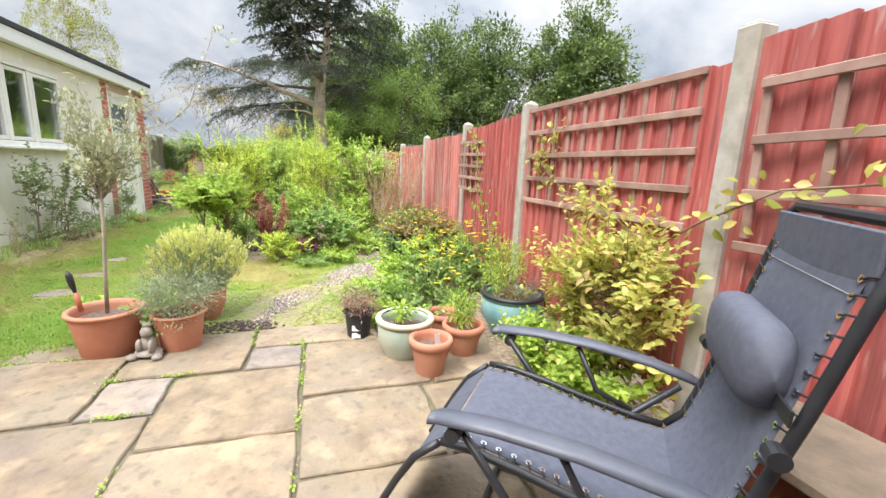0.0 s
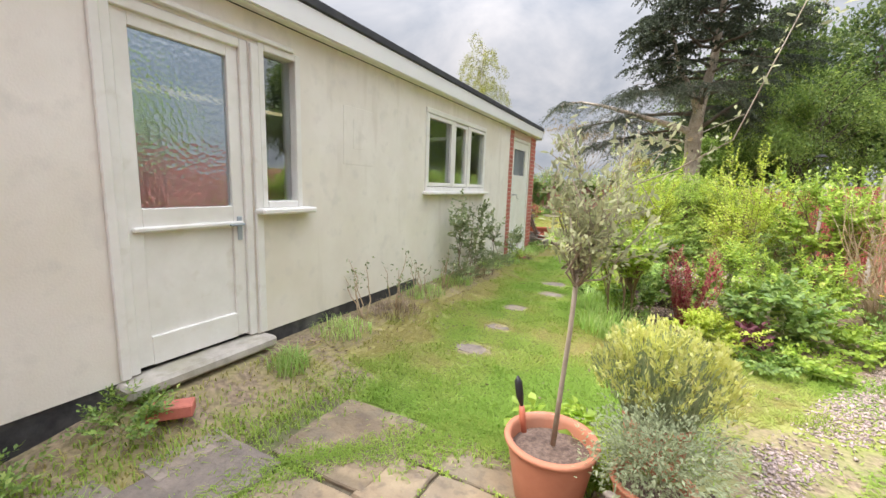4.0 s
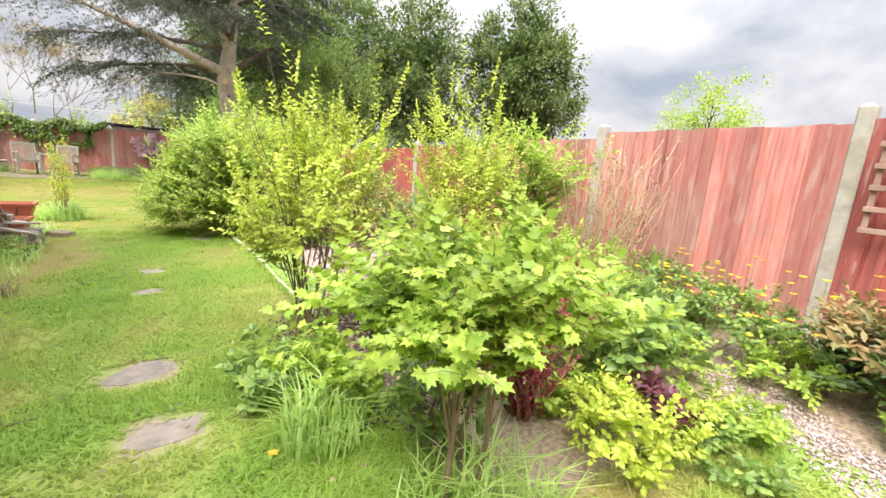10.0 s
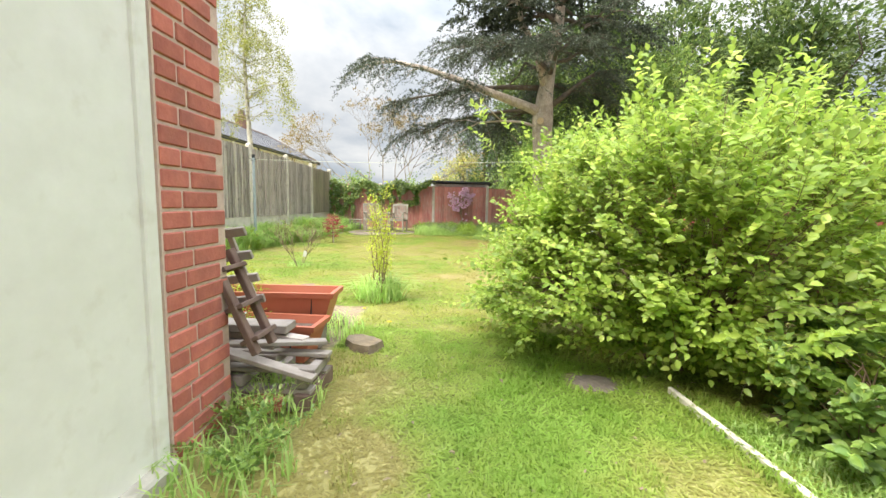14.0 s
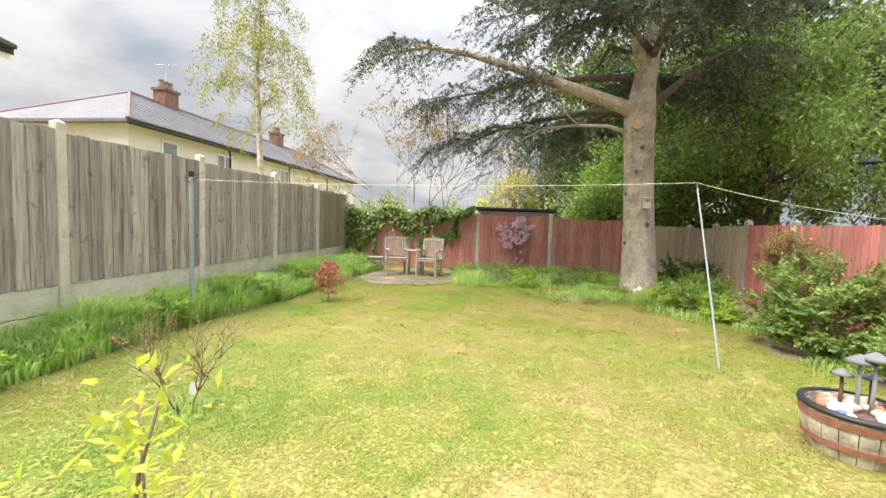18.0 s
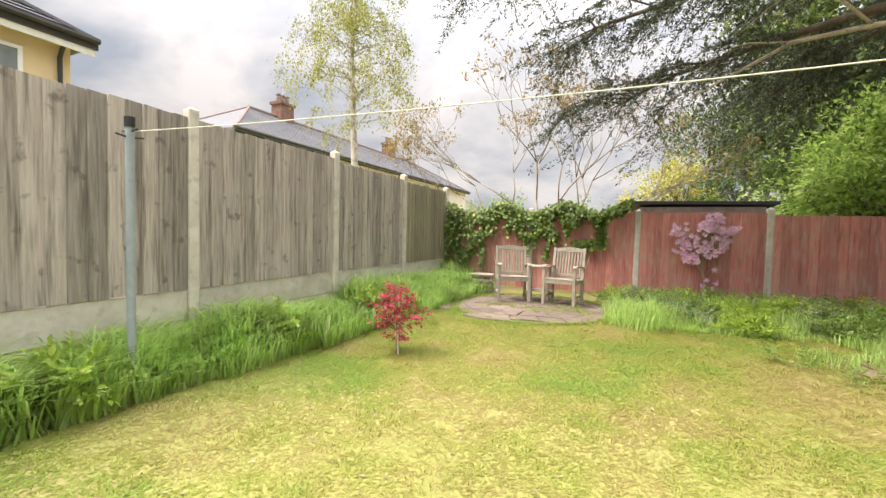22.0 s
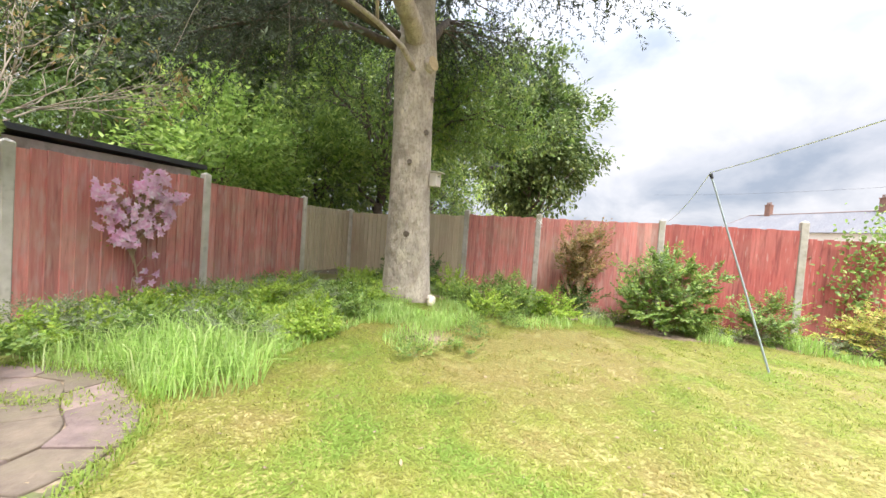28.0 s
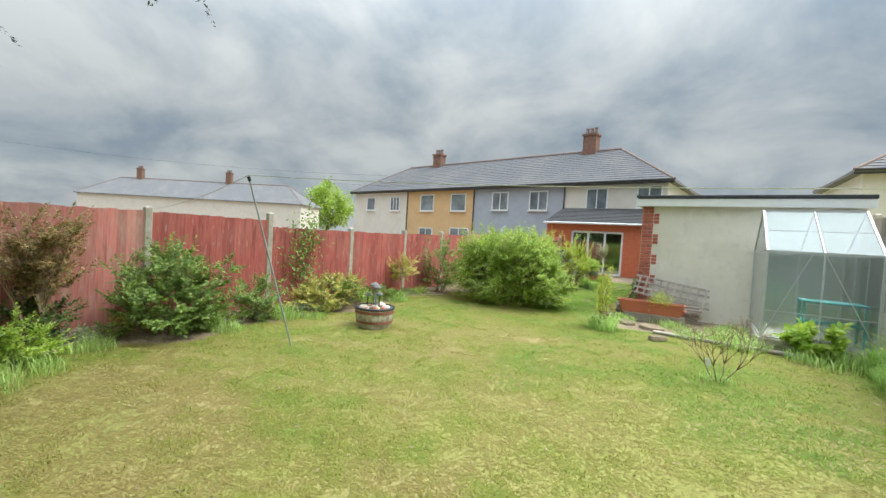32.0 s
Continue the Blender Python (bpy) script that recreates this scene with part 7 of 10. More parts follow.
y = 0.02 - np.abs(rngi.normal(0.0, 0.06, len(x)))
extra = 420
x2 = np.concatenate([rngi.normal(2.0, 0.14, extra // 2), rngi.normal(2.28, 0.05, extra // 2)])
z2 = np.concatenate([rngi.uniform(0.85, 1.05, extra // 2), rngi.uniform(0.9, 1.4, extra // 2)])
x, z, y = np.concatenate([x, x2]), np.concatenate([z, z2]), np.concatenate([y, np.full(len(x2), -0.03)])
n = len(x)
p = np.stack([x, y, z], 1)
ax = np.stack([rngi.normal(0, 0.6, n), np.full(n, -0.35), rngi.normal(-0.6, 0.4, n)], 1)
L = 0.064 * rngi.uniform(0.6, 1.3, n)
part("foliage", leaf_mesh("foliage", p, ax, rngi.normal(0, 0.35, (n, 3)) + [0, -1, 0.5], L, L * 0.95, fine="lobed"), "ivy", iv)
b = Build()
for k in range(14):
    a = rngi.uniform(-1, 2)
    b.tube(bend((a, 0.0, 0), (a + rngi.normal(0, 0.3), 0.0, 1.6), rngi, 6, 0, 0.02), 0.006, 5)
part("stem", b, "stem_pale", iv)

# tall grass along the silvered fence, kept in stretches
for k in range(11):
    y0 = 13.6 + k
    rg = np.random.default_rng(220 + k)
    n = 1900
    u_ = rg.random(n) ** 1.1
    wid = np.interp(y0, [13, 19, 21, 23], [0.62, 0.66, 0.85, 1.05])
    x = -6.17 + u_ * wid * (1 + 0.22 * value_noise(np.full(n, 3.0), y0 + u_, 0.5, 5)); y = y0 + rg.random(n) * 1.05
    me = blades_mesh("long_grass", x, y, ground_z(x, y), (0.62 - 0.36 * u_ ** 1.5) * (0.6 + 0.8 * value_noise(x, y, 0.35, 6)), 0.018, rg, 1.05)
    me.materials.append(M["grass_tall"])
    tagged(new("long_grass", me), "uncut long grass along the fence foot", "grass", kind="stuff")
for k, (x, y) in enumerate([(-5.75, 17.6), (-5.75, 19.4), (-5.8, 20.9), (-5.6, 15.4)]):
    bush("broad-leaved weeds in the long grass", x, y, 0.44, 0.26, "lf_bright", 240 + k, 22, 4, 6, 0.08, 0.5, 0.05, twig=0.14, stem_mat="stem_green", sr=0.005, category="plant", name="border_plant")
tuft("long grass by the greenhouse", -4.2, 13.3, 0.3, 0.5, 800, 250)
tuft("long grass by the greenhouse", -5.2, 13.6, 0.3, 0.6, 900, 251)
bush("broad-leaved plant in front of the greenhouse", -5.1, 13.42, 0.5, 0.35, "lf_bright", 252, 22, 4, 5, 0.13, 0.7, 0.05, twig=0.16, stem_mat="stem_green", sr=0.008)

# things standing on the rear lawn
tuft("clump of strap-leaved day lily on the lawn", -2.19, 13.66, 0.42, 0.30, 420, 260, "grass_tall", 0.014, 1.3, "day_lily", "plant")
spires("narrow upright yellow-leaved shrub on the lawn", -2.17, 13.60, "lf_yel", 261, 1.2, 0.17, 9, 190, 0.031, 0.42, "stem", 0.34, spread=0.032)
bt = thing("shrub", "nearly bare twiggy shrub on the lawn", "shrub", (-3.86, 15.67, gz(-3.86, 15.67)))
rng_b = np.random.default_rng(262)
twig, buds = Build(), []


def twigs(p, d, ln, r, lev):
    """One thin forked twig, its tips kept for the buds."""
    q = p + d * ln
    mid = (p + q) / 2 + Vector([rng_b.normal(0, 0.04 * ln) for _ in range(3)])
    twig.tube([p, mid, q], [r, r * 0.85, r * 0.7], 5)
    if lev == 0:
        buds.append(tuple(q))
        return
    for k in range(3 if lev > 2 else 2):
        twigs(q, (d + Vector((rng_b.normal(0, 0.40), rng_b.normal(0, 0.40), rng_b.normal(0.05, 0.18)))).normalized(), ln * rng_b.uniform(0.62, 0.9), r * 0.66, lev - 1)


for dx, dy in ((-0.55, 0.1), (0.5, -0.1), (-0.15, -0.35), (0.2, 0.35)):
    twigs(Vector((dx * 0.06, dy * 0.06, -0.02)), Vector((dx, dy, 0.9)).normalized(), 0.24, 0.0085, 4)
part("stem", twig, "stem", bt, smooth=True)
bp = np.repeat(np.array(buds), 2, 0) + rng_b.normal(0, 0.01, (len(buds) * 2, 3))
part("foliage", leaf_mesh("foliage", bp, rng_b.normal(0, 1, bp.shape) + [0, 0, 0.5], rng_b.normal(0, 1, bp.shape), np.full(len(bp), 0.022), np.full(len(bp), 0.011)), "lf_brown", bt)
part("tag", Build().box((0.05, -0.06, 0.22), (0.05, 0.004, 0.09), pose(0, 0, 0, 0, 12, 20)), "paper", bt, "white paper plant tag")
tuft("grass round the foot of the twiggy shrub", -3.86, 15.67, 0.12, 0.22, 260, 263)
# young maple
mp_ = thing("maple", "young scarlet Japanese maple on the lawn", "tree", (-4.62, 19.88, gz(-4.62, 19.88)))
rngm = np.random.default_rng(270)
b = Build().tube([(0, 0, -0.02), (0.01, 0, 0.18), (-0.01, 0.01, 0.4), (0.0, 0, 0.70)], [0.011, 0.010, 0.008, 0.003], 7)
PP, DD = [], []
for z_, r_, n_ in ((0.70, 0.10, 4), (0.61, 0.20, 7), (0.52, 0.24, 7), (0.42, 0.30, 9), (0.32, 0.22, 5), (0.20, 0.13, 3)):
    for k in range(n_):
        a = 6.283 * (k + rngm.uniform(-0.3, 0.3)) / n_ + z_ * 9
        rr_ = r_ * rngm.uniform(0.65, 1.15)
        tip = np.array([math.cos(a) * rr_, math.sin(a) * rr_, z_ + rngm.normal(0.01, 0.015)])
        root = np.array([0, 0, max(0.1, z_ - 0.07)])
        b.tube([tuple(root), tuple(root * 0.5 + tip * 0.5 + [0, 0, 0.015]), tuple(tip)], [0.004, 0.003, 0.0015], 4)
        m_ = 20
        t = 0.30 + 0.75 * rngm.random(m_)
        PP.append(root + (tip - root) * t[:, None] + rngm.normal(0, 0.03, (m_, 3)) * [1, 1, 0.6])
        DD.append(np.array([math.cos(a), math.sin(a), -0.55]) + rngm.normal(0, 0.45, (m_, 3)))
P_, A_ = np.concatenate(PP), np.concatenate(DD)
L = 0.042 * rngm.uniform(0.6, 1.25, len(P_))
part("foliage", leaf_mesh("foliage", P_, A_, rngm.normal(0, 0.3, P_.shape) + [0, 0, 1], L, L * 0.8, fine="lobed"), "lf_maple", mp_)
part("trunk", b, "stem", mp_, smooth=True)
part("cane", Build().tube([(0.025, -0.01, -0.02), (0.02, -0.01, 0.30)], 0.011, 8), "box_wood", mp_, "pale support stake")

# nettles and rough weeds below the corner of the red fence
for k, (x, y, h, r, mt, nn) in enumerate([(2.0, 20.25, 0.42, 0.34, "lf_bright", 1300), (1.75, 20.75, 0.48, 0.36, "lf_mid", 1500), (2.25, 21.0, 0.55, 0.36, "lf_mid", 1500), (1.35, 21.1, 0.34, 0.34, "lf_bright", 1100), (1.0, 20.7, 0.2, 0.26, "lf_bright", 600), (1.75, 21.6, 0.42, 0.36, "lf_mid", 1200), (0.55, 21.15, 0.15, 0.26, "lf_bright", 500), (0.1, 21.0, 0.12, 0.2, "lf_bright", 360), (2.3, 22.0, 0.5, 0.36, "lf_bright", 1200), (-0.5, 20.95, 0.12, 0.22, "lf_bright", 360), (-0.95, 21.3, 0.14, 0.26, "lf_bright", 420)]):
    bush("rough green nettles and weeds by the red fence", x, y, h, r, mt if h > 0.25 else "lf_mid", 660 + k, nn // 22, 4, 7, 0.055 if h > 0.25 else 0.030, 0.5, 0.01, twig=0.12, stem_mat="stem_green", sr=0.004, fine=False, foot=0.12, category="weeds", name="border_plant")
for k, (x, y) in enumerate([(1.2, 20.55), (1.55, 20.2), (0.8, 21.3), (0.25, 21.5), (1.6, 21.3), (-0.6, 21.5)]):
    tuft("rough grass among the weeds by the fence", x, y, 0.2, 0.32, 260, 680 + k)

# ---------------------------------------------------------------- trees


def limb(b, pts, r0, r1, n=9):
    k = len(pts)
    b.tube(pts, [r0 + (r1 - r0) * i / (k - 1) for i in range(k)], n)


ced = thing("cedar_tree", "old cedar with a bare grey trunk and drooping blue-green sprays", "tree", (1.43, 22.46, gz(1.43, 22.46)))
rc = np.random.default_rng(300)
b = Build()
b.tube([(-0.02, 0, -0.2), (-0.03, 0, 0.12), (-0.06, 0, 0.6), (-0.12, 0, 1.6), (-0.18, 0, 2.6), (-0.22, 0, 3.2), (-0.22, 0.0, 3.6), (-0.18, 0.02, 4.3), (-0.06, 0.05, 5.3), (0.15, 0.1, 6.5), (0.25, 0.1, 9.0), (0.25, 0.1, 11.5), (0.2, 0.1, 13.6)],
       [0.47, 0.38, 0.35, 0.31, 0.295, 0.30, 0.32, 0.24, 0.19, 0.16, 0.11, 0.06, 0.02], 20)
part("trunk", b, "bark", ced, "smooth grey trunk with flaking patches near the ground", smooth=True)
for z_, a_, r_ in ((3.42, 250, 0.11), (0.95, 200, 0.05), (2.45, 245, 0.045), (2.0, 200, 0.04), (2.95, 265, 0.05), (1.35, 285, 0.06)):
    d = Vector((math.cos(radians(a_)), math.sin(radians(a_)), 0.12))
    c0 = Vector((-0.05 - 0.052 * z_, 0, z_))
    st_ = part("limb_stub", Build().tube([c0 + d * 0.2, c0 + d * (0.27 + r_ * 0.8)], [r_ * 1.3, r_], 14), "bark", ced, "sawn-off limb stub", smooth=True)
    c_ = c0 + d * (0.275 + r_ * 0.8)
    part("cut_face", Build().tube([c_, c_ + d * 0.006], r_ * 0.92, 14), "cut" if r_ > 0.08 else "bark_dark", st_, "pale sawn face" if r_ > 0.08 else "dark healed knot")
limbs = [[(-0.25, -0.05, 3.70), (-0.6, -0.1, 3.88), (-1.3, -0.14, 4.12), (-2.15, -0.2, 4.4), (-3.0, -0.25, 4.7), (-3.9, -0.2, 5.0), (-4.9, -0.05, 5.25), (-5.7, 0.1, 5.2)],
         [(-0.25, 0.1, 4.55), (-1.3, 0.25, 4.6), (-2.3, 0.4, 4.6), (-3.4, 0.5, 4.45), (-4.5, 0.5, 4.25)],
         [(-0.2, -0.05, 4.5), (-0.5, -0.2, 5.4), (-1.05, -0.4, 6.3), (-1.4, -0.6, 7.5), (-1.6, -0.7, 8.8)],
         [(-0.1, 0.0, 3.9), (0.3, -0.06, 4.2), (0.6, -0.02, 4.46), (0.95, 0.0, 4.75), (1.35, 0.1, 5.0), (1.7, 0.25, 5.1)],
         [(-0.40, -0.1, 3.32), (-0.9, -0.1, 3.47), (-1.5, -0.05, 3.5), (-2.2, 0.0, 3.45), (-2.7, 0.05, 3.2), (-3.2, 0.1, 2.95)],
         [(-0.25, 0.15, 3.85), (-1.2, 0.6, 3.95), (-2.3, 1.0, 3.85), (-3.3, 1.2, 3.65), (-4.1, 1.3, 3.3)],
         [(-0.1, 0.2, 4.6), (0.3, 1.2, 5.0), (0.7, 2.4, 5.2)],
         [(-0.1, -0.2, 4.9), (-0.1, -0.8, 5.2), (-0.1, -1.5, 5.3), (-0.2, -2.1, 5.1)],
         [(-0.1, -0.1, 5.0), (-0.9, -0.9, 5.3), (-1.8, -1.5, 5.3), (-2.8, -1.9, 5.0)],
         [(-0.2, 0.2, 3.75), (-0.6, 0.9, 4.0), (-1.2, 1.7, 3.9), (-1.8, 2.4, 3.5)]]
rad = [0.165, 0.09, 0.13, 0.10, 0.045, 0.075, 0.08, 0.08, 0.07, 0.07]
PT, DR = [], []


def cedar_branch(bld, q, az, ln, droop, lift=0.1, r=0.016):
    """One flat cedar branch: a drooping axis, side shoots in one plane, short needle tufts along each."""
    d = np.array([math.cos(az), math.sin(az), 0.0])
    q = np.array(tuple(q))
    k = 5
    ax = [q + d * ln * t + np.array([0, 0, lift * ln * t - droop * ln * t * t]) for t in np.linspace(0, 1, k + 1)]
    bld.tube([tuple(p) for p in ax], [r * (1 - 0.85 * i / k) for i in range(k + 1)], 4, False)
    m = max(5, int(ln / 0.12))
    for i in range(m):
        t = 0.18 + 0.82 * (i + 0.5) / m
        p = q + d * ln * t + np.array([0, 0, lift * ln * t - droop * ln * t * t])
        a2 = az + (1 if i % 2 else -1) * rc.uniform(0.6, 1.2)
        l2 = (0.16 + 0.34 * math.sin(math.pi * min(1, 0.25 + 0.75 * (1 - t)))) * rc.uniform(0.7, 1.2)
        dd = np.array([math.cos(a2), math.sin(a2), rc.uniform(-0.55, 0.05)])
        n = int(12 + l2 * 62)
        u = rc.random(n)
        PT.append(p + dd * (l2 * u)[:, None] + rc.normal(0, 0.010, (n, 3)) - np.array([0, 0, 0.35]) * (l2 * u * u)[:, None])
        DR.append(dd + rc.normal(0, 0.7, (n, 3)))
    n = 26
    u = 0.2 + 0.8 * rc.random(n)
    PT.append(q + d * ln * u[:, None] + np.stack([0 * u, 0 * u, lift * ln * u - droop * ln * u * u], 1) + rc.normal(0, 0.02, (n, 3)))
    DR.append(d + rc.normal(0, 0.6, (n, 3)))
    return ax


for pts, r in zip(limbs, rad):
    bb = Build()
    limb(bb, pts, r, r * 0.22, 12)
    if r < 0.05:
        limb(bb, [(-1.5, -0.05, 3.5), (-1.9, -0.25, 3.8), (-2.3, -0.35, 4.15), (-2.5, -0.4, 4.4)], 0.022, 0.006, 6)
        limb(bb, [(-2.2, 0.0, 3.45), (-2.6, 0.1, 3.55), (-3.1, 0.15, 3.5)], 0.016, 0.005, 6)
        part("limb", bb, "bark", ced, "bare lower limb", smooth=True)
        continue
    for k in range(28):
        t = rc.uniform(0.30, 1.0) * (len(pts) - 1)
        i = min(int(t), len(pts) - 2)
        q = Vector(pts[i]).lerp(Vector(pts[i + 1]), t - i)
        along = math.atan2(pts[i + 1][1] - pts[i][1], pts[i + 1][0] - pts[i][0])
        az = along + rc.choice([-1, 1]) * rc.uniform(0.2, 1.5)
        ax = cedar_branch(bb, q, az, rc.uniform(0.7, 1.5), rc.uniform(0.1, 0.55), rc.uniform(-0.1, 0.25))
        if k % 2:
            cedar_branch(bb, ax[3], az + rc.normal(0, 0.7), rc.uniform(0.5, 0.9), rc.uniform(0.5, 1.1), 0.0, 0.009)
        if k % 3 == 0:
            cedar_branch(bb, ax[-1], az + rc.normal(0, 0.4), rc.uniform(0.45, 0.8), rc.uniform(0.9, 1.8), -0.2, 0.007)
    part("limb", bb, "bark_dark" if r < 0.12 else "bark", ced, smooth=True)
bb = Build()
for k in range(52):
    z_ = 5.2 + 8.2 * (k + rc.random()) / 52
    a = k * 2.4 + rc.normal(0, 0.3)
    ln = (1.15 - (z_ - 3) / 13) * rc.uniform(1.9, 3.7) + 0.4
    q = Vector((0.08, 0.08, z_))
    e = q + Vector((math.cos(a) * ln, math.sin(a) * ln, rc.uniform(-0.25, 0.8)))
    pts = bend(q, e, rc, 6, 0.03, 0.03)
    bb.tube(pts, [0.075, 0.06, 0.05, 0.038, 0.026, 0.016, 0.008], 6)
    for j in range(8):
        i = int(rc.integers(1, 7))
        cedar_branch(bb, pts[i], a + rc.choice([-1, 1]) * rc.uniform(0.2, 1.3), rc.uniform(0.6, 1.3), rc.uniform(0.1, 0.6), rc.uniform(-0.1, 0.2), 0.012)
part("branch", bb, "bark_dark", ced, "dark upper branches", smooth=True)
P_, A_ = np.concatenate(PT), np.concatenate(DR)
high = np.clip((P_[:, 2] - 5.4) / 1.2, 0, 1)          # longer, fuller sprays in the upper crown
L = 0.060 * rc.uniform(0.6, 1.3, len(P_)) * (1 + 0.7 * high)
part("foliage", leaf_mesh("foliage", P_, A_, rc.normal(0, 0.5, P_.shape) + [0, 0, 1], L, L * (0.30 + 0.22 * high), 0.1), "lf_cedar", ced)


def tree(label, x, y, h, r, mat, seed, n=9000, size=0.12, aspect=0.55, clumps=130, spread=0.28, trunk=2.0, tr=0.16, bark="bark_dark", hollow=0.35, droop=0.3, rz_=None, boughs=26, name="tree", low=None):
    rng = np.random.default_rng(seed)
    th = thing(name, label, "tree", (x, y, gz(x, y)))
    low = trunk * 0.7 if low is None else low
    n, size, clumps = int(n * 1.35), size * 1.35, int(clumps * 1.1)
    c = (0, 0, (h + low) / 2)
    rr = (r, r, rz_ or (h - low) / 2)
    _, cc = foliage("crown", rng, c, rr, n, clumps, spread * 0.78, size, aspect, mat, th, hollow, droop)
    # tall crowns: inner shade is put into the colour by a darker leaf fill
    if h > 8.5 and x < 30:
        foliage("inner_crown", rng, c, (r * 0.72, r * 0.72, rr[2] * 0.78), n // 4, clumps // 2, spread * 1.3, size * 1.7, aspect, "lf_dark", th, 0.1, droop, label="inner leaves coloured darker for the shade inside the crown")
    b = Build()
    b.tube(bend((0, 0, -0.2), (rng.normal(0, 0.1), rng.normal(0, 0.1), trunk), rng, 4, 0, 0.01), [tr * 1.3, tr, tr * 0.95, tr * 0.9, tr * 0.85], 10)
    b.tube(bend((0, 0, trunk - 0.05), (0, 0, h * 0.85), rng, 5, 0, 0.03), [tr * 0.85, tr * 0.7, tr * 0.5, tr * 0.35, tr * 0.2, 0.02], 8)
    for k in rng.choice(len(cc), min(boughs, len(cc)), replace=False):
        z_ = rng.uniform(trunk * 0.8, max(trunk, cc[k][2] * 0.8))
        b.tube(bend((0, 0, min(z_, h * 0.8)), cc[k], rng, 4, 0.03), [tr * 0.35, tr * 0.28, tr * 0.2, tr * 0.12, 0.01], 5)
    part("trunk", b, bark, th, smooth=True)
    return th


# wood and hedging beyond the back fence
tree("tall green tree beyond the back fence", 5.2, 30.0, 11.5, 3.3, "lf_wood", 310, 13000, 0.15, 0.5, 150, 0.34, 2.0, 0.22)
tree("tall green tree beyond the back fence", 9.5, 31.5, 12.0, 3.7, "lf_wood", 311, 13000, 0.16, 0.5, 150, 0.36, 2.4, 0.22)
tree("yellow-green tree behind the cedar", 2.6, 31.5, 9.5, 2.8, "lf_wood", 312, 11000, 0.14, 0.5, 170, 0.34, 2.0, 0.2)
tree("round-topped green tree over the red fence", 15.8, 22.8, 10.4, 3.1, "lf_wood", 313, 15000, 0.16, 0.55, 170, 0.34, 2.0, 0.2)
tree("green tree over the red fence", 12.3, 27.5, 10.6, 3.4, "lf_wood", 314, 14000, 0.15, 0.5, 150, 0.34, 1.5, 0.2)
tree("pale green tree far beyond the red fence", 59.0, 31.4, 15.4, 5.6, "lf_bright", 315, 3600, 0.36, 0.5, 90, 0.8, 4.0, 0.3)
tree("leafy tree hanging over the fence corner", 5.4, 25.2, 6.8, 3.0, "lf_tree", 316, 9500, 0.11, 0.42, 150, 0.26, 1.8, 0.15, hollow=0.45, low=2.3)
tree("dense dark laurel behind the fence corner", 4.4, 26.6, 4.2, 2.0, "lf_tree", 317, 9000, 0.12, 0.42, 140, 0.22, 0.6, 0.1, low=0.4)
tree("dense dark laurel behind the fence", 1.9, 27.0, 3.3, 1.6, "lf_hazel", 318, 8000, 0.11, 0.42, 130, 0.22, 0.6, 0.1, low=0.3)
tree("bright green hazel behind the fence", 2.6, 28.0, 4.3, 1.9, "lf_hazel", 319, 7000, 0.11, 0.6, 120, 0.22, 0.6, 0.1, low=0.5)
tree("clipped round dark conifer behind the fence", 0.5, 29.1, 3.5, 1.25, "lf_dark", 320, 7000, 0.07, 0.35, 130, 0.12, 0.6, 0.1, hollow=0.75, low=0.6)
tree("golden shrub behind the shed", -1.2, 30.5, 3.9, 1.35, "lf_gold", 321, 3400, 0.09, 0.5, 70, 0.16, 0.5, 0.06, low=0.6)
tree("dark conifer behind the cedar", 0.2, 33.0, 6.0, 1.6, "lf_dark", 322, 7000, 0.13, 0.3, 150, 0.24, 1.0, 0.18, low=0.6)
tree("low hedge beyond the back fence", -3.0, 34.0, 2.6, 2.2, "lf_tree", 323, 4200, 0.1, 0.5, 90, 0.22, 0.5, 0.08, low=0.2)
tree("low hedge beyond the back fence", -7.5, 33.0, 2.7, 2.0, "lf_tree", 324, 3600, 0.1, 0.5, 80, 0.22, 0.5, 0.08, low=0.2)
tree("dense green hedge beyond the fence corner", 7.4, 24.4, 3.2, 1.8, "lf_tree", 325, 6000, 0.1, 0.45, 110, 0.2, 0.5, 0.08, low=0.2)
tree("green street tree far off", 62, -36, 11, 5.0, "lf_bright", 326, 4500, 0.4, 0.6, 90, 0.7, 2.5, 0.3)
tree("pale green tree in the distance", 40, 27, 5.6, 1.8, "lf_bright", 327, 2200, 0.16, 0.5, 60, 0.32, 1.5, 0.1)
tree("dark garden conifer far off", -13.5, -12, 6.8, 1.0, "lf_dark", 328, 1800, 0.2, 0.3, 50, 0.25, 1.0, 0.1, low=1)
# overhanging leafy limb at the fence corner
rt = np.random.default_rng(330)
oh = thing("tree_limb", "leafy limb hanging over the lawn from the corner tree", "branch", (5.0, 24.6, 2.8))
b = Build()
PP, DD = [], []
for k in range(9):
    e = Vector((-0.9 + rt.normal(0, 0.5), -2.9 + rt.normal(0, 0.6), 1.1 + rt.uniform(-1.3, 1.7)))
    pts = bend((0, 0, 0.4), e, rt, 6, 0.12, 0.04)
    b.tube(pts, [0.05, 0.042, 0.034, 0.026, 0.018, 0.01, 0.005], 6)
    for p in pts[2:]:
        q = rt.normal(0, 0.26, (190, 3)) * [1, 1, 0.7] + np.array(tuple(p)) - [0, 0, 0.12]
        PP.append(q); d = rt.normal(0, 0.7, (190, 3)); d[:, 2] -= 0.7; DD.append(d)
P_, A_ = np.concatenate(PP), np.concatenate(DD)
L = 0.125 * rt.uniform(0.6, 1.25, len(P_))
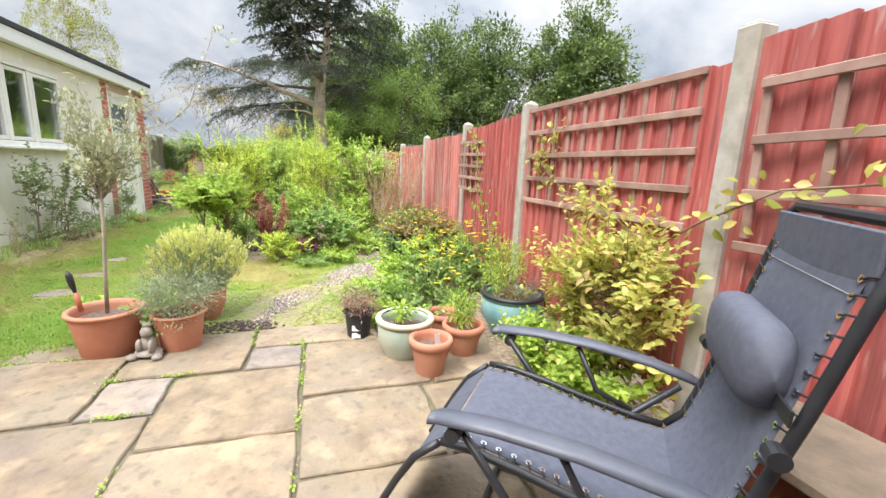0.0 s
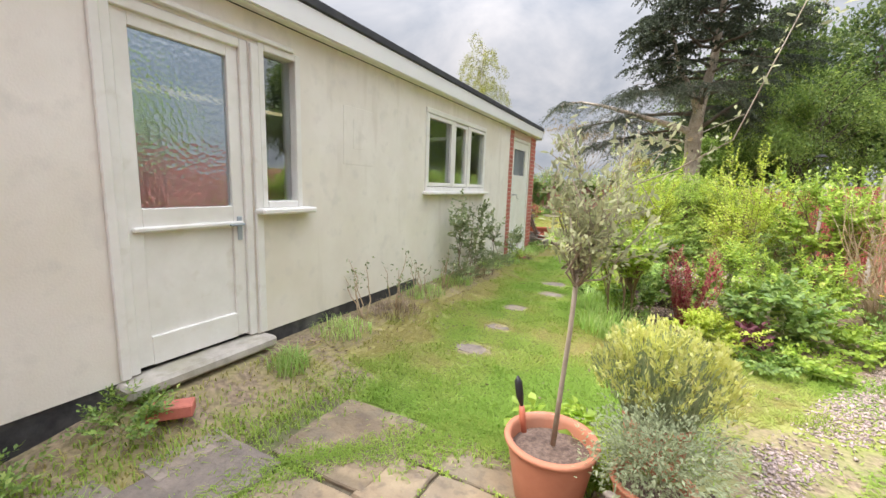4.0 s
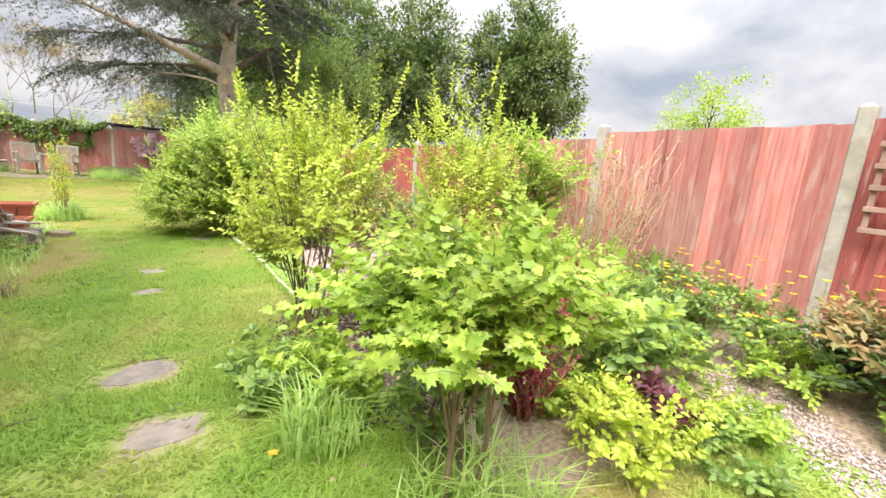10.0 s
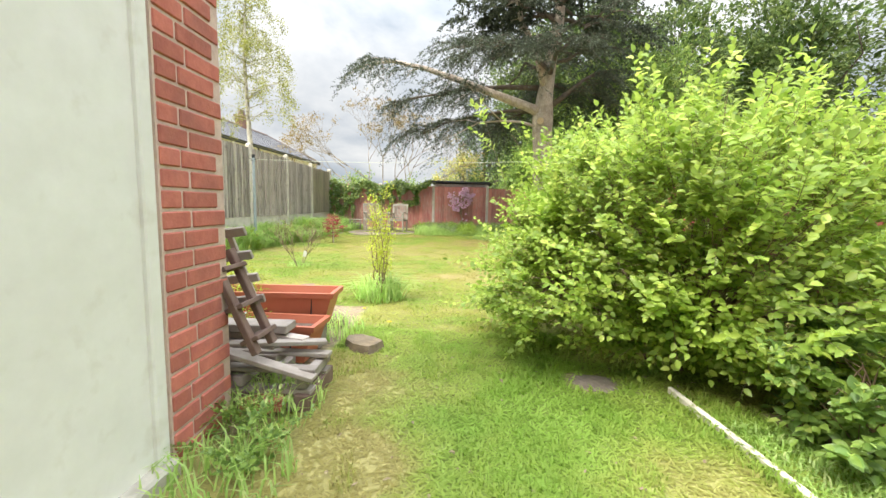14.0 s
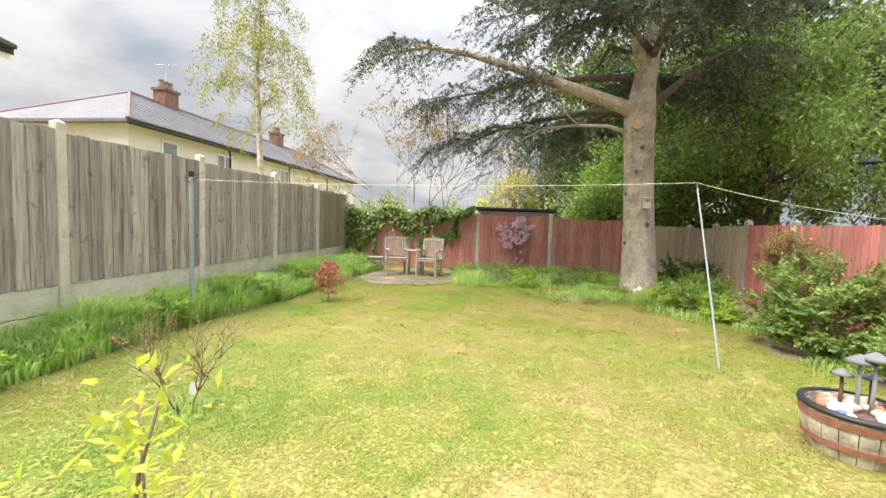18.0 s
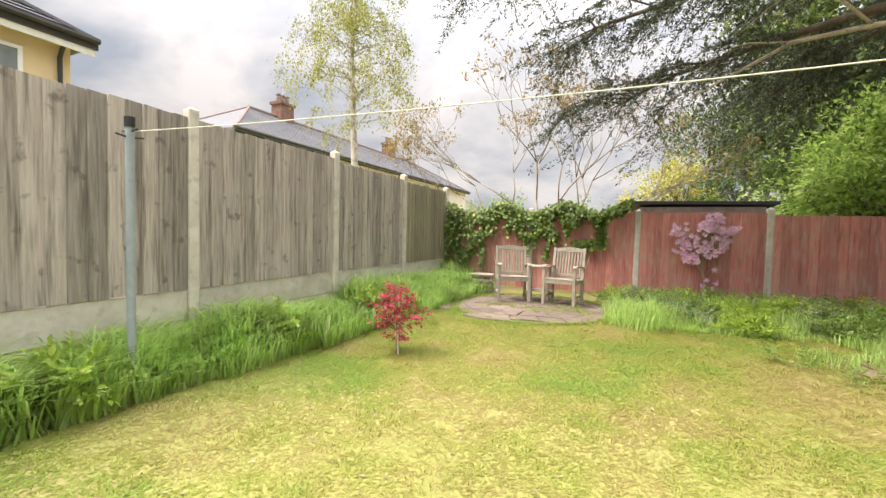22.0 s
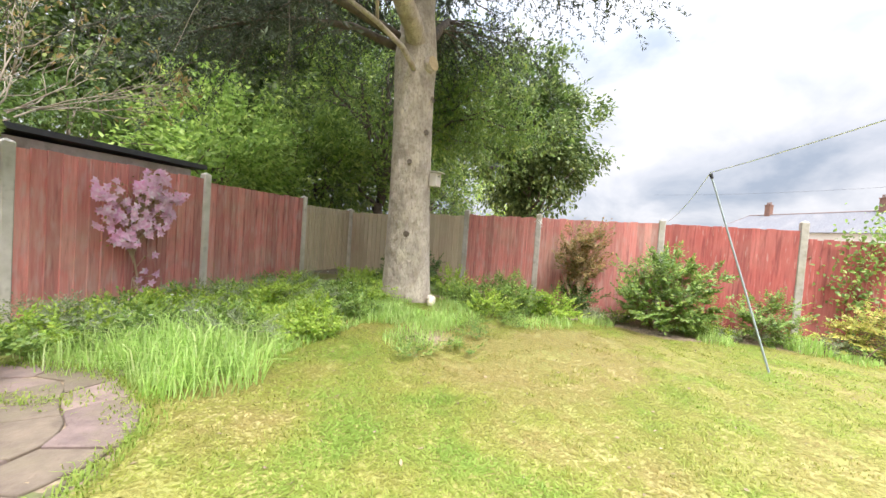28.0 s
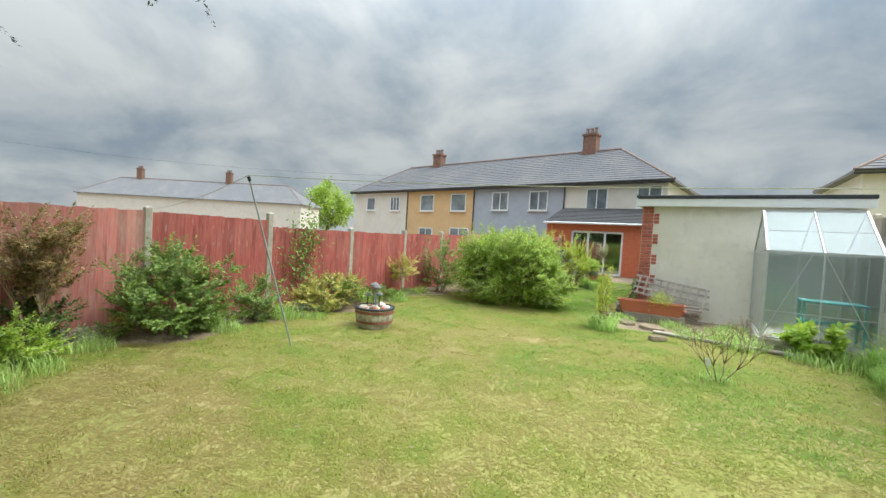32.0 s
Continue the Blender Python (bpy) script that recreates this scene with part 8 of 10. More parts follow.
part("foliage", leaf_mesh("foliage", P_, A_, rt.normal(0, 0.5, P_.shape) + [0, 0, 1], L, L * 0.36, 0.15), "lf_mid", oh)
part("bough", b, "bark_dark", oh, smooth=True)

fd = thing("bird_feeder", "black domed bird feeder hanging from the corner tree", "feeder", (5.3, 22.02, 2.84))
part("dome", Build().lathe([(0.0, 0.11), (0.06, 0.105), (0.12, 0.075), (0.185, 0.02), (0.20, 0.0), (0.18, 0.0), (0.10, 0.06), (0.0, 0.09)], n=20), "cable", fd, "black plastic dome")
part("tube", Build().tube([(0, 0, -0.20), (0, 0, 0.09)], 0.035, 10), "dusty_glass", fd, "clear seed tube")
part("hanger", Build().tube([(0, 0, 0.10), (-0.02, 0.03, 0.6), (-0.1, 0.12, 1.3)], 0.006, 5), "cable", fd, "thin wire")

# birch behind the silvered fence
bi = thing("birch_tree", "slender birch with hanging young leaves", "tree", (-10.3, 26.7, 0))
rb = np.random.default_rng(340)
b = Build()
b.tube([(0.2, 0, 0), (0.1, 0, 2.5), (0.0, 0, 4.5), (-0.1, 0, 7), (0.05, 0, 10)], [0.14, 0.115, 0.09, 0.06, 0.015], 9)
PP, DD = [], []
for k in range(76):
    z_ = rb.uniform(4.2, 9.8)
    a = rb.uniform(0, 6.283)
    ln = rb.uniform(0.9, 2.15) * (1.15 - (z_ - 4) / 9)
    q = Vector((0, 0, z_))
    e = q + Vector((math.cos(a) * ln, math.sin(a) * ln, rb.uniform(0.1, 0.7)))
    f = e + Vector((math.cos(a) * 0.25, math.sin(a) * 0.25, -rb.uniform(0.5, 1.2)))
    b.tube([q, (q + e) / 2 + Vector((0, 0, 0.06)), e, f], [0.018, 0.012, 0.007, 0.002], 4)
    for u, v, n in ((q, e, 66), (e, f, 130)):
        u, v = np.array(tuple(u)), np.array(tuple(v))
        t = rb.random(n)[:, None]
        PP.append(u + (v - u) * t + rb.normal(0, 0.10, (n, 3))); d = rb.normal(0, 0.5, (n, 3)); d[:, 2] -= 0.8; DD.append(d)
P_, A_ = np.concatenate(PP), np.concatenate(DD)
L = 0.07 * rb.uniform(0.6, 1.2, len(P_))
part("crown", leaf_mesh("crown", P_, A_, rb.normal(0, 0.7, P_.shape) + [0, 0, 1], L, L * 0.7), "lf_birch", bi)
part("trunk", b, "birch_bark", bi, smooth=True)

# stag's-horn shrub with bare forked stems behind the ivy
sg = thing("sumac_shrub", "bare forked shrub with bronze leaf tufts behind the ivy", "shrub", (-4.4, 25.9, 0))
rs = np.random.default_rng(350)
b = Build()
tips = []


def fork(p, d, ln, r, lev):
    q = p + d * ln
    mid = (p + q) / 2 + Vector([rs.normal(0, 0.05 * ln) for _ in range(3)])
    b.tube([p, mid, q], [r, r * 0.88, r * 0.76], 6)
    if lev == 0:
        tips.append(q)
        return
    for k in range(2 if rs.random() < 0.75 else 3):
        nd = (d + Vector((rs.normal(0, 0.42), rs.normal(0, 0.30), rs.normal(0.1, 0.22)))).normalized()
        fork(q, nd, ln * rs.uniform(0.66, 0.88), r * 0.68, lev - 1)


for k, (dx, dz) in enumerate([(-0.95, 0.75), (-0.45, 1.0), (0.0, 1.0), (0.35, 1.0), (0.75, 0.9), (-1.3, 0.6), (1.1, 0.7)]):
    fork(Vector((dx * 0.3, 0, 0.9)), Vector((dx, rs.normal(0, 0.15), dz)).normalized(), 1.12, 0.028, 6)
    b.tube([(dx * 0.2, 0, 0), (dx * 0.3, 0, 0.9)], [0.04, 0.032], 6)
part("stem", b, "olive_bark", sg, smooth=True)
tp = np.array([tuple(t) for t in tips])
sel = tp[(tp[:, 0] < 0.9) | (rs.random(len(tp)) < 0.35)]
P_ = np.repeat(sel, 5, 0) + rs.normal(0, 0.05, (len(sel) * 5, 3))
A_ = rs.normal(0, 1, P_.shape); A_[:, 2] += 0.2
L = 0.11 * rs.uniform(0.6, 1.2, len(P_))
part("foliage", leaf_mesh("foliage", P_, A_, rs.normal(0, 0.5, P_.shape) + [0, 0, 1], L, L * 0.34), "lf_brown", sg)

# ---------------------------------------------------------------- lawn blades


def lawn(name, n, box, h, seed, mat="grass", wd=0.006, bendy=0.7, fine=False):
    """Mown blades that lie over, one triangle each; sparser and shorter where the lawn is dry."""
    rng = np.random.default_rng(seed)
    x = rng.uniform(box[0], box[1], n); y = rng.uniform(box[2], box[3], n)
    dry = straw(x, y)
    k = (bed_mask(x, y) + rng.normal(0, 0.13, n) < 0.52) & (rng.random(n) < 1.05 - 0.55 * dry) & ~((y < 4.0) & (x > -1.6)) & ~((x < -2.25) & (y < 11.2)) & ~((x + 3.85) ** 2 + (y - 22.85) ** 2 < 1.45)
    k &= ~((np.abs(x - np.interp(y, [4.0, 4.7, 5.3, 6.0, 6.6], [0.55, 0.85, 1.30, 1.75, 1.95])) < 0.27) & (y < 6.6) & (rng.random(n) < 0.85))
    k &= off_stones(x, y, rng)
    x, y, dry = x[k], y[k], dry[k]
    n = len(x)
    if fine:
        me = blades_mesh(name, x, y, ground_z(x, y), h * (1.25 - 0.6 * dry), wd, rng, bendy)
    else:
        z = ground_z(x, y)
        a = rng.uniform(0, 6.283, n)
        hh = h * (1.3 - 0.7 * dry) * rng.uniform(0.4, 1.2, n)
        d, s_ = np.stack([np.cos(a), np.sin(a)], 1), np.stack([-np.sin(a), np.cos(a)], 1) * wd / 2
        o = np.stack([x, y], 1)
        v = np.empty((n, 3, 3))
        v[:, 0, :2], v[:, 1, :2] = o - s_, o + s_
        v[:, :2, 2] = (z + hh * 0.25)[:, None]
        v[:, 2, :2] = o + d * (h * bendy * rng.uniform(0.6, 1.2, n))[:, None]
        v[:, 2, 2] = z + hh
        me = arrays_mesh(name, v.reshape(-1, 3), np.arange(n * 3).reshape(-1, 3)[:, ::-1])
    at = me.attributes.new("dry", "FLOAT", "POINT")
    at.data.foreach_set("value", np.repeat(dry, len(me.vertices) // n).astype(np.float32))
    me.materials.append(M[mat])
    return tagged(new(name, me), "short mown lawn, green with straw-coloured patches", "grass", kind="stuff")


lawn("grass", 280000, (-2.3, 2.2, 3.9, 12.6), 0.017, 400, "grass", 0.012, 2.4)
lawn("grass", 225000, (-5.9, 2.4, 12.6, 19.0), 0.013, 401, "grass_rear", 0.013, 2.8)
lawn("grass", 200000, (-5.9, 2.6, 19.0, 22.8), 0.014, 402, "grass_rear", 0.013, 2.8)
def sward(label, n, box, h, seed, mat):
    """Longer upright blades in loose tufts among the mown grass."""
    rng = np.random.default_rng(seed)
    x, y = rng.uniform(box[0], box[1], n), rng.uniform(box[2], box[3], n)
    dry = straw(x, y)
    k = (bed_mask(x, y) < 0.4) & (value_noise(x, y, 0.16, seed) + 0.35 * value_noise(x, y, 0.5, seed + 1) - 0.4 * dry > 0.58) & ~((y < 4.0) & (x > -1.6)) & ~((x < -2.2) & (y < 11.2)) & ~((x + 3.85) ** 2 + (y - 22.85) ** 2 < 1.5)
    k &= off_stones(x, y, rng)
    x, y, dry = x[k], y[k], dry[k]
    me = blades_mesh("grass", x, y, ground_z(x, y), h * (0.6 + 0.8 * value_noise(x, y, 0.3, seed + 2)), 0.006, rng, 1.4)
    at = me.attributes.new("dry", "FLOAT", "POINT")
    at.data.foreach_set("value", np.repeat(dry * 0.7, 5).astype(np.float32))
    me.materials.append(M[mat])
    return tagged(new("grass", me), label, "grass", kind="stuff")


sward("loose tufts of longer grass in the front lawn", 120000, (-2.2, 1.9, 3.9, 12.6), 0.042, 440, "grass")
sward("loose tufts of longer grass in the rear lawn", 110000, (-5.6, 2.3, 12.6, 22.4), 0.030, 450, "grass_rear")
lawn("grass", 30000, (-2.7, 2.7, 22.2, 24.7), 0.10, 403, "grass_tall", 0.009, 1.3, True)
lawn("grass", 9000, (-0.1, 0.45, 8.4, 11.2), 0.07, 404, "grass_tall", 0.008, 1.2, True)
lawn("grass", 9000, (-2.3, -1.6, 1.7, 4.1), 0.05, 405, "grass", 0.008, 1.6, True)

def fringe(label, line, n, wid, h, seed, mat="grass"):
    """Grass that creeps over an edge, along a line in the plan."""
    rng = np.random.default_rng(seed)
    q = np.array(line)
    t = rng.random(n) * (len(q) - 1)
    i = np.minimum(t.astype(int), len(q) - 2)
    p = q[i] + (q[i + 1] - q[i]) * (t - i)[:, None] + rng.normal(0, wid, (n, 2)) * (0.4 + value_noise(t * 1.7, t * 0 + seed, 1.0, 8))[:, None]
    me = blades_mesh("grass", p[:, 0], p[:, 1], np.maximum(ground_z(p[:, 0], p[:, 1]), -0.012), h, 0.007, rng, 1.5)
    at = me.attributes.new("dry", "FLOAT", "POINT")
    at.data.foreach_set("value", np.repeat(rng.uniform(0.0, 0.35, n), 5).astype(np.float32))
    me.materials.append(M[mat])
    return tagged(new("grass", me), label, "grass", kind="stuff")


fringe("lawn grass creeping over the patio edge", [(-1.75, 2.35), (-1.5, 2.9), (-1.35, 3.4), (-0.95, 3.75), (-0.75, 4.0), (-0.3, 4.02), (-0.1, 4.05)], 7500, 0.09, 0.045, 430)
fringe("grass growing along the earth by the door", [(-2.15, 2.3), (-2.0, 2.9), (-1.75, 3.6), (-1.6, 4.2)], 1800, 0.12, 0.05, 431)
fringe("rough grass at the edge of the crazy paving", [(-3.85 + 1.27 * math.cos(k * 0.42), 22.85 + 1.27 * math.sin(k * 0.42)) for k in range(16)], 5200, 0.07, 0.055, 432, "grass_rear")
fringe("tufts of grass between the crazy paving stones", [(-4.7, 22.5), (-4.1, 22.9), (-3.7, 22.4), (-3.3, 23.0), (-2.9, 22.5), (-3.3, 23.4), (-4.3, 23.5)], 1500, 0.08, 0.05, 433, "grass_rear")
fringe("grass clippings over the lawn edging", [(-0.06, 8.3), (-0.1, 9.4), (-0.1, 10.4), (-0.14, 11.5)], 2600, 0.06, 0.06, 434)

# ---------------------------------------------------------------- pots and patio things


def pot(label, x, y, h, r_top, r_foot, mat, rim=0.03, soil="compost", belly=0.0, name="flower_pot", z=None, tilt=0):
    th = thing(name, label, "pot", (x, y, gz(x, y) if z is None else z))
    rm = r_top + 0.012
    prof = [(0, 0), (r_foot * 0.96, 0), (r_foot, 0.01), (r_foot + (r_top - r_foot) * 0.5 + belly, h * 0.5), (r_top + belly * 0.3, h - rim - 0.012), (r_top, h - rim - 0.004), (rm, h - rim), (rm + 0.004, h - rim * 0.5), (rm, h),
            (r_top - 0.012, h), (r_top - 0.016, h - 0.03), (r_top - 0.022, h - 0.07)]
    part("body", Build().lathe(prof, n=36), mat, th, smooth=True)
    part("soil", Build().lathe([(r_top - 0.021, h - 0.065), (r_top * 0.6, h - 0.05), (r_top * 0.25, h - 0.055), (0.0, h - 0.05)], n=24), soil, th, smooth=True)
    return th


pot("large terracotta pot holding an olive tree", -0.24, 3.78, 0.33, 0.19, 0.14, "terracotta", 0.02)
pot("tall terracotta pot overflowing with thyme", 0.16, 3.76, 0.29, 0.145, 0.11, "terracotta", 0.012)
pot("small terracotta pot behind the others", 0.18, 4.28, 0.24, 0.15, 0.11, "terracotta", 0.03, belly=0.02)
p4 = pot("black plastic nursery pot with white labels", 1.31, 3.72, 0.235, 0.10, 0.075, "black_plastic", 0.01)
for z_ in (0.12, 0.065):
    part("label", Build().box((-0.025, -0.096 if z_ > 0.1 else -0.089, z_), (0.06, 0.003, 0.04), pose(0, 0, 0, -6)), "paper", p4, "white printed label")
p5 = pot("sage-glazed round pot with a biscuit rim", 1.58, 3.37, 0.29, 0.17, 0.115, "green_glaze", 0.025, belly=0.035)
part("rim", Build().lathe([(0.160, 0.272), (0.192, 0.275), (0.196, 0.287), (0.190, 0.302), (0.16, 0.302)], n=36), "cream_glaze", p5, "unglazed biscuit rim", smooth=True)
p6 = pot("terracotta pot with a white plant label", 1.68, 3.08, 0.27, 0.12, 0.08, "terracotta", 0.045)
part("plant_label", Build().box((0.07, -0.02, 0.25), (0.03, 0.003, 0.14), pose(0, 0, 0, 10, -10)), "paper", p6, "white plastic plant label")
pot("terracotta pot with young green shoots", 1.97, 3.30, 0.25, 0.13, 0.085, "terracotta", 0.045)
pot("small terracotta pot with dry stems", 1.93, 3.62, 0.22, 0.12, 0.09, "terracotta", 0.04)
p9 = pot("big teal-glazed pot with a dark rim", 2.44, 3.52, 0.32, 0.22, 0.145, "teal_glaze", 0.03, belly=0.05)
part("rim", Build().lathe([(0.205, 0.305), (0.241, 0.308), (0.247, 0.322), (0.237, 0.336), (0.210, 0.332)], n=36), "black_plastic", p9, "dark glazed rim", smooth=True)


def potted(label, x, y, z, mat, seed, h, r, n, size, aspect, name="plant", fine=False):
    rng = np.random.default_rng(seed)
    th = thing(name, label, "plant", (x, y, z))
    _, cc = foliage("foliage", rng, (0, 0, h * 0.5), (r, r, h * 0.5), n, 40, r * 0.25, size, aspect, mat, th, 0.3, -0.1, fine=fine)
    b = Build()
    for q in cc[:12]:
        b.tube(bend((q[0] * 0.2, q[1] * 0.2, -0.01), q, rng, 3, 0), [0.004, 0.003, 0.003, 0.002], 4)
    part("stem", b, "stem_green", th)
    return th


potted("silvery thyme spilling over a terracotta pot", 0.17, 3.75, 0.25, "lf_grey", 500, 0.22, 0.22, 4200, 0.024, 0.35, "thyme")
potted("dry heather in a black pot", 1.31, 3.72, 0.185, "lf_heather", 501, 0.16, 0.13, 1300, 0.03, 0.25, "heather")
potted("small green seedlings in the sage pot", 1.56, 3.38, 0.25, "lf_bright", 502, 0.10, 0.07, 160, 0.04, 0.5)
potted("young green shoots in a terracotta pot", 1.96, 3.30, 0.2, "lf_bright", 503, 0.24, 0.08, 420, 0.04, 0.3)
potted("dry brown stems in the teal pot", 2.50, 3.47, 0.26, "lf_heather", 504, 0.14, 0.16, 700, 0.05, 0.12)
potted("feathery green plant in the teal pot", 2.38, 3.58, 0.26, "lf_bright", 505, 0.42, 0.13, 900, 0.05, 0.16)
spires("wispy green stems beside the teal pot", 2.5, 3.8, "lf_bright", 506, 0.75, 0.2, 10, 40, 0.04, 0.4, "stem_green", 0.3)
# lavender: grey foliage below, yellow tips above
lv = thing("lavender", "grey-green lavender bush covered in pale yellow tips", "plant", (0.18, 4.28, 0.2))
rl = np.random.default_rng(510)
n = 6800
a, d = rl.uniform(0, 6.283, n), np.sqrt(rl.random(n))
top = 0.47 * (1 - 0.45 * d ** 2)
t = rl.random(n)
P_ = np.stack([d * np.cos(a) * 0.34 * (0.35 + 0.65 * t), d * np.sin(a) * 0.34 * (0.35 + 0.65 * t), top * t], 1)
A_ = np.stack([np.cos(a) * d * 0.5, np.sin(a) * d * 0.5, np.ones(n)], 1) + rl.normal(0, 0.15, (n, 3))
L = 0.05 * rl.uniform(0.6, 1.2, n)
part("foliage", leaf_mesh("foliage", P_, A_, rl.normal(0, 1, (n, 3)), L, L * 0.14, 0.1), "lf_grey", lv)
heads = 230
ha, hd = rl.uniform(0, 6.283, heads), np.sqrt(rl.random(heads))
hh = 0.44 * (1 - 0.45 * hd ** 2) + rl.uniform(-0.06, 0.07, heads)
hp = np.stack([hd * np.cos(ha) * 0.33, hd * np.sin(ha) * 0.33, hh], 1)
hx = np.stack([np.cos(ha) * hd * 0.4, np.sin(ha) * hd * 0.4, np.ones(heads)], 1) + rl.normal(0, 0.12, (heads, 3))
n = heads * 22
ix = np.repeat(np.arange(heads), 22)
P_ = hp[ix] + unit(hx)[ix] * rl.uniform(-0.05, 0.045, n)[:, None] + rl.normal(0, 0.007, (n, 3))
A_ = hx[ix] * 0.8 + rl.normal(0, 0.4, (n, 3))
L = 0.034 * rl.uniform(0.6, 1.25, n)
part("flower_tip", leaf_mesh("flower_tip", P_, A_, rl.normal(0, 1, (n, 3)), L, L * 0.36, 0.1), "lf_lav", lv, "pale yellow tips", kind="stuff")

# olive
ol = thing("olive_tree", "young standard olive with a thin grey trunk", "tree", (-0.23, 3.77, 0.27))
ro = np.random.default_rng(520)
b = Build()
b.tube([(0, 0, -0.02), (0.015, 0.0, 0.25), (0.03, 0.01, 0.5), (0.04, 0.01, 0.78)], [0.012, 0.0105, 0.010, 0.0105], 9)
PP, DD, tw = [], [], Build()
for k in range(36):
    a = ro.uniform(0, 6.283)
    rr_ = ro.uniform(0.09, 0.23) * (1.0 + 0.18 * math.cos(a))
    e = Vector((0.07 + math.cos(a) * rr_, 0.01 + math.sin(a) * rr_, ro.uniform(0.90, 1.38) - 0.25 * rr_))
    if k < 3:
        e = Vector((0.1 + 0.45 * k / 2 + 0.2, -0.1 + 0.15 * k, 1.0 + 0.35 * k))
    q = Vector((0.039, 0.01, ro.uniform(0.68, 0.80)))
    pts = bend(q, e, ro, 5, 0.02, 0.09)
    b.tube(pts, [0.0048, 0.004, 0.0032, 0.0026, 0.002, 0.0012], 5)
    ps = np.array([tuple(p) for p in pts])
    m_ = 62
    t = (0.3 + 0.7 * ro.random(m_)) * 5
    i = np.minimum(t.astype(int), 4)
    PP.append(ps[i] + (ps[i + 1] - ps[i]) * (t - i)[:, None] + ro.normal(0, 0.02, (m_, 3)))
    d = np.tile(ps[-1] - ps[0], (m_, 1)); d = unit(d) * 0.7 + ro.normal(0, 0.6, (m_, 3)); DD.append(d)
P_, A_ = np.concatenate(PP), np.concatenate(DD)
L = 0.035 * ro.uniform(0.6, 1.25, len(P_))
part("foliage", leaf_mesh("foliage", P_, A_, ro.normal(0, 0.7, P_.shape) + [0, 0, 1], L, L * 0.36, 0.12, fine=True), "lf_olive", ol)
part("trunk", b, "olive_bark", ol, smooth=True)
bush("soft green leaves at the foot of the olive pot", -0.25, 4.04, 0.26, 0.22, "lf_bright", 521, 22, 4, 5, 0.07, 0.8, 0.03, twig=0.09, stem_mat="stem_green", sr=0.004, category="plant", name="border_plant")
tr_ = thing("trowel", "garden trowel with an orange handle stuck in a pot", "trowel", (-0.36, 3.77, 0.27))
part("handle", Build().tube([(0, 0, 0), (-0.01, 0, 0.06), (-0.018, 0, 0.12)], [0.013, 0.016, 0.012], 10), "terra_plastic", tr_, "orange-red wooden handle", smooth=True)
part("blade", Build().tube([(-0.018, 0, 0.12), (-0.03, 0, 0.17), (-0.04, 0, 0.23), (-0.045, 0, 0.255)], [0.008, 0.018, 0.018, 0.004], 8), "black_plastic", tr_, "dark steel blade", smooth=True)
# seated ornament: one plain shape
og = random.Random(5)
b = Build()
for c_, s_ in (((0, 0, 0.03), (0.085, 0.055, 0.03)), ((0, 0.01, 0.09), (0.045, 0.04, 0.06)), ((0, -0.005, 0.165), (0.034, 0.034, 0.034)), ((-0.035, -0.02, 0.08), (0.018, 0.03, 0.045)), ((0.035, -0.02, 0.08), (0.018, 0.03, 0.045)),
               ((-0.07, -0.045, 0.02), (0.03, 0.035, 0.018)), ((0.07, -0.045, 0.02), (0.03, 0.035, 0.018)), ((0, 0.02, 0.205), (0.03, 0.02, 0.012))):
    b.blob(c_, s_, og, 9, 0.12)
solid("garden_ornament", b, "stone_ornament", "small mossy seated stone ornament between the pots", "ornament", "", True, pose(0.02, 3.62, 0.0, 0, 0, -10))
solid("brick", Build().box((0, 0, 0.033), (0.215, 0.10, 0.065), bev=0.006), "brick", "loose red brick on the ground by the door", "brick", "", m=pose(-2.08, 3.2, 0.11, 0, 0, 50))
solid("brick", Build().box((0, 0, 0.033), (0.18, 0.10, 0.065), bev=0.006), "brick", "broken red brick by the boarded door", "brick", "", m=pose(-2.1, 9.5, 0.03, 0, 12, 70))
solid("brick", Build().box((0, 0, 0.033), (0.20, 0.10, 0.065), bev=0.006), "brick", "red brick at the garage corner", "brick", "", m=pose(-2.27, 11.2, 0.02, 0, 0, 30))

# recliner ---------------------------------------------------------------
lo = thing("recliner_chair", "charcoal mesh zero-gravity recliner with a head cushion", "chair", (1.845, 1.765, 0.0), 51.0)


def strip(b, prof, u0, u1, sag=0.012, th_=0.004, nu=6):
    """A slung cloth between two rails, along a profile of (v, z)."""
    k = len(b.v)
    n_ = len(prof)
    for s in (0, 1):
        for v_, z_ in prof:
            for i in range(nu + 1):
                t = i / nu
                b.v.append((u0 + (u1 - u0) * t, v_, z_ - sag * 4 * t * (1 - t) - s * th_))
    w_ = nu + 1
    for s in (0, 1):
        for j in range(n_ - 1):
            for i in range(nu):
                q = k + s * n_ * w_ + j * w_ + i
                f = (q, q + 1, q + w_ + 1, q + w_)
                b.f.append(f if s == 0 else f[::-1])
    for j in range(n_ - 1):
        for i in (0, nu):
            q = k + j * w_ + i
            b.f.append((q, q + w_, q + w_ + n_ * w_, q + n_ * w_))


seat_p = [(0.42, 0.475), (0.33, 0.475), (0.2, 0.455), (0.05, 0.425), (-0.1, 0.40), (-0.2, 0.393)]
back_p = [(-0.2, 0.393), (-0.25, 0.45), (-0.29, 0.58), (-0.34, 0.78), (-0.39, 1.0), (-0.425, 1.145)]
foot_p = [(0.43, 0.465), (0.50, 0.40), (0.56, 0.30), (0.62, 0.18), (0.66, 0.10)]
b = Build(); strip(b, seat_p, -0.225, 0.225); part("seat", b, "fabric", lo, smooth=True)
b = Build(); strip(b, back_p, -0.225, 0.225); bk = part("backrest", b, "fabric", lo, smooth=True)
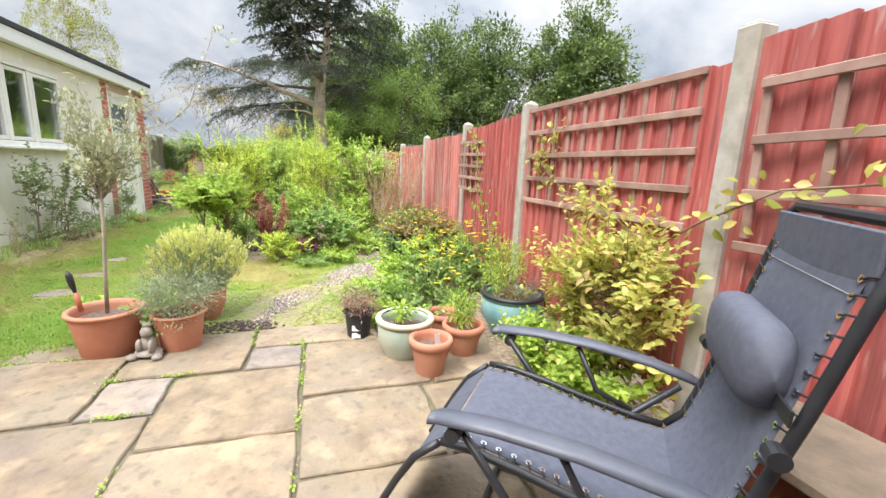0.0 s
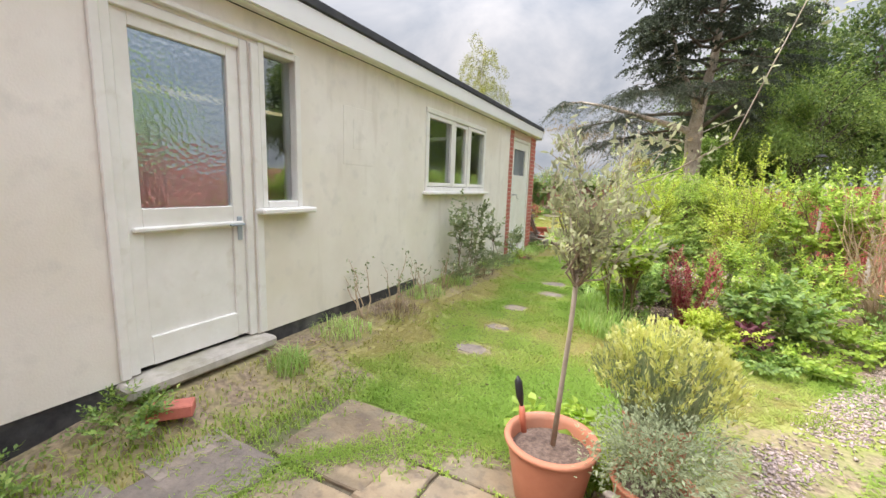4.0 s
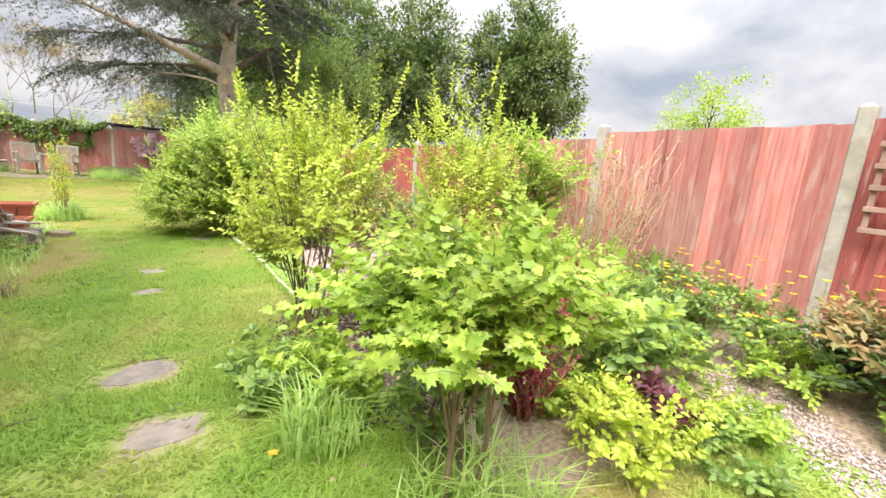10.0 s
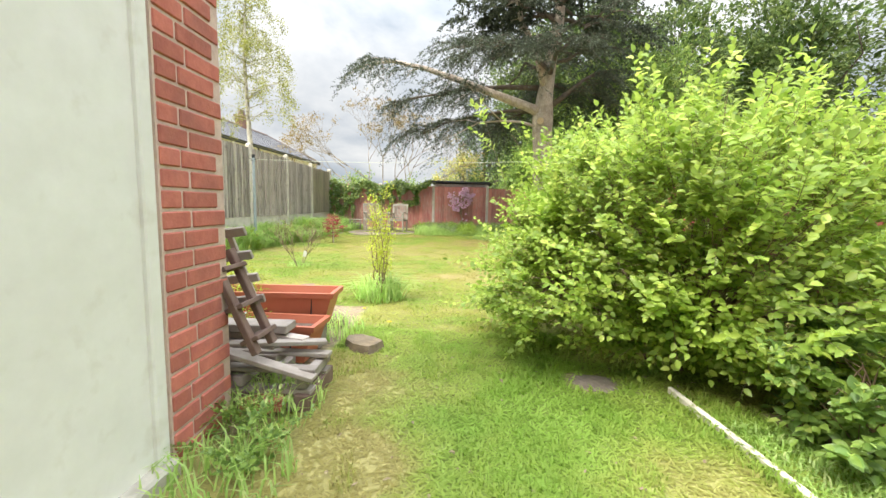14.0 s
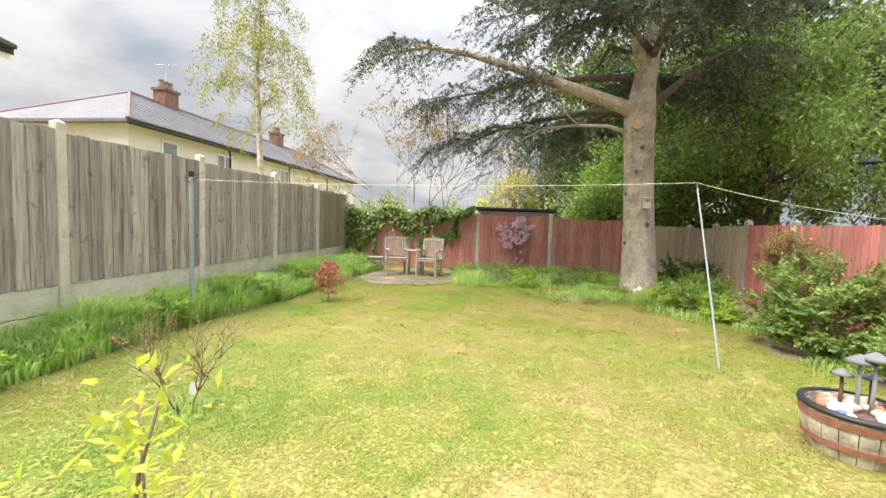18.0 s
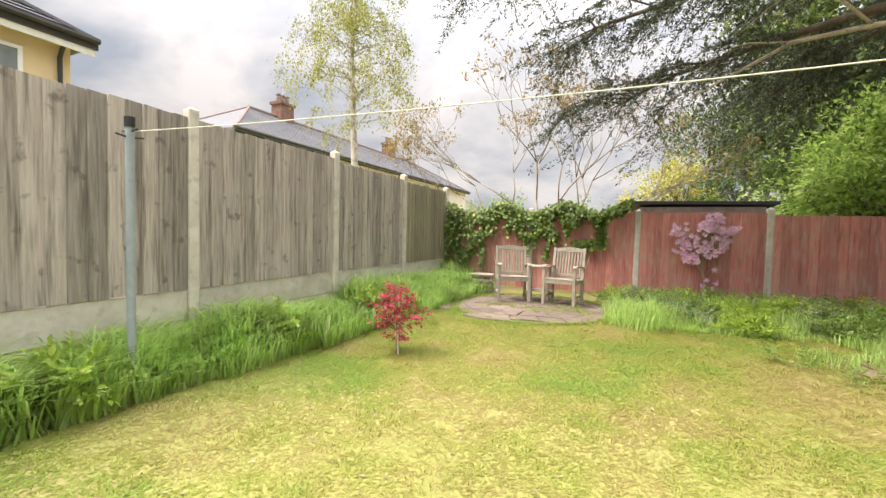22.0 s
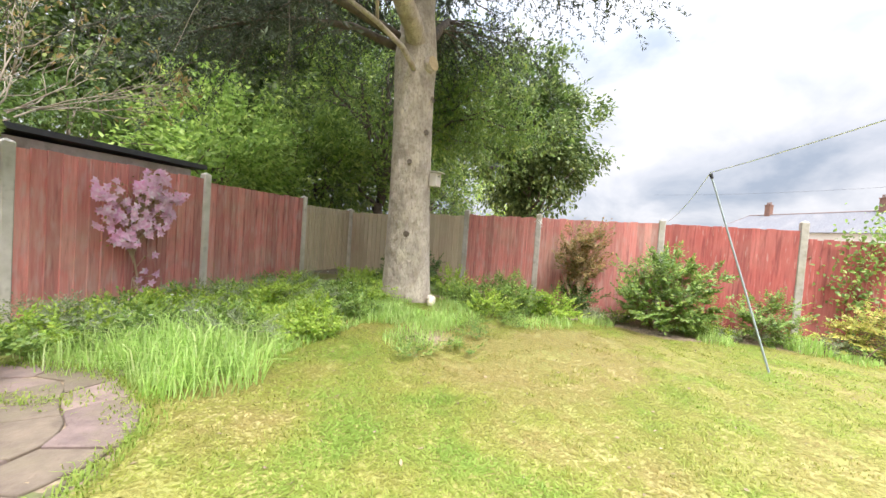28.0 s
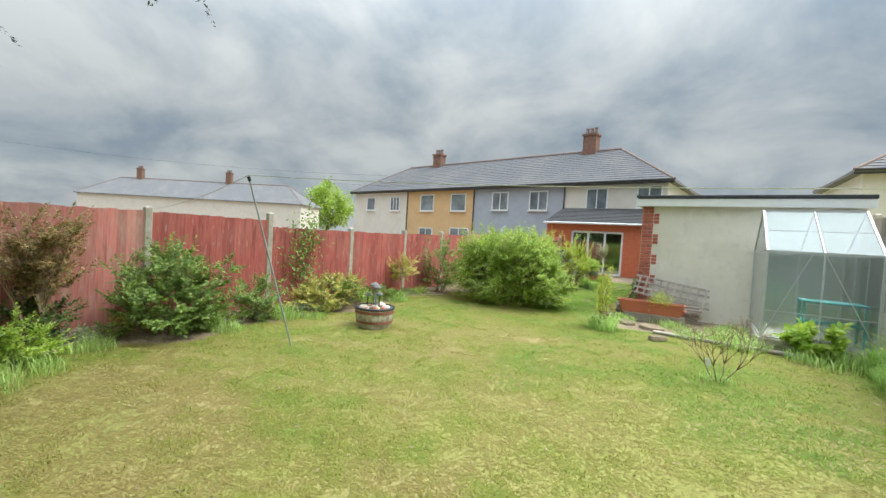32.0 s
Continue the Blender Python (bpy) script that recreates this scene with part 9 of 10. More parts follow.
b = Build(); strip(b, foot_p, -0.225, 0.225); part("footrest", b, "fabric", lo, smooth=True)
part("head_band", Build().box((0, -0.408, 1.085), (0.50, 0.012, 0.13), pose(0, 0, 0, 0), bev=0.004), "fabric", bk, "stitched fabric sleeve at the top")
part("stitching", Build().box((0, -0.3935, 1.02), (0.45, 0.0015, 0.0015)), "alu", bk, "pale stitching line")
for s in (-1, 1):
    part("seat_rail", Build().tube([(s * 0.255, v, z) for v, z in seat_p], 0.012, 8), "tube", lo, smooth=True)
    part("back_rail", Build().tube([(s * 0.262, v - 0.01, z) for v, z in back_p] + [(s * 0.235, -0.44, 1.165)], 0.014, 8), "tube", lo, smooth=True)
    part("foot_rail", Build().tube([(s * 0.255, v, z) for v, z in foot_p], 0.012, 8), "tube", lo, smooth=True)
    arm = Build()
    pr = [(0.43, 0.585, 0.020), (0.40, 0.60, 0.030), (0.25, 0.612, 0.034), (0.05, 0.606, 0.034), (-0.15, 0.58, 0.032), (-0.28, 0.545, 0.024), (-0.31, 0.53, 0.012)]
    k = len(arm.v)
    for v, z, w_ in pr:
        for du, dz in ((-1, -0.4), (-1, 0.25), (-0.6, 1), (0.6, 1), (1, 0.25), (1, -0.4), (0.4, -1), (-0.4, -1)):
            arm.v.append((s * 0.323 + du * w_, v, z + dz * 0.014))
    for i in range(len(pr) - 1):
        for j in range(8):
            arm.f.append((k + i * 8 + j, k + i * 8 + (j + 1) % 8, k + (i + 1) * 8 + (j + 1) % 8, k + (i + 1) * 8 + j))
    arm.f += [tuple(k + j for j in range(8)), tuple(k + (len(pr) - 1) * 8 + j for j in range(8))]
    part("armrest", arm, "arm", lo, "charcoal plastic armrest", smooth=True)
    part("leg", Build().tube([(s * 0.30, 0.36, 0.575), (s * 0.30, 0.22, 0.40), (s * 0.30, -0.12, 0.03), (s * 0.30, -0.18, 0.015)], 0.012, 8), "tube", lo, smooth=True)
    part("leg", Build().tube([(s * 0.285, -0.24, 0.53), (s * 0.285, 0.0, 0.28), (s * 0.285, 0.32, 0.02), (s * 0.285, 0.37, 0.015)], 0.012, 8), "tube", lo, smooth=True)
    part("brace", Build().tube([(s * 0.315, 0.10, 0.59), (s * 0.30, 0.02, 0.44), (s * 0.285, -0.10, 0.40)], 0.010, 8), "tube", lo, smooth=True)
    part("pivot", Build().tube([(s * 0.30, 0.36, 0.565), (s * 0.345, 0.36, 0.565)], 0.02, 12), "tube", lo)
    part("lock_knob", Build().tube([(s * 0.28, -0.30, 0.70), (s * 0.32, -0.30, 0.70)], 0.022, 12), "tube", lo)
    ey = Build().lathe([(0.004, 0.0), (0.009, 0.0), (0.009, 0.003), (0.004, 0.003)], n=10).mesh("eyelet")
    for pr_ in (seat_p[:-1], back_p[1:]):
        run = [Vector((0, *q)) for q in pr_]
        for i in range(len(run) - 1):
            seg = run[i + 1] - run[i]
            m_ = max(1, round(seg.length / 0.042))
            tilt = math.degrees(math.atan2(seg.z, seg.y))
            for t in range(m_):
                q = run[i] + seg * ((t + 0.5) / m_)
                part("eyelet", ey, "chrome", lo, m=pose(s * 0.212, q.y, q.z, tilt + (180 if seg.y < 0 else 0), 0, 0) @ Matrix.Translation((0, 0, 0.001)))
                out = Vector((0, -seg.z, seg.y)).normalized() * (-1 if seg.y < 0 else 1)
                part("lacing", Build().tube([Vector((s * 0.212, q.y, q.z)) + out * 0.003, Vector((s * 0.236, q.y, q.z)) + seg.normalized() * 0.008 + out * 0.006, Vector((s * 0.262, q.y, q.z)) + seg.normalized() * 0.014 + out * 0.002], 0.0026, 5), "tube", lo)
part("crossbar", Build().tube([(-0.30, -0.17, 0.018), (0.30, -0.17, 0.018)], 0.012, 8), "tube", lo)
part("crossbar", Build().tube([(-0.285, 0.36, 0.018), (0.285, 0.36, 0.018)], 0.012, 8), "tube", lo)
part("top_bar", Build().tube([(-0.235, -0.44, 1.165), (0.235, -0.44, 1.165)], 0.014, 8), "tube", lo)
# head cushion: a plump loaf with pinched ends
b = Build()
nu, nr = 14, 16
k = 0
for i in range(nu + 1):
    t = i / nu
    u = -0.215 + 0.43 * t
    w_ = min(1.0, 6 * t, 6 * (1 - t)) ** 0.5 * 0.999 + 0.001
    for j in range(nr):
        a = 2 * math.pi * j / nr
        ca, sa = math.cos(a), math.sin(a)
        b.v.append((u, -0.325 + (0.058 * abs(ca) ** 0.7 * (1 if ca > 0 else -1)) * w_ + 0.02, 0.82 + (0.105 * abs(sa) ** 0.75 * (1 if sa > 0 else -1)) * w_))
for i in range(nu):
    for j in range(nr):
        b.f.append((i * nr + j, i * nr + (j + 1) % nr, (i + 1) * nr + (j + 1) % nr, (i + 1) * nr + j))
b.f += [tuple(range(nr))[::-1], tuple(nu * nr + j for j in range(nr))]
cu = part("cushion", b, "fabric", lo, "padded dark head cushion", smooth=True)
for s in (-1, 1):
    part("strap", Build().box((s * 0.23, -0.32, 0.77), (0.09, 0.006, 0.035), pose(0, 0, 0, 0)), "tube", cu)

# small table of stone and planters by the fence behind the recliner
sl = thing("stone_table", "low stone slab on bricks behind the recliner", "table", (2.45, 1.45, 0.0))
part("top", Build().box((0, 0, 0.45), (0.42, 0.6, 0.05), bev=0.012), "slab_mossy", sl)
for y_ in (-0.2, 0.2):
    part("support", Build().box((0, y_, 0.21), (0.3, 0.12, 0.42), bev=0.01), "brick", sl)

# ---------------------------------------------------------------- garden chairs


def garden_chair(label, x, y, rz):
    th = thing("garden_chair", label, "chair", (x, y, gz(x, y) + 0.02), rz, "weathered garden chairs")
    for s in (-1, 1):
        part("front_leg", Build().box((s * 0.255, -0.23, 0.31), (0.05, 0.05, 0.62), bev=0.006), "teak", th)
        part("back_leg", Build().add([(s * 0.255 - 0.024, 0.19, 0), (s * 0.255 + 0.024, 0.19, 0), (s * 0.255 + 0.024, 0.24, 0), (s * 0.255 - 0.024, 0.24, 0),
                                      (s * 0.255 - 0.024, 0.20, 0.42), (s * 0.255 + 0.024, 0.20, 0.42), (s * 0.255 + 0.024, 0.25, 0.42), (s * 0.255 - 0.024, 0.25, 0.42),
                                      (s * 0.255 - 0.022, 0.31, 0.94), (s * 0.255 + 0.022, 0.31, 0.94), (s * 0.255 + 0.022, 0.345, 0.94), (s * 0.255 - 0.022, 0.345, 0.94)],
                                     [(0, 3, 2, 1), (8, 9, 10, 11)] + [(a, (a + 1) % 4 + (a // 4) * 0, (a + 1) % 4 + 4, a + 4) for a in range(4)] + [(4 + a, 4 + (a + 1) % 4, 8 + (a + 1) % 4, 8 + a) for a in range(4)]), "teak", th)
        ar = Build()
        pr = [(-0.27, 0.615, 0.03), (-0.2, 0.635, 0.034), (0.0, 0.625, 0.03), (0.24, 0.60, 0.024)]
        for v, z, w_ in pr:
            ar.v += [(s * 0.255 - w_, v, z), (s * 0.255 + w_, v, z), (s * 0.255 + w_, v, z + 0.025), (s * 0.255 - w_, v, z + 0.025)]
        for i in range(3):
            for j in range(4):
                ar.f.append((i * 4 + j, i * 4 + (j + 1) % 4, i * 4 + 4 + (j + 1) % 4, i * 4 + 4 + j))
        ar.f += [(3, 2, 1, 0), (12, 13, 14, 15)]
        part("armrest", ar, "teak", th)
        part("side_rail", Build().box((s * 0.255, -0.01, 0.385), (0.026, 0.40, 0.065), bev=0.004), "teak", th)
        part("stretcher", Build().box((s * 0.255, -0.01, 0.14), (0.022, 0.40, 0.035), bev=0.004), "teak", th)
    part("front_rail", Build().box((0, -0.232, 0.39), (0.46, 0.026, 0.07), bev=0.004), "teak", th)
    part("back_rail", Build().box((0, 0.235, 0.46), (0.46, 0.026, 0.05), bev=0.004), "teak", th)
    for k in range(7):
        part("seat_slat", Build().box((0, -0.225 + 0.067 * k, 0.43 - 0.004 * k), (0.53, 0.055, 0.018), bev=0.004), "teak", th)
    part("top_rail", Build().add([(-0.235, 0.305, 0.87), (0.0, 0.305, 0.875), (0.235, 0.305, 0.87), (0.235, 0.315, 0.925), (0.0, 0.315, 0.955), (-0.235, 0.315, 0.925),
                                  (-0.235, 0.333, 0.87), (0.0, 0.333, 0.875), (0.235, 0.333, 0.87), (0.235, 0.343, 0.925), (0.0, 0.343, 0.955), (-0.235, 0.343, 0.925)],
                                 [(0, 1, 4, 5), (1, 2, 3, 4), (11, 10, 7, 6), (10, 9, 8, 7), (5, 4, 10, 11), (4, 3, 9, 10), (0, 6, 7, 1), (1, 7, 8, 2)]), "teak", th)
    for k in range(9):
        u = -0.2 + 0.05 * k
        part("back_slat", Build().add([(u - 0.013, 0.228, 0.47), (u + 0.013, 0.228, 0.47), (u + 0.013, 0.242, 0.47), (u - 0.013, 0.242, 0.47), (u - 0.013, 0.312, 0.88), (u + 0.013, 0.312, 0.88), (u + 0.013, 0.326, 0.88), (u - 0.013, 0.326, 0.88)],
                                      [(0, 1, 5, 4), (1, 2, 6, 5), (2, 3, 7, 6), (3, 0, 4, 7)]), "teak", th)
    return th


garden_chair("silver-grey slatted teak garden chair on the crazy paving", -4.28, 23.28, 22)
garden_chair("silver-grey slatted teak garden chair by the back fence", -3.42, 23.33, -10)
tb = thing("side_table", "weathered slatted table joining the two chairs", "table", (-3.86, 23.55, gz(-3.86, 23.5) + 0.02), 5)
for k in range(4):
    part("slat", Build().box((0, -0.16 + 0.1 * k, 0.60), (0.36, 0.085, 0.018), bev=0.003), "teak", tb)
for k in range(3):
    part("shelf_slat", Build().box((0, -0.12 + 0.11 * k, 0.17), (0.36, 0.09, 0.018), bev=0.003), "teak", tb)
for a_ in (-1, 1):
    for c_ in (-1, 1):
        part("leg", Build().box((a_ * 0.16, c_ * 0.16, 0.295), (0.035, 0.035, 0.59)), "teak", tb)
cr = thing("pallet", "small pale wooden crate in the ivy", "pallet", (-5.05, 23.95, gz(-5, 23.9)), 10)
for k in range(4):
    part("slat", Build().box((0, 0, 0.06 + 0.10 * k), (0.42, 0.32, 0.03), bev=0.004), "teak", cr)
for a_ in (-0.18, 0.0, 0.18):
    part("block", Build().box((a_, -0.1, 0.19), (0.05, 0.05, 0.36)), "teak", cr)

# ---------------------------------------------------------------- half barrel
bx, by = 0.88, 16.26
ba = thing("barrel_planter", "half barrel with peeling white paint and rusty hoops", "planter", (bx, by, gz(bx, by)))
for k in range(20):
    a0, a1 = 2 * math.pi * (k + 0.03) / 20, 2 * math.pi * (k + 0.97) / 20
    b = Build()
    for r_, z_ in ((0.255, 0.0), (0.305, 0.16), (0.318, 0.32)):
        for a in (a0, a1):
            b.v.append((r_ * math.cos(a), r_ * math.sin(a), z_))
            b.v.append(((r_ - 0.025) * math.cos(a), (r_ - 0.025) * math.sin(a), z_))
    for i in range(2):
        o_ = i * 4
        b.f += [(o_, o_ + 2, o_ + 6, o_ + 4), (o_ + 1, o_ + 5, o_ + 7, o_ + 3), (o_, o_ + 4, o_ + 5, o_ + 1), (o_ + 2, o_ + 3, o_ + 7, o_ + 6)]
    b.f += [(8, 10, 11, 9)]
    part("stave", b, "barrel_white", ba)
for z0_, z1_, r_ in ((0.085, 0.125, 0.297), (0.24, 0.285, 0.320)):
    part("hoop", Build().lathe([(r_ - 0.012, z0_), (r_, z0_), (r_ + 0.004, z1_), (r_ - 0.008, z1_)], n=40), "barrel_hoop", ba, "rust-brown hoop")
part("rim", Build().lathe([(0.285, 0.30), (0.328, 0.305), (0.333, 0.32), (0.326, 0.335), (0.285, 0.335)], n=40), "black_plastic", ba, "dark rim", smooth=True)
part("soil", Build().lathe([(0.29, 0.27), (0.15, 0.285), (0, 0.29)], n=24), "compost", ba)
og = random.Random(12)
for k in range(22):
    a, d = og.uniform(0, 6.283), 0.24 * math.sqrt(og.random())
    s_ = og.uniform(0.03, 0.075)
    solid("pebble", Build().blob((0, 0, 0), (s_, s_ * og.uniform(0.7, 1), s_ * 0.7), og, 8, 0.12), "pebble" if k % 5 else "terracotta", "smooth pale pebble in the barrel planter", "stone", "", True, pose(bx + d * math.cos(a), by + d * math.sin(a), gz(bx, by) + 0.285 + s_ * 0.5), "pebbles in the barrel")
solid("bead", Build().blob((0, 0, 0), (0.04, 0.04, 0.035), og, 8, 0.08), "blue", "bright blue glazed lump in the barrel planter", "ornament", "", True, pose(bx - 0.2, by - 0.12, gz(bx, by) + 0.31))
for k, (dx, dy, h_, r_) in enumerate([(-0.02, 0.0, 0.38, 0.09), (0.05, -0.03, 0.41, 0.09), (-0.11, 0.02, 0.28, 0.065), (0.11, 0.06, 0.25, 0.065)]):
    ms = thing("mushroom_ornament", "grey metal mushroom ornament in the barrel planter", "ornament", (bx + dx, by + dy, gz(bx, by) + 0.27), 0, "mushroom ornaments")
    part("stalk", Build().tube([(0, 0, 0), (0.005, 0, h_ * 0.5), (0, 0, h_)], [0.014, 0.012, 0.010], 8), "steel" if k < 2 else "dark_wood", ms, smooth=True)
    part("cap", Build().lathe([(0.0, h_ + r_ * 0.55), (r_ * 0.25, h_ + r_ * 0.45), (r_ * 0.7, h_ + r_ * 0.12), (r_, h_ - 0.01), (r_ * 0.6, h_ - 0.004), (0.0, h_)], n=20), "slate", ms, "pointed grey cap", smooth=True)

# ---------------------------------------------------------------- washing line, prop, nest box
lp = thing("line_post", "blue-grey steel washing line post", "post", (-5.73, 18.01, gz(-5.73, 18.0)))
part("post", Build().tube([(0, 0, -0.1), (0, 0, 1.93)], 0.028, 16), "steel", lp)
part("cap", Build().tube([(0, 0, 1.93), (0, 0, 2.0)], 0.034, 12), "black_plastic", lp, "black cap")
part("hook", Build().tube([(-0.09, 0, 1.91), (0, 0, 1.895), (0.09, 0, 1.91)], 0.007, 6), "cable", lp)
part("hook", Build().tube([(0, -0.09, 1.87), (0, 0, 1.855), (0, 0.09, 1.87)], 0.007, 6), "cable", lp)
pr_ = thing("line_prop", "leaning metal washing line prop", "prop", (0.815, 17.90, gz(0.8, 17.9)))
part("pole", Build().tube([(0, 0, -0.02), (-0.03, 0.4, 1.15)], 0.011, 12), "steel", pr_)
part("upper_pole", Build().tube([(-0.03, 0.4, 1.15), (-0.055, 0.71, 2.05)], 0.010, 12), "steel", pr_, "thinner upper tube")
part("fork", Build().tube([(-0.055, 0.71, 2.05), (-0.056, 0.73, 2.10)], 0.018, 8), "black_plastic", pr_, "black plastic fork end")
for a_, c_ in (((-5.73, 18.01, 1.88), (0.76, 18.63, 2.03)), ((0.76, 18.63, 2.03), (3.17, 18.60, 1.62))):
    a_, c_ = Vector(a_), Vector(c_)
    pts = [a_.lerp(c_, k / 10) - Vector((0, 0, 0.06 * 4 * (k / 10) * (1 - k / 10))) for k in range(11)]
    solid("washing_line", Build().tube(pts, 0.0035, 5), "line", "pale plastic washing line over the lawn", "washing line", "")
nb = thing("nest_box", "pale wooden bird nest box on the cedar trunk", "nest box", (1.33, 22.07, 1.86), -8)
part("box", Build().box((0, 0, 0.10), (0.15, 0.12, 0.20), bev=0.004), "box_wood", nb)
part("lid", Build().box((0, -0.01, 0.215), (0.19, 0.17, 0.016), pose(0, 0, 0, 6), bev=0.003), "box_wood", nb)
part("entrance", Build().tube([(0.0, -0.062, 0.15), (0.0, -0.058, 0.15)], 0.016, 14), "dark", nb, "round dark entrance hole")
for x_, y_, s_ in ((1.28, 21.98, 0.07), (1.18, 21.95, 0.05)):
    solid("stone", Build().blob((0, 0, 0), (s_, s_, s_ * 1.2), og, 9, 0.1), "pebble", "pale painted stone at the cedar foot", "stone", "", True, pose(x_, y_, gz(x_, y_) + s_))
tagged(new("fallen_twigs", Build().tube([(2.2, 21.2, 0.1), (2.5, 21.5, 0.14), (2.9, 21.6, 0.2)], 0.012, 5).tube([(2.1, 21.4, 0.1), (2.6, 21.35, 0.2), (2.8, 21.2, 0.25)], 0.009, 5).tube([(2.3, 21.0, 0.1), (2.4, 21.5, 0.2)], 0.008, 5).mesh("fallen_twigs")), "heap of bare fallen twigs by the fence", "twigs").data.materials.append(M["stem_pale"])

# ---------------------------------------------------------------- timber heap and troughs by the garage corner


def trough(label, x, y, z, rz):
    th = thing("trough_planter", label, "planter", (x, y, z), rz, "terracotta troughs")
    L0, L1, w0, w1, h_ = 0.52, 0.60, 0.095, 0.135, 0.24
    b = Build()
    ring = lambda l, w_, z_: [(-l, -w_, z_), (l, -w_, z_), (l, w_, z_), (-l, w_, z_)]
    vs = ring(L0, w0, 0) + ring(L1 - 0.02, w1 - 0.015, h_ - 0.035) + ring(L1, w1, h_ - 0.035) + ring(L1 + 0.005, w1 + 0.005, h_) + ring(L1 - 0.025, w1 - 0.02, h_) + ring(L1 - 0.04, w1 - 0.035, h_ - 0.06)
    fs = [(3, 2, 1, 0)]
    for k in range(5):
        for j in range(4):
            fs.append((k * 4 + j, k * 4 + (j + 1) % 4, k * 4 + 4 + (j + 1) % 4, k * 4 + 4 + j))
    part("body", b.add(vs, fs), "terra_plastic", th)
    part("soil", Build().box((0, 0, h_ - 0.06), (2 * L1 - 0.085, 2 * w1 - 0.075, 0.02)), "compost", th)
    part("crack", Build().box((L1 - 0.16, -w1 + 0.021, h_ * 0.5), (0.006, 0.012, 0.2), pose(0, 0, 0, 0, 3)), "dark", th, "dark crack in the plastic")
    return th


trough("terracotta plastic trough with weeds", -2.79, 12.14, 0.165, 2)
trough("terracotta plastic trough with a blue flower", -2.80, 11.88, 0.03, -3)
potted("bright grassy weeds in the trough", -2.95, 12.14, 0.34, "lf_lime", 530, 0.22, 0.2, 900, 0.06, 0.15)
potted("small weeds in the front trough", -2.75, 11.88, 0.2, "lf_bright", 531, 0.1, 0.12, 300, 0.035, 0.4)
flowers("small blue flowers in the trough", "lf_blueflower", [(-2.86 + 0.05 * k, 11.88) for k in range(4)], 0.02, 532, 0.28)
solid("timber_sleeper", Build().box((0, 0, 0.08), (1.10, 0.18, 0.165), bev=0.008), "pallet", "grey timber sleeper under the raised trough", "timber", "", m=pose(-2.85, 12.16, 0.0, 0, 0, 2))
ts = thing("timber_stack", "low stack of grey boards under the lattice", "timber", (-3.0, 11.60, 0.0), -3)
for k in range(7):
    part("board", Build().box((0, 0, 0), (1.35 - 0.05 * (k % 3), 0.13, 0.045), bev=0.004), "pallet", ts, m=pose(0.05 * math.sin(k * 2.3), 0.04 * math.sin(k * 1.7), 0.03 + 0.048 * k, 0, 0, 3 * math.sin(k * 1.3)))
hp = thing("timber_heap", "heap of broken grey pallet timber by the brick corner", "timber", (-2.42, 11.42, 0.0))
rw = random.Random(31)
for k, (cx, cy, cz_, lx, rzz, ry_) in enumerate([(0.02, 0.08, 0.20, 0.72, 0, 1), (0.02, -0.14, 0.20, 0.72, 2, 1), (0.0, -0.15, 0.10, 0.74, 0, 0), (0.0, 0.1, 0.10, 0.74, -2, 0), (0.05, -0.17, 0.26, 0.70, -3, 14),
                                                    (0.12, 0.02, 0.27, 0.5, 25, 5), (-0.05, 0.16, 0.28, 0.6, -12, 3), (0.0, -0.16, 0.02, 0.7, 0, 0)]):
    part("board", Build().box((0, 0, 0), (lx, 0.075, 0.022), bev=0.003), "pallet", hp, m=pose(cx, cy, cz_, rw.uniform(-4, 4), ry_, rzz))
for cx in (-0.3, 0.02, 0.33):
    part("block", Build().box((0, 0, 0), (0.075, 0.38, 0.085), bev=0.004), "dark_wood", hp, m=pose(cx, -0.02, 0.055))
    part("block", Build().box((0, 0, 0), (0.05, 0.36, 0.05), bev=0.004), "pallet", hp, m=pose(cx, -0.02, 0.15))
sf = thing("step_frame", "old dark wooden step frame leaning on the heap", "frame", (-2.42, 11.17, 0.31))
for y_ in (-0.02, 0.14):
    part("stile", Build().box((0, 0, 0.26), (0.032, 0.045, 0.50), bev=0.004), "dark_wood", sf, m=pose(0.16, y_, 0, 0, -24))
for z_ in (0.08, 0.24, 0.42):
    part("tread", Build().box((0, 0.06, z_), (0.09, 0.19, 0.022), bev=0.003), "dark_wood", sf, m=pose(0.16, 0, 0, 0, -24))
lt = thing("lattice_frame", "weathered timber lattice leaning behind the troughs", "lattice", (-3.08, 11.33, 0.33), -2)
for z_ in (0.08, 0.20, 0.32, 0.44):
    part("rail", Build().box((0, 0, 0), (1.45 - 0.12 * z_, 0.02, 0.045), bev=0.003), "pallet", lt, m=pose(0, 0.16 - 0.34 * z_, z_, 20, -8))
for k in range(10):
    part("bar", Build().box((0, 0, 0), (0.03, 0.018, 0.42), bev=0.003), "pallet", lt, m=pose(-0.62 + 0.138 * k, 0.09, 0.26 + 0.02 * (k - 4.5), 20, -8))
solid("plank", Build().box((0, 0, 0), (1.98, 0.12, 0.04), bev=0.006), "pallet", "long grey plank lying in the grass", "plank", "", m=pose(-3.95, 13.40, gz(-3.9, 13.4) + 0.035, 0, 0.4, -5))
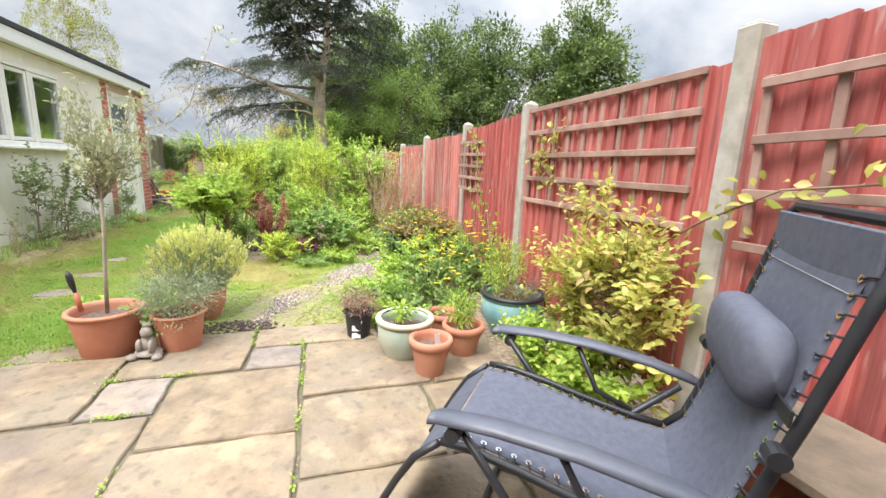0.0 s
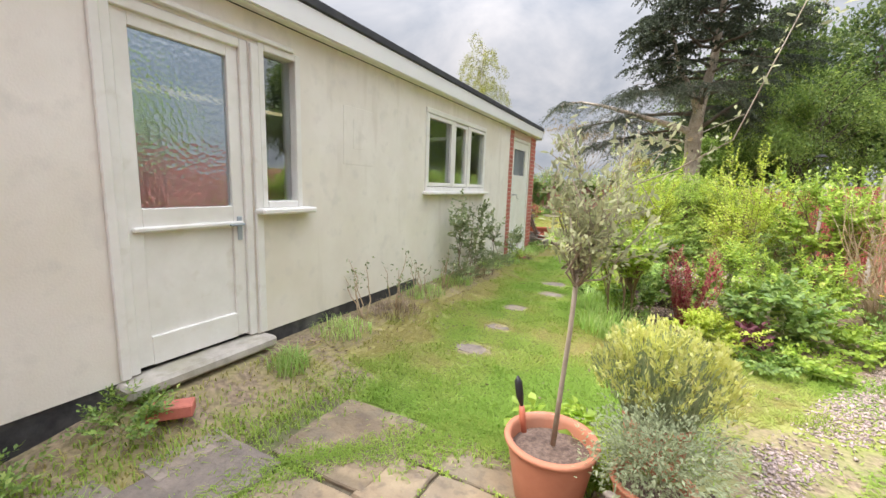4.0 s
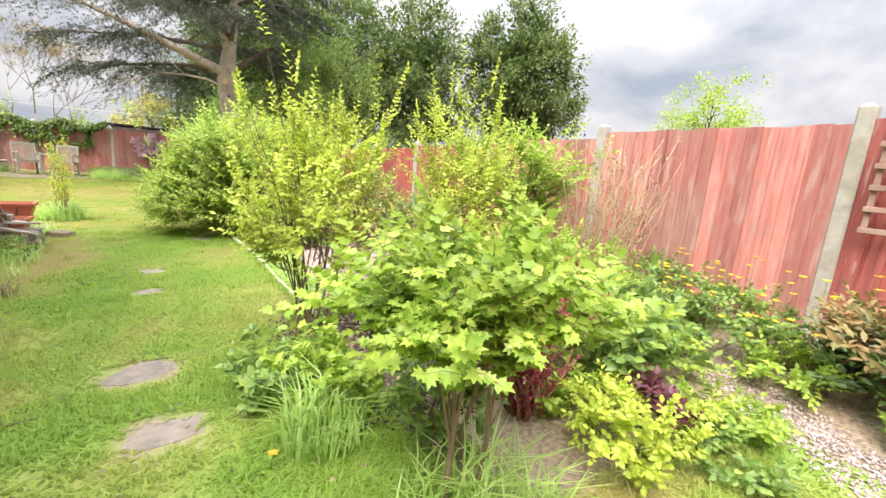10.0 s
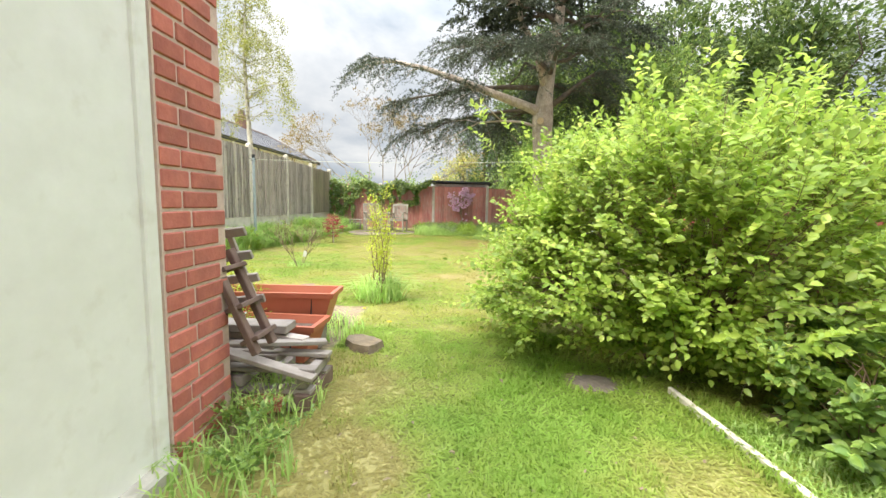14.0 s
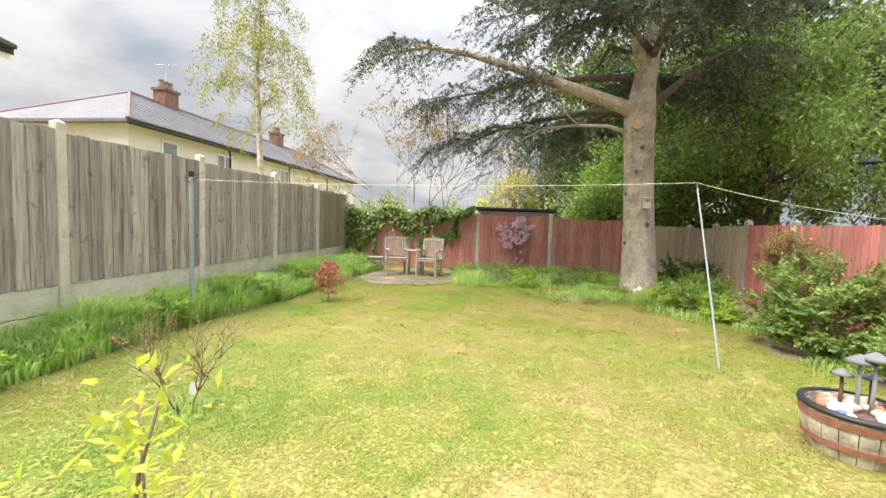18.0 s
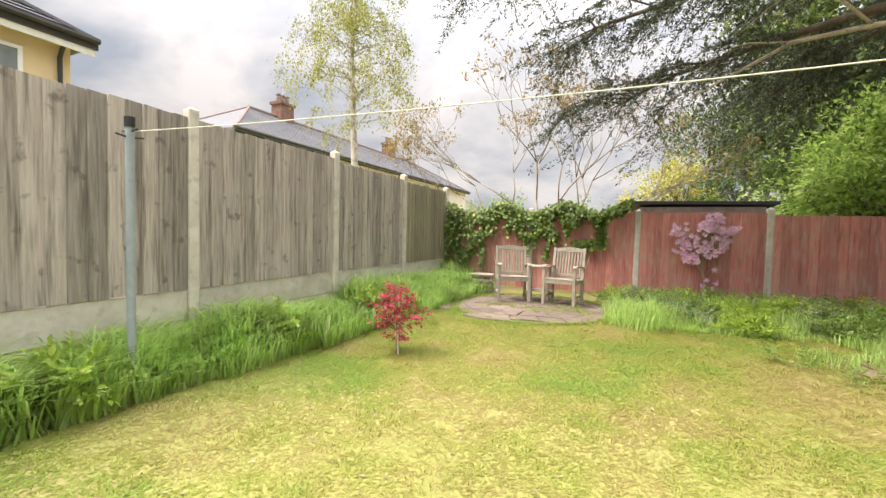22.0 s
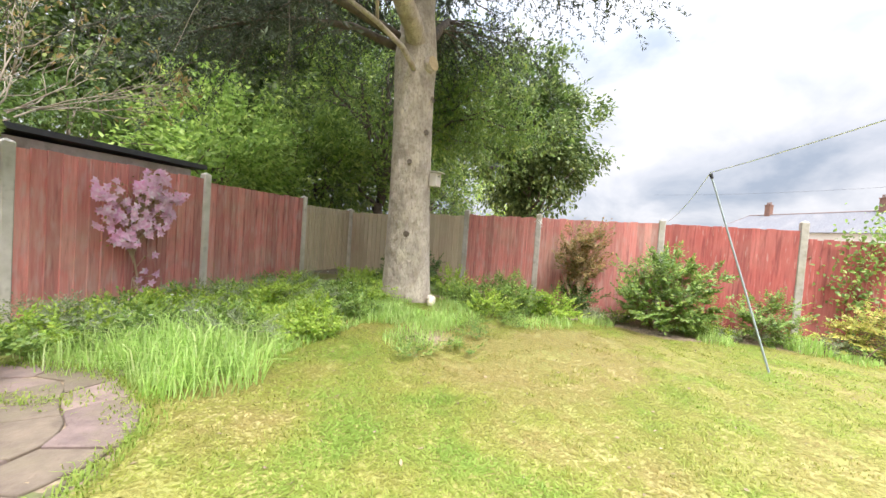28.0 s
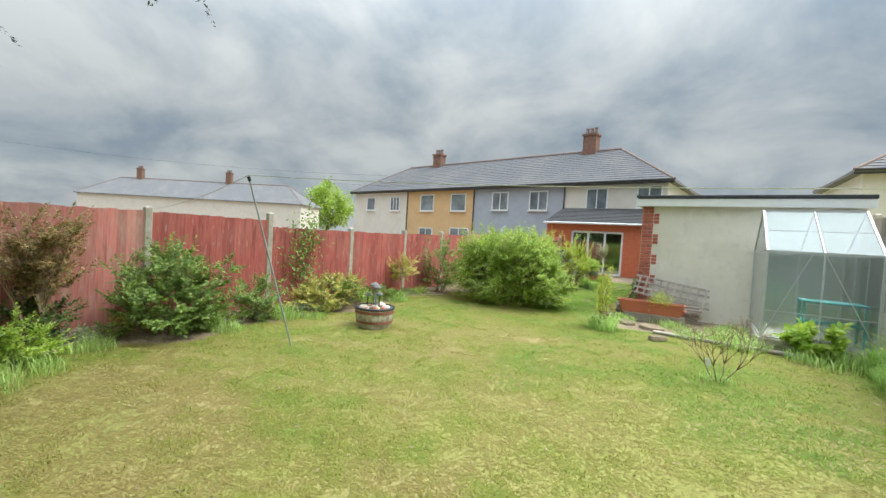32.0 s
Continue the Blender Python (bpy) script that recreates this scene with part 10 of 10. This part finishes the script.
for x_, y_, s_, l_ in ((-3.08, 13.80, 0.2, "pale broken stone slab on the lawn edge"), (-2.0, 12.15, 0.15, "broken stone beside the trough"), (-2.45, 12.75, 0.2, "flat stone in the weeds"), (-2.9, 12.95, 0.22, "flat stone in the weeds")):
    b = Build()
    rr = [s_ * og.uniform(0.75, 1.15) for _ in range(8)]
    vs = [(rr[k] * 1.2 * math.cos(k * 0.785), rr[k] * 0.75 * math.sin(k * 0.785), 0) for k in range(8)] + [(rr[k] * 1.1 * math.cos(k * 0.785), rr[k] * 0.68 * math.sin(k * 0.785), 0.055) for k in range(8)]
    b.add(vs, [(k, (k + 1) % 8, 8 + (k + 1) % 8, 8 + k) for k in range(8)] + [tuple(range(8, 16)), tuple(range(7, -1, -1))])
    solid("stone_slab", b, "slab", l_, "stone", "", m=pose(x_, y_, gz(x_, y_) + 0.005, og.uniform(-6, 6), og.uniform(-4, 4), og.uniform(0, 180)))
for k in range(8):
    x_, y_ = rw.uniform(-4.4, -2.2), rw.uniform(11.9, 13.3)
    tuft("weeds and long grass round the troughs", x_, y_, 0.22, 0.3, 300, 540 + k)

# ---------------------------------------------------------------- wires and aerial
for p_, q_, sag_ in (((22.0, -8.0, 6.9), (46.0, 13.0, 7.2), 0.5), ((2.0, -4.3, 5.5), (30.0, -8.2, 6.4), 0.4)):
    a_, c_ = Vector(p_), Vector(q_)
    cb = [a_.lerp(c_, k / 16) - Vector((0, 0, sag_ * 4 * (k / 16) * (1 - k / 16))) for k in range(17)]
    solid("overhead_cable", Build().tube(cb, 0.007, 5), "cable", "thin black overhead cable between the houses", "cable", "", True)
ae = thing("tv_aerial", "thin television aerial on the chimney", "aerial", (-16.3 - 3.5, 33.1, 7.9))
part("mast", Build().tube([(0, 0, 0), (0, 0, 1.5)], 0.025, 6), "alu", ae)
part("boom", Build().tube([(-0.6, 0, 1.45), (0.6, 0.1, 1.45)], 0.02, 6), "alu", ae)
for k in range(6):
    part("element", Build().tube([(-0.5 + 0.2 * k, -0.2, 1.45), (-0.5 + 0.2 * k, 0.25, 1.45)], 0.012, 4), "alu", ae)

# ---------------------------------------------------------------- bricks of the garage
br_full = Build().box((0, 0, 0), (0.03, 0.213, 0.064), bev=0.005).mesh("brick")
br_half = Build().box((0, 0, 0), (0.03, 0.102, 0.064), bev=0.005).mesh("brick")
br_end = Build().box((0, 0, 0), (0.213, 0.03, 0.064), bev=0.005).mesh("brick")
br_endh = Build().box((0, 0, 0), (0.102, 0.03, 0.064), bev=0.005).mesh("brick")
for me in (br_full, br_half, br_end, br_endh):
    me.materials.append(M["brick"])
rk = random.Random(3)
for z_i in range(32):
    z_ = 0.03 + 0.0755 * z_i
    for y0_, wd_ in ((BR0, 0.22), (10.785, 0.385)):
        full_first = z_i % 2 == 0
        seq = [(br_full, 0.213), (br_half, 0.102)] if full_first else [(br_half, 0.102), (br_full, 0.213)]
        y_ = y0_ + 0.004
        if wd_ < 0.3:
            seq = [(br_full, 0.213)] if full_first else [(br_half, 0.102), (br_half, 0.102)]
        elif z_i % 2 == 0:
            seq = [(br_half, 0.05 + 0.102)] + [(br_full, 0.213)]
        for me, ln in seq:
            ob = new("brick", me)
            ob.parent = gar
            ob.location = (GX - 0.012 + rk.uniform(-0.0015, 0.0015), y_ + ln / 2, z_)
            if ln == 0.152:
                ob.scale = (1, 1.49, 1)
            y_ += ln + 0.011
        if z_i == 31:
            continue
    long_ = (z_i // 3) % 2 == 1
    x_ = GX - 0.016
    for me, ln in ([(br_end, 0.213), (br_endh, 0.102)] if long_ else ([(br_end, 0.213)] if z_i % 2 else [(br_endh, 0.102), (br_endh, 0.102)])):
        ob = new("brick", me)
        ob.parent = gar
        ob.location = (x_ - ln / 2, GY1 - 0.004 + rk.uniform(-0.001, 0.001), z_)
        x_ -= ln + 0.011

# ---------------------------------------------------------------- small things
# painted-over panel on the wall, and a hose hung behind the side light
pp_ = Build().box((GX + 0.0005, 5.12, 1.76), (0.005, 0.42, 0.50), bev=0.003)
pp_.box((GX + 0.003, 5.12, 1.78), (0.003, 0.16, 0.26), bev=0.002)
part("patch", pp_, "render", gar, "painted-over blocked vent in the render")
hz = thing("hose", "coiled garden hose hung behind the side window", "hose", (GX - 0.30, 4.24, 1.55))
part("coil", Build().tube([(0.02 * math.sin(k * 0.7), 0.11 * math.cos(k * 0.42), 0.16 * math.sin(k * 0.42)) for k in range(60)], 0.012, 6), "green_glaze", hz, smooth=True)
part("hook", Build().tube([(0, 0, 0.15), (-0.02, 0, 0.19), (-0.02, 0, 0.88)], 0.006, 6), "alu", hz)
# twine on a fence post
tw_ = Build()
rt_ = random.Random(11)
for k in range(7):
    a = rt_.uniform(0, 6.283)
    tw_.tube([(3.27 + 0.07 * math.cos(a), 20.7 + 0.075 * math.sin(a), 1.50 + 0.012 * k), (3.27 + 0.08 * math.cos(a + 0.9), 20.7 + 0.085 * math.sin(a + 0.9), 1.44 + 0.01 * k), (3.27 + 0.075 * math.cos(a + 1.8), 20.7 + 0.08 * math.sin(a + 1.8), 1.38 + 0.03 * k)], 0.004, 5)
solid("twine", tw_, "paper", "white twine tied round a fence post", "string", "")
# weeds in the patio joints
rj = np.random.default_rng(600)
jx, jy = [], []
for x0, x1, y0, y1 in near:
    for _ in range(4):
        if rj.random() < 0.55:
            t = rj.random()
            e = rj.integers(0, 4)
            cx = (x0 + (x1 - x0) * t, x1, x0 + (x1 - x0) * t, x0)[e]
            cy = (y0, y0 + (y1 - y0) * t, y1, y0 + (y1 - y0) * t)[e]
            m_ = int(rj.integers(14, 50))
            along = rj.normal(0, 0.05, m_)
            jx.append(cx + (along if e % 2 == 0 else rj.normal(0, 0.008, m_)))
            jy.append(cy + (along if e % 2 == 1 else rj.normal(0, 0.008, m_)))
jx, jy = np.concatenate(jx), np.concatenate(jy)
L = 0.016 * rj.uniform(0.5, 1.5, len(jx))
me = leaf_mesh("joint_weeds", np.stack([jx, jy, np.full(len(jx), 0.002)], 1), rj.normal(0, 1, (len(jx), 3)) * [1, 1, 0.3] + [0, 0, 0.5], rj.normal(0, 0.4, (len(jx), 3)) + [0, 0, 1], L, L * 0.6)
me.materials.append(M["lf_bright"])
tagged(new("joint_weeds", me), "tiny green weeds and moss in the patio joints", "weeds", kind="stuff")
# dead leaves and twigs on the grass and under the garage wall
n = 1500
lx = np.concatenate([rj.normal(-2.05, 0.16, 900), rj.uniform(-2.2, 1.6, 600)])
ly = np.concatenate([rj.uniform(4.2, 9.2, 900), rj.uniform(4.0, 12.0, 600)])
lx = np.maximum(lx, -2.36)
L = 0.03 * rj.uniform(0.4, 1.4, n)
me = leaf_mesh("leaf_litter", np.stack([lx, ly, ground_z(lx, ly) + 0.012], 1), rj.normal(0, 1, (n, 3)) * [1, 1, 0.2], rj.normal(0, 0.3, (n, 3)) + [0, 0, 1], L, L * 0.5)
me.materials.append(M["litter"])
tagged(new("leaf_litter", me), "dry brown leaf litter on the grass", "leaves", kind="stuff")
n = 2600
lx, ly = rj.uniform(-5.4, 2.2, n), rj.uniform(13, 22.4, n)
k = rj.random(n) < 0.35 + 0.65 * np.exp(-((lx + 0.25) ** 2 + (ly - 21.4) ** 2) / 0.8)
lx, ly = lx[k], ly[k]
n = len(lx)
L = 0.028 * rj.uniform(0.4, 1.4, n)
me = leaf_mesh("leaf_litter", np.stack([lx, ly, ground_z(lx, ly) + 0.012], 1), rj.normal(0, 1, (n, 3)) * [1, 1, 0.2], rj.normal(0, 0.3, (n, 3)) + [0, 0, 1], L, L * 0.5)
me.materials.append(M["litter"])
tagged(new("leaf_litter", me), "dry brown leaf litter and twigs on the rear lawn", "leaves", kind="stuff")
for x_, y_, a_, l_ in ((-1.45, 9.75, 20, 0.34), (-0.3, 21.5, 60, 0.5), (0.1, 21.3, 130, 0.4), (-1.55, 7.6, -10, 0.22)):
    solid("twig", Build().tube(bend((-l_ / 2, 0, 0.012), (l_ / 2, 0.02, 0.014), rj, 5, 0, 0.06), [0.006, 0.006, 0.005, 0.004, 0.003, 0.002], 5), "stem", "short fallen brown twig on the grass", "twig", "", True, pose(x_, y_, gz(x_, y_), 0, 0, a_))
# weeds at the foot of the garage wall
for k, (x_, y_, h_, r_, mt) in enumerate([(-2.1, 6.75, 0.3, 0.26, "lf_rose"), (-2.1, 7.3, 0.34, 0.28, "lf_rose"), (-2.08, 7.95, 0.3, 0.26, "lf_rose"), (-2.14, 8.6, 0.16, 0.24, "lf_rose"), (-2.1, 9.2, 0.22, 0.2, "lf_bright"), (-2.2, 10.9, 0.2, 0.22, "lf_mid"), (-2.15, 3.05, 0.14, 0.2, "lf_mid"), (-2.2, 2.5, 0.16, 0.22, "lf_mid")]):
    bush("low weeds at the foot of the garage wall", x_, y_, h_, r_, mt, 620 + k, 30, 4, 6, 0.036, 0.5, 0.01, twig=0.08, stem_mat="stem_green", sr=0.003, fine=False, foot=0.1, category="weeds", name="border_plant")
# two thin poles leaning above the fence from next door
for k, y_ in enumerate((6.02, 5.90)):
    solid("leaning_pole", Build().tube([(3.42, y_ + 1.6, 0.0), (3.40, y_, 1.88), (3.38, y_ - 0.22, 2.08)], 0.014, 6), "steel", "thin grey pole leaning behind the fence", "pole", "")
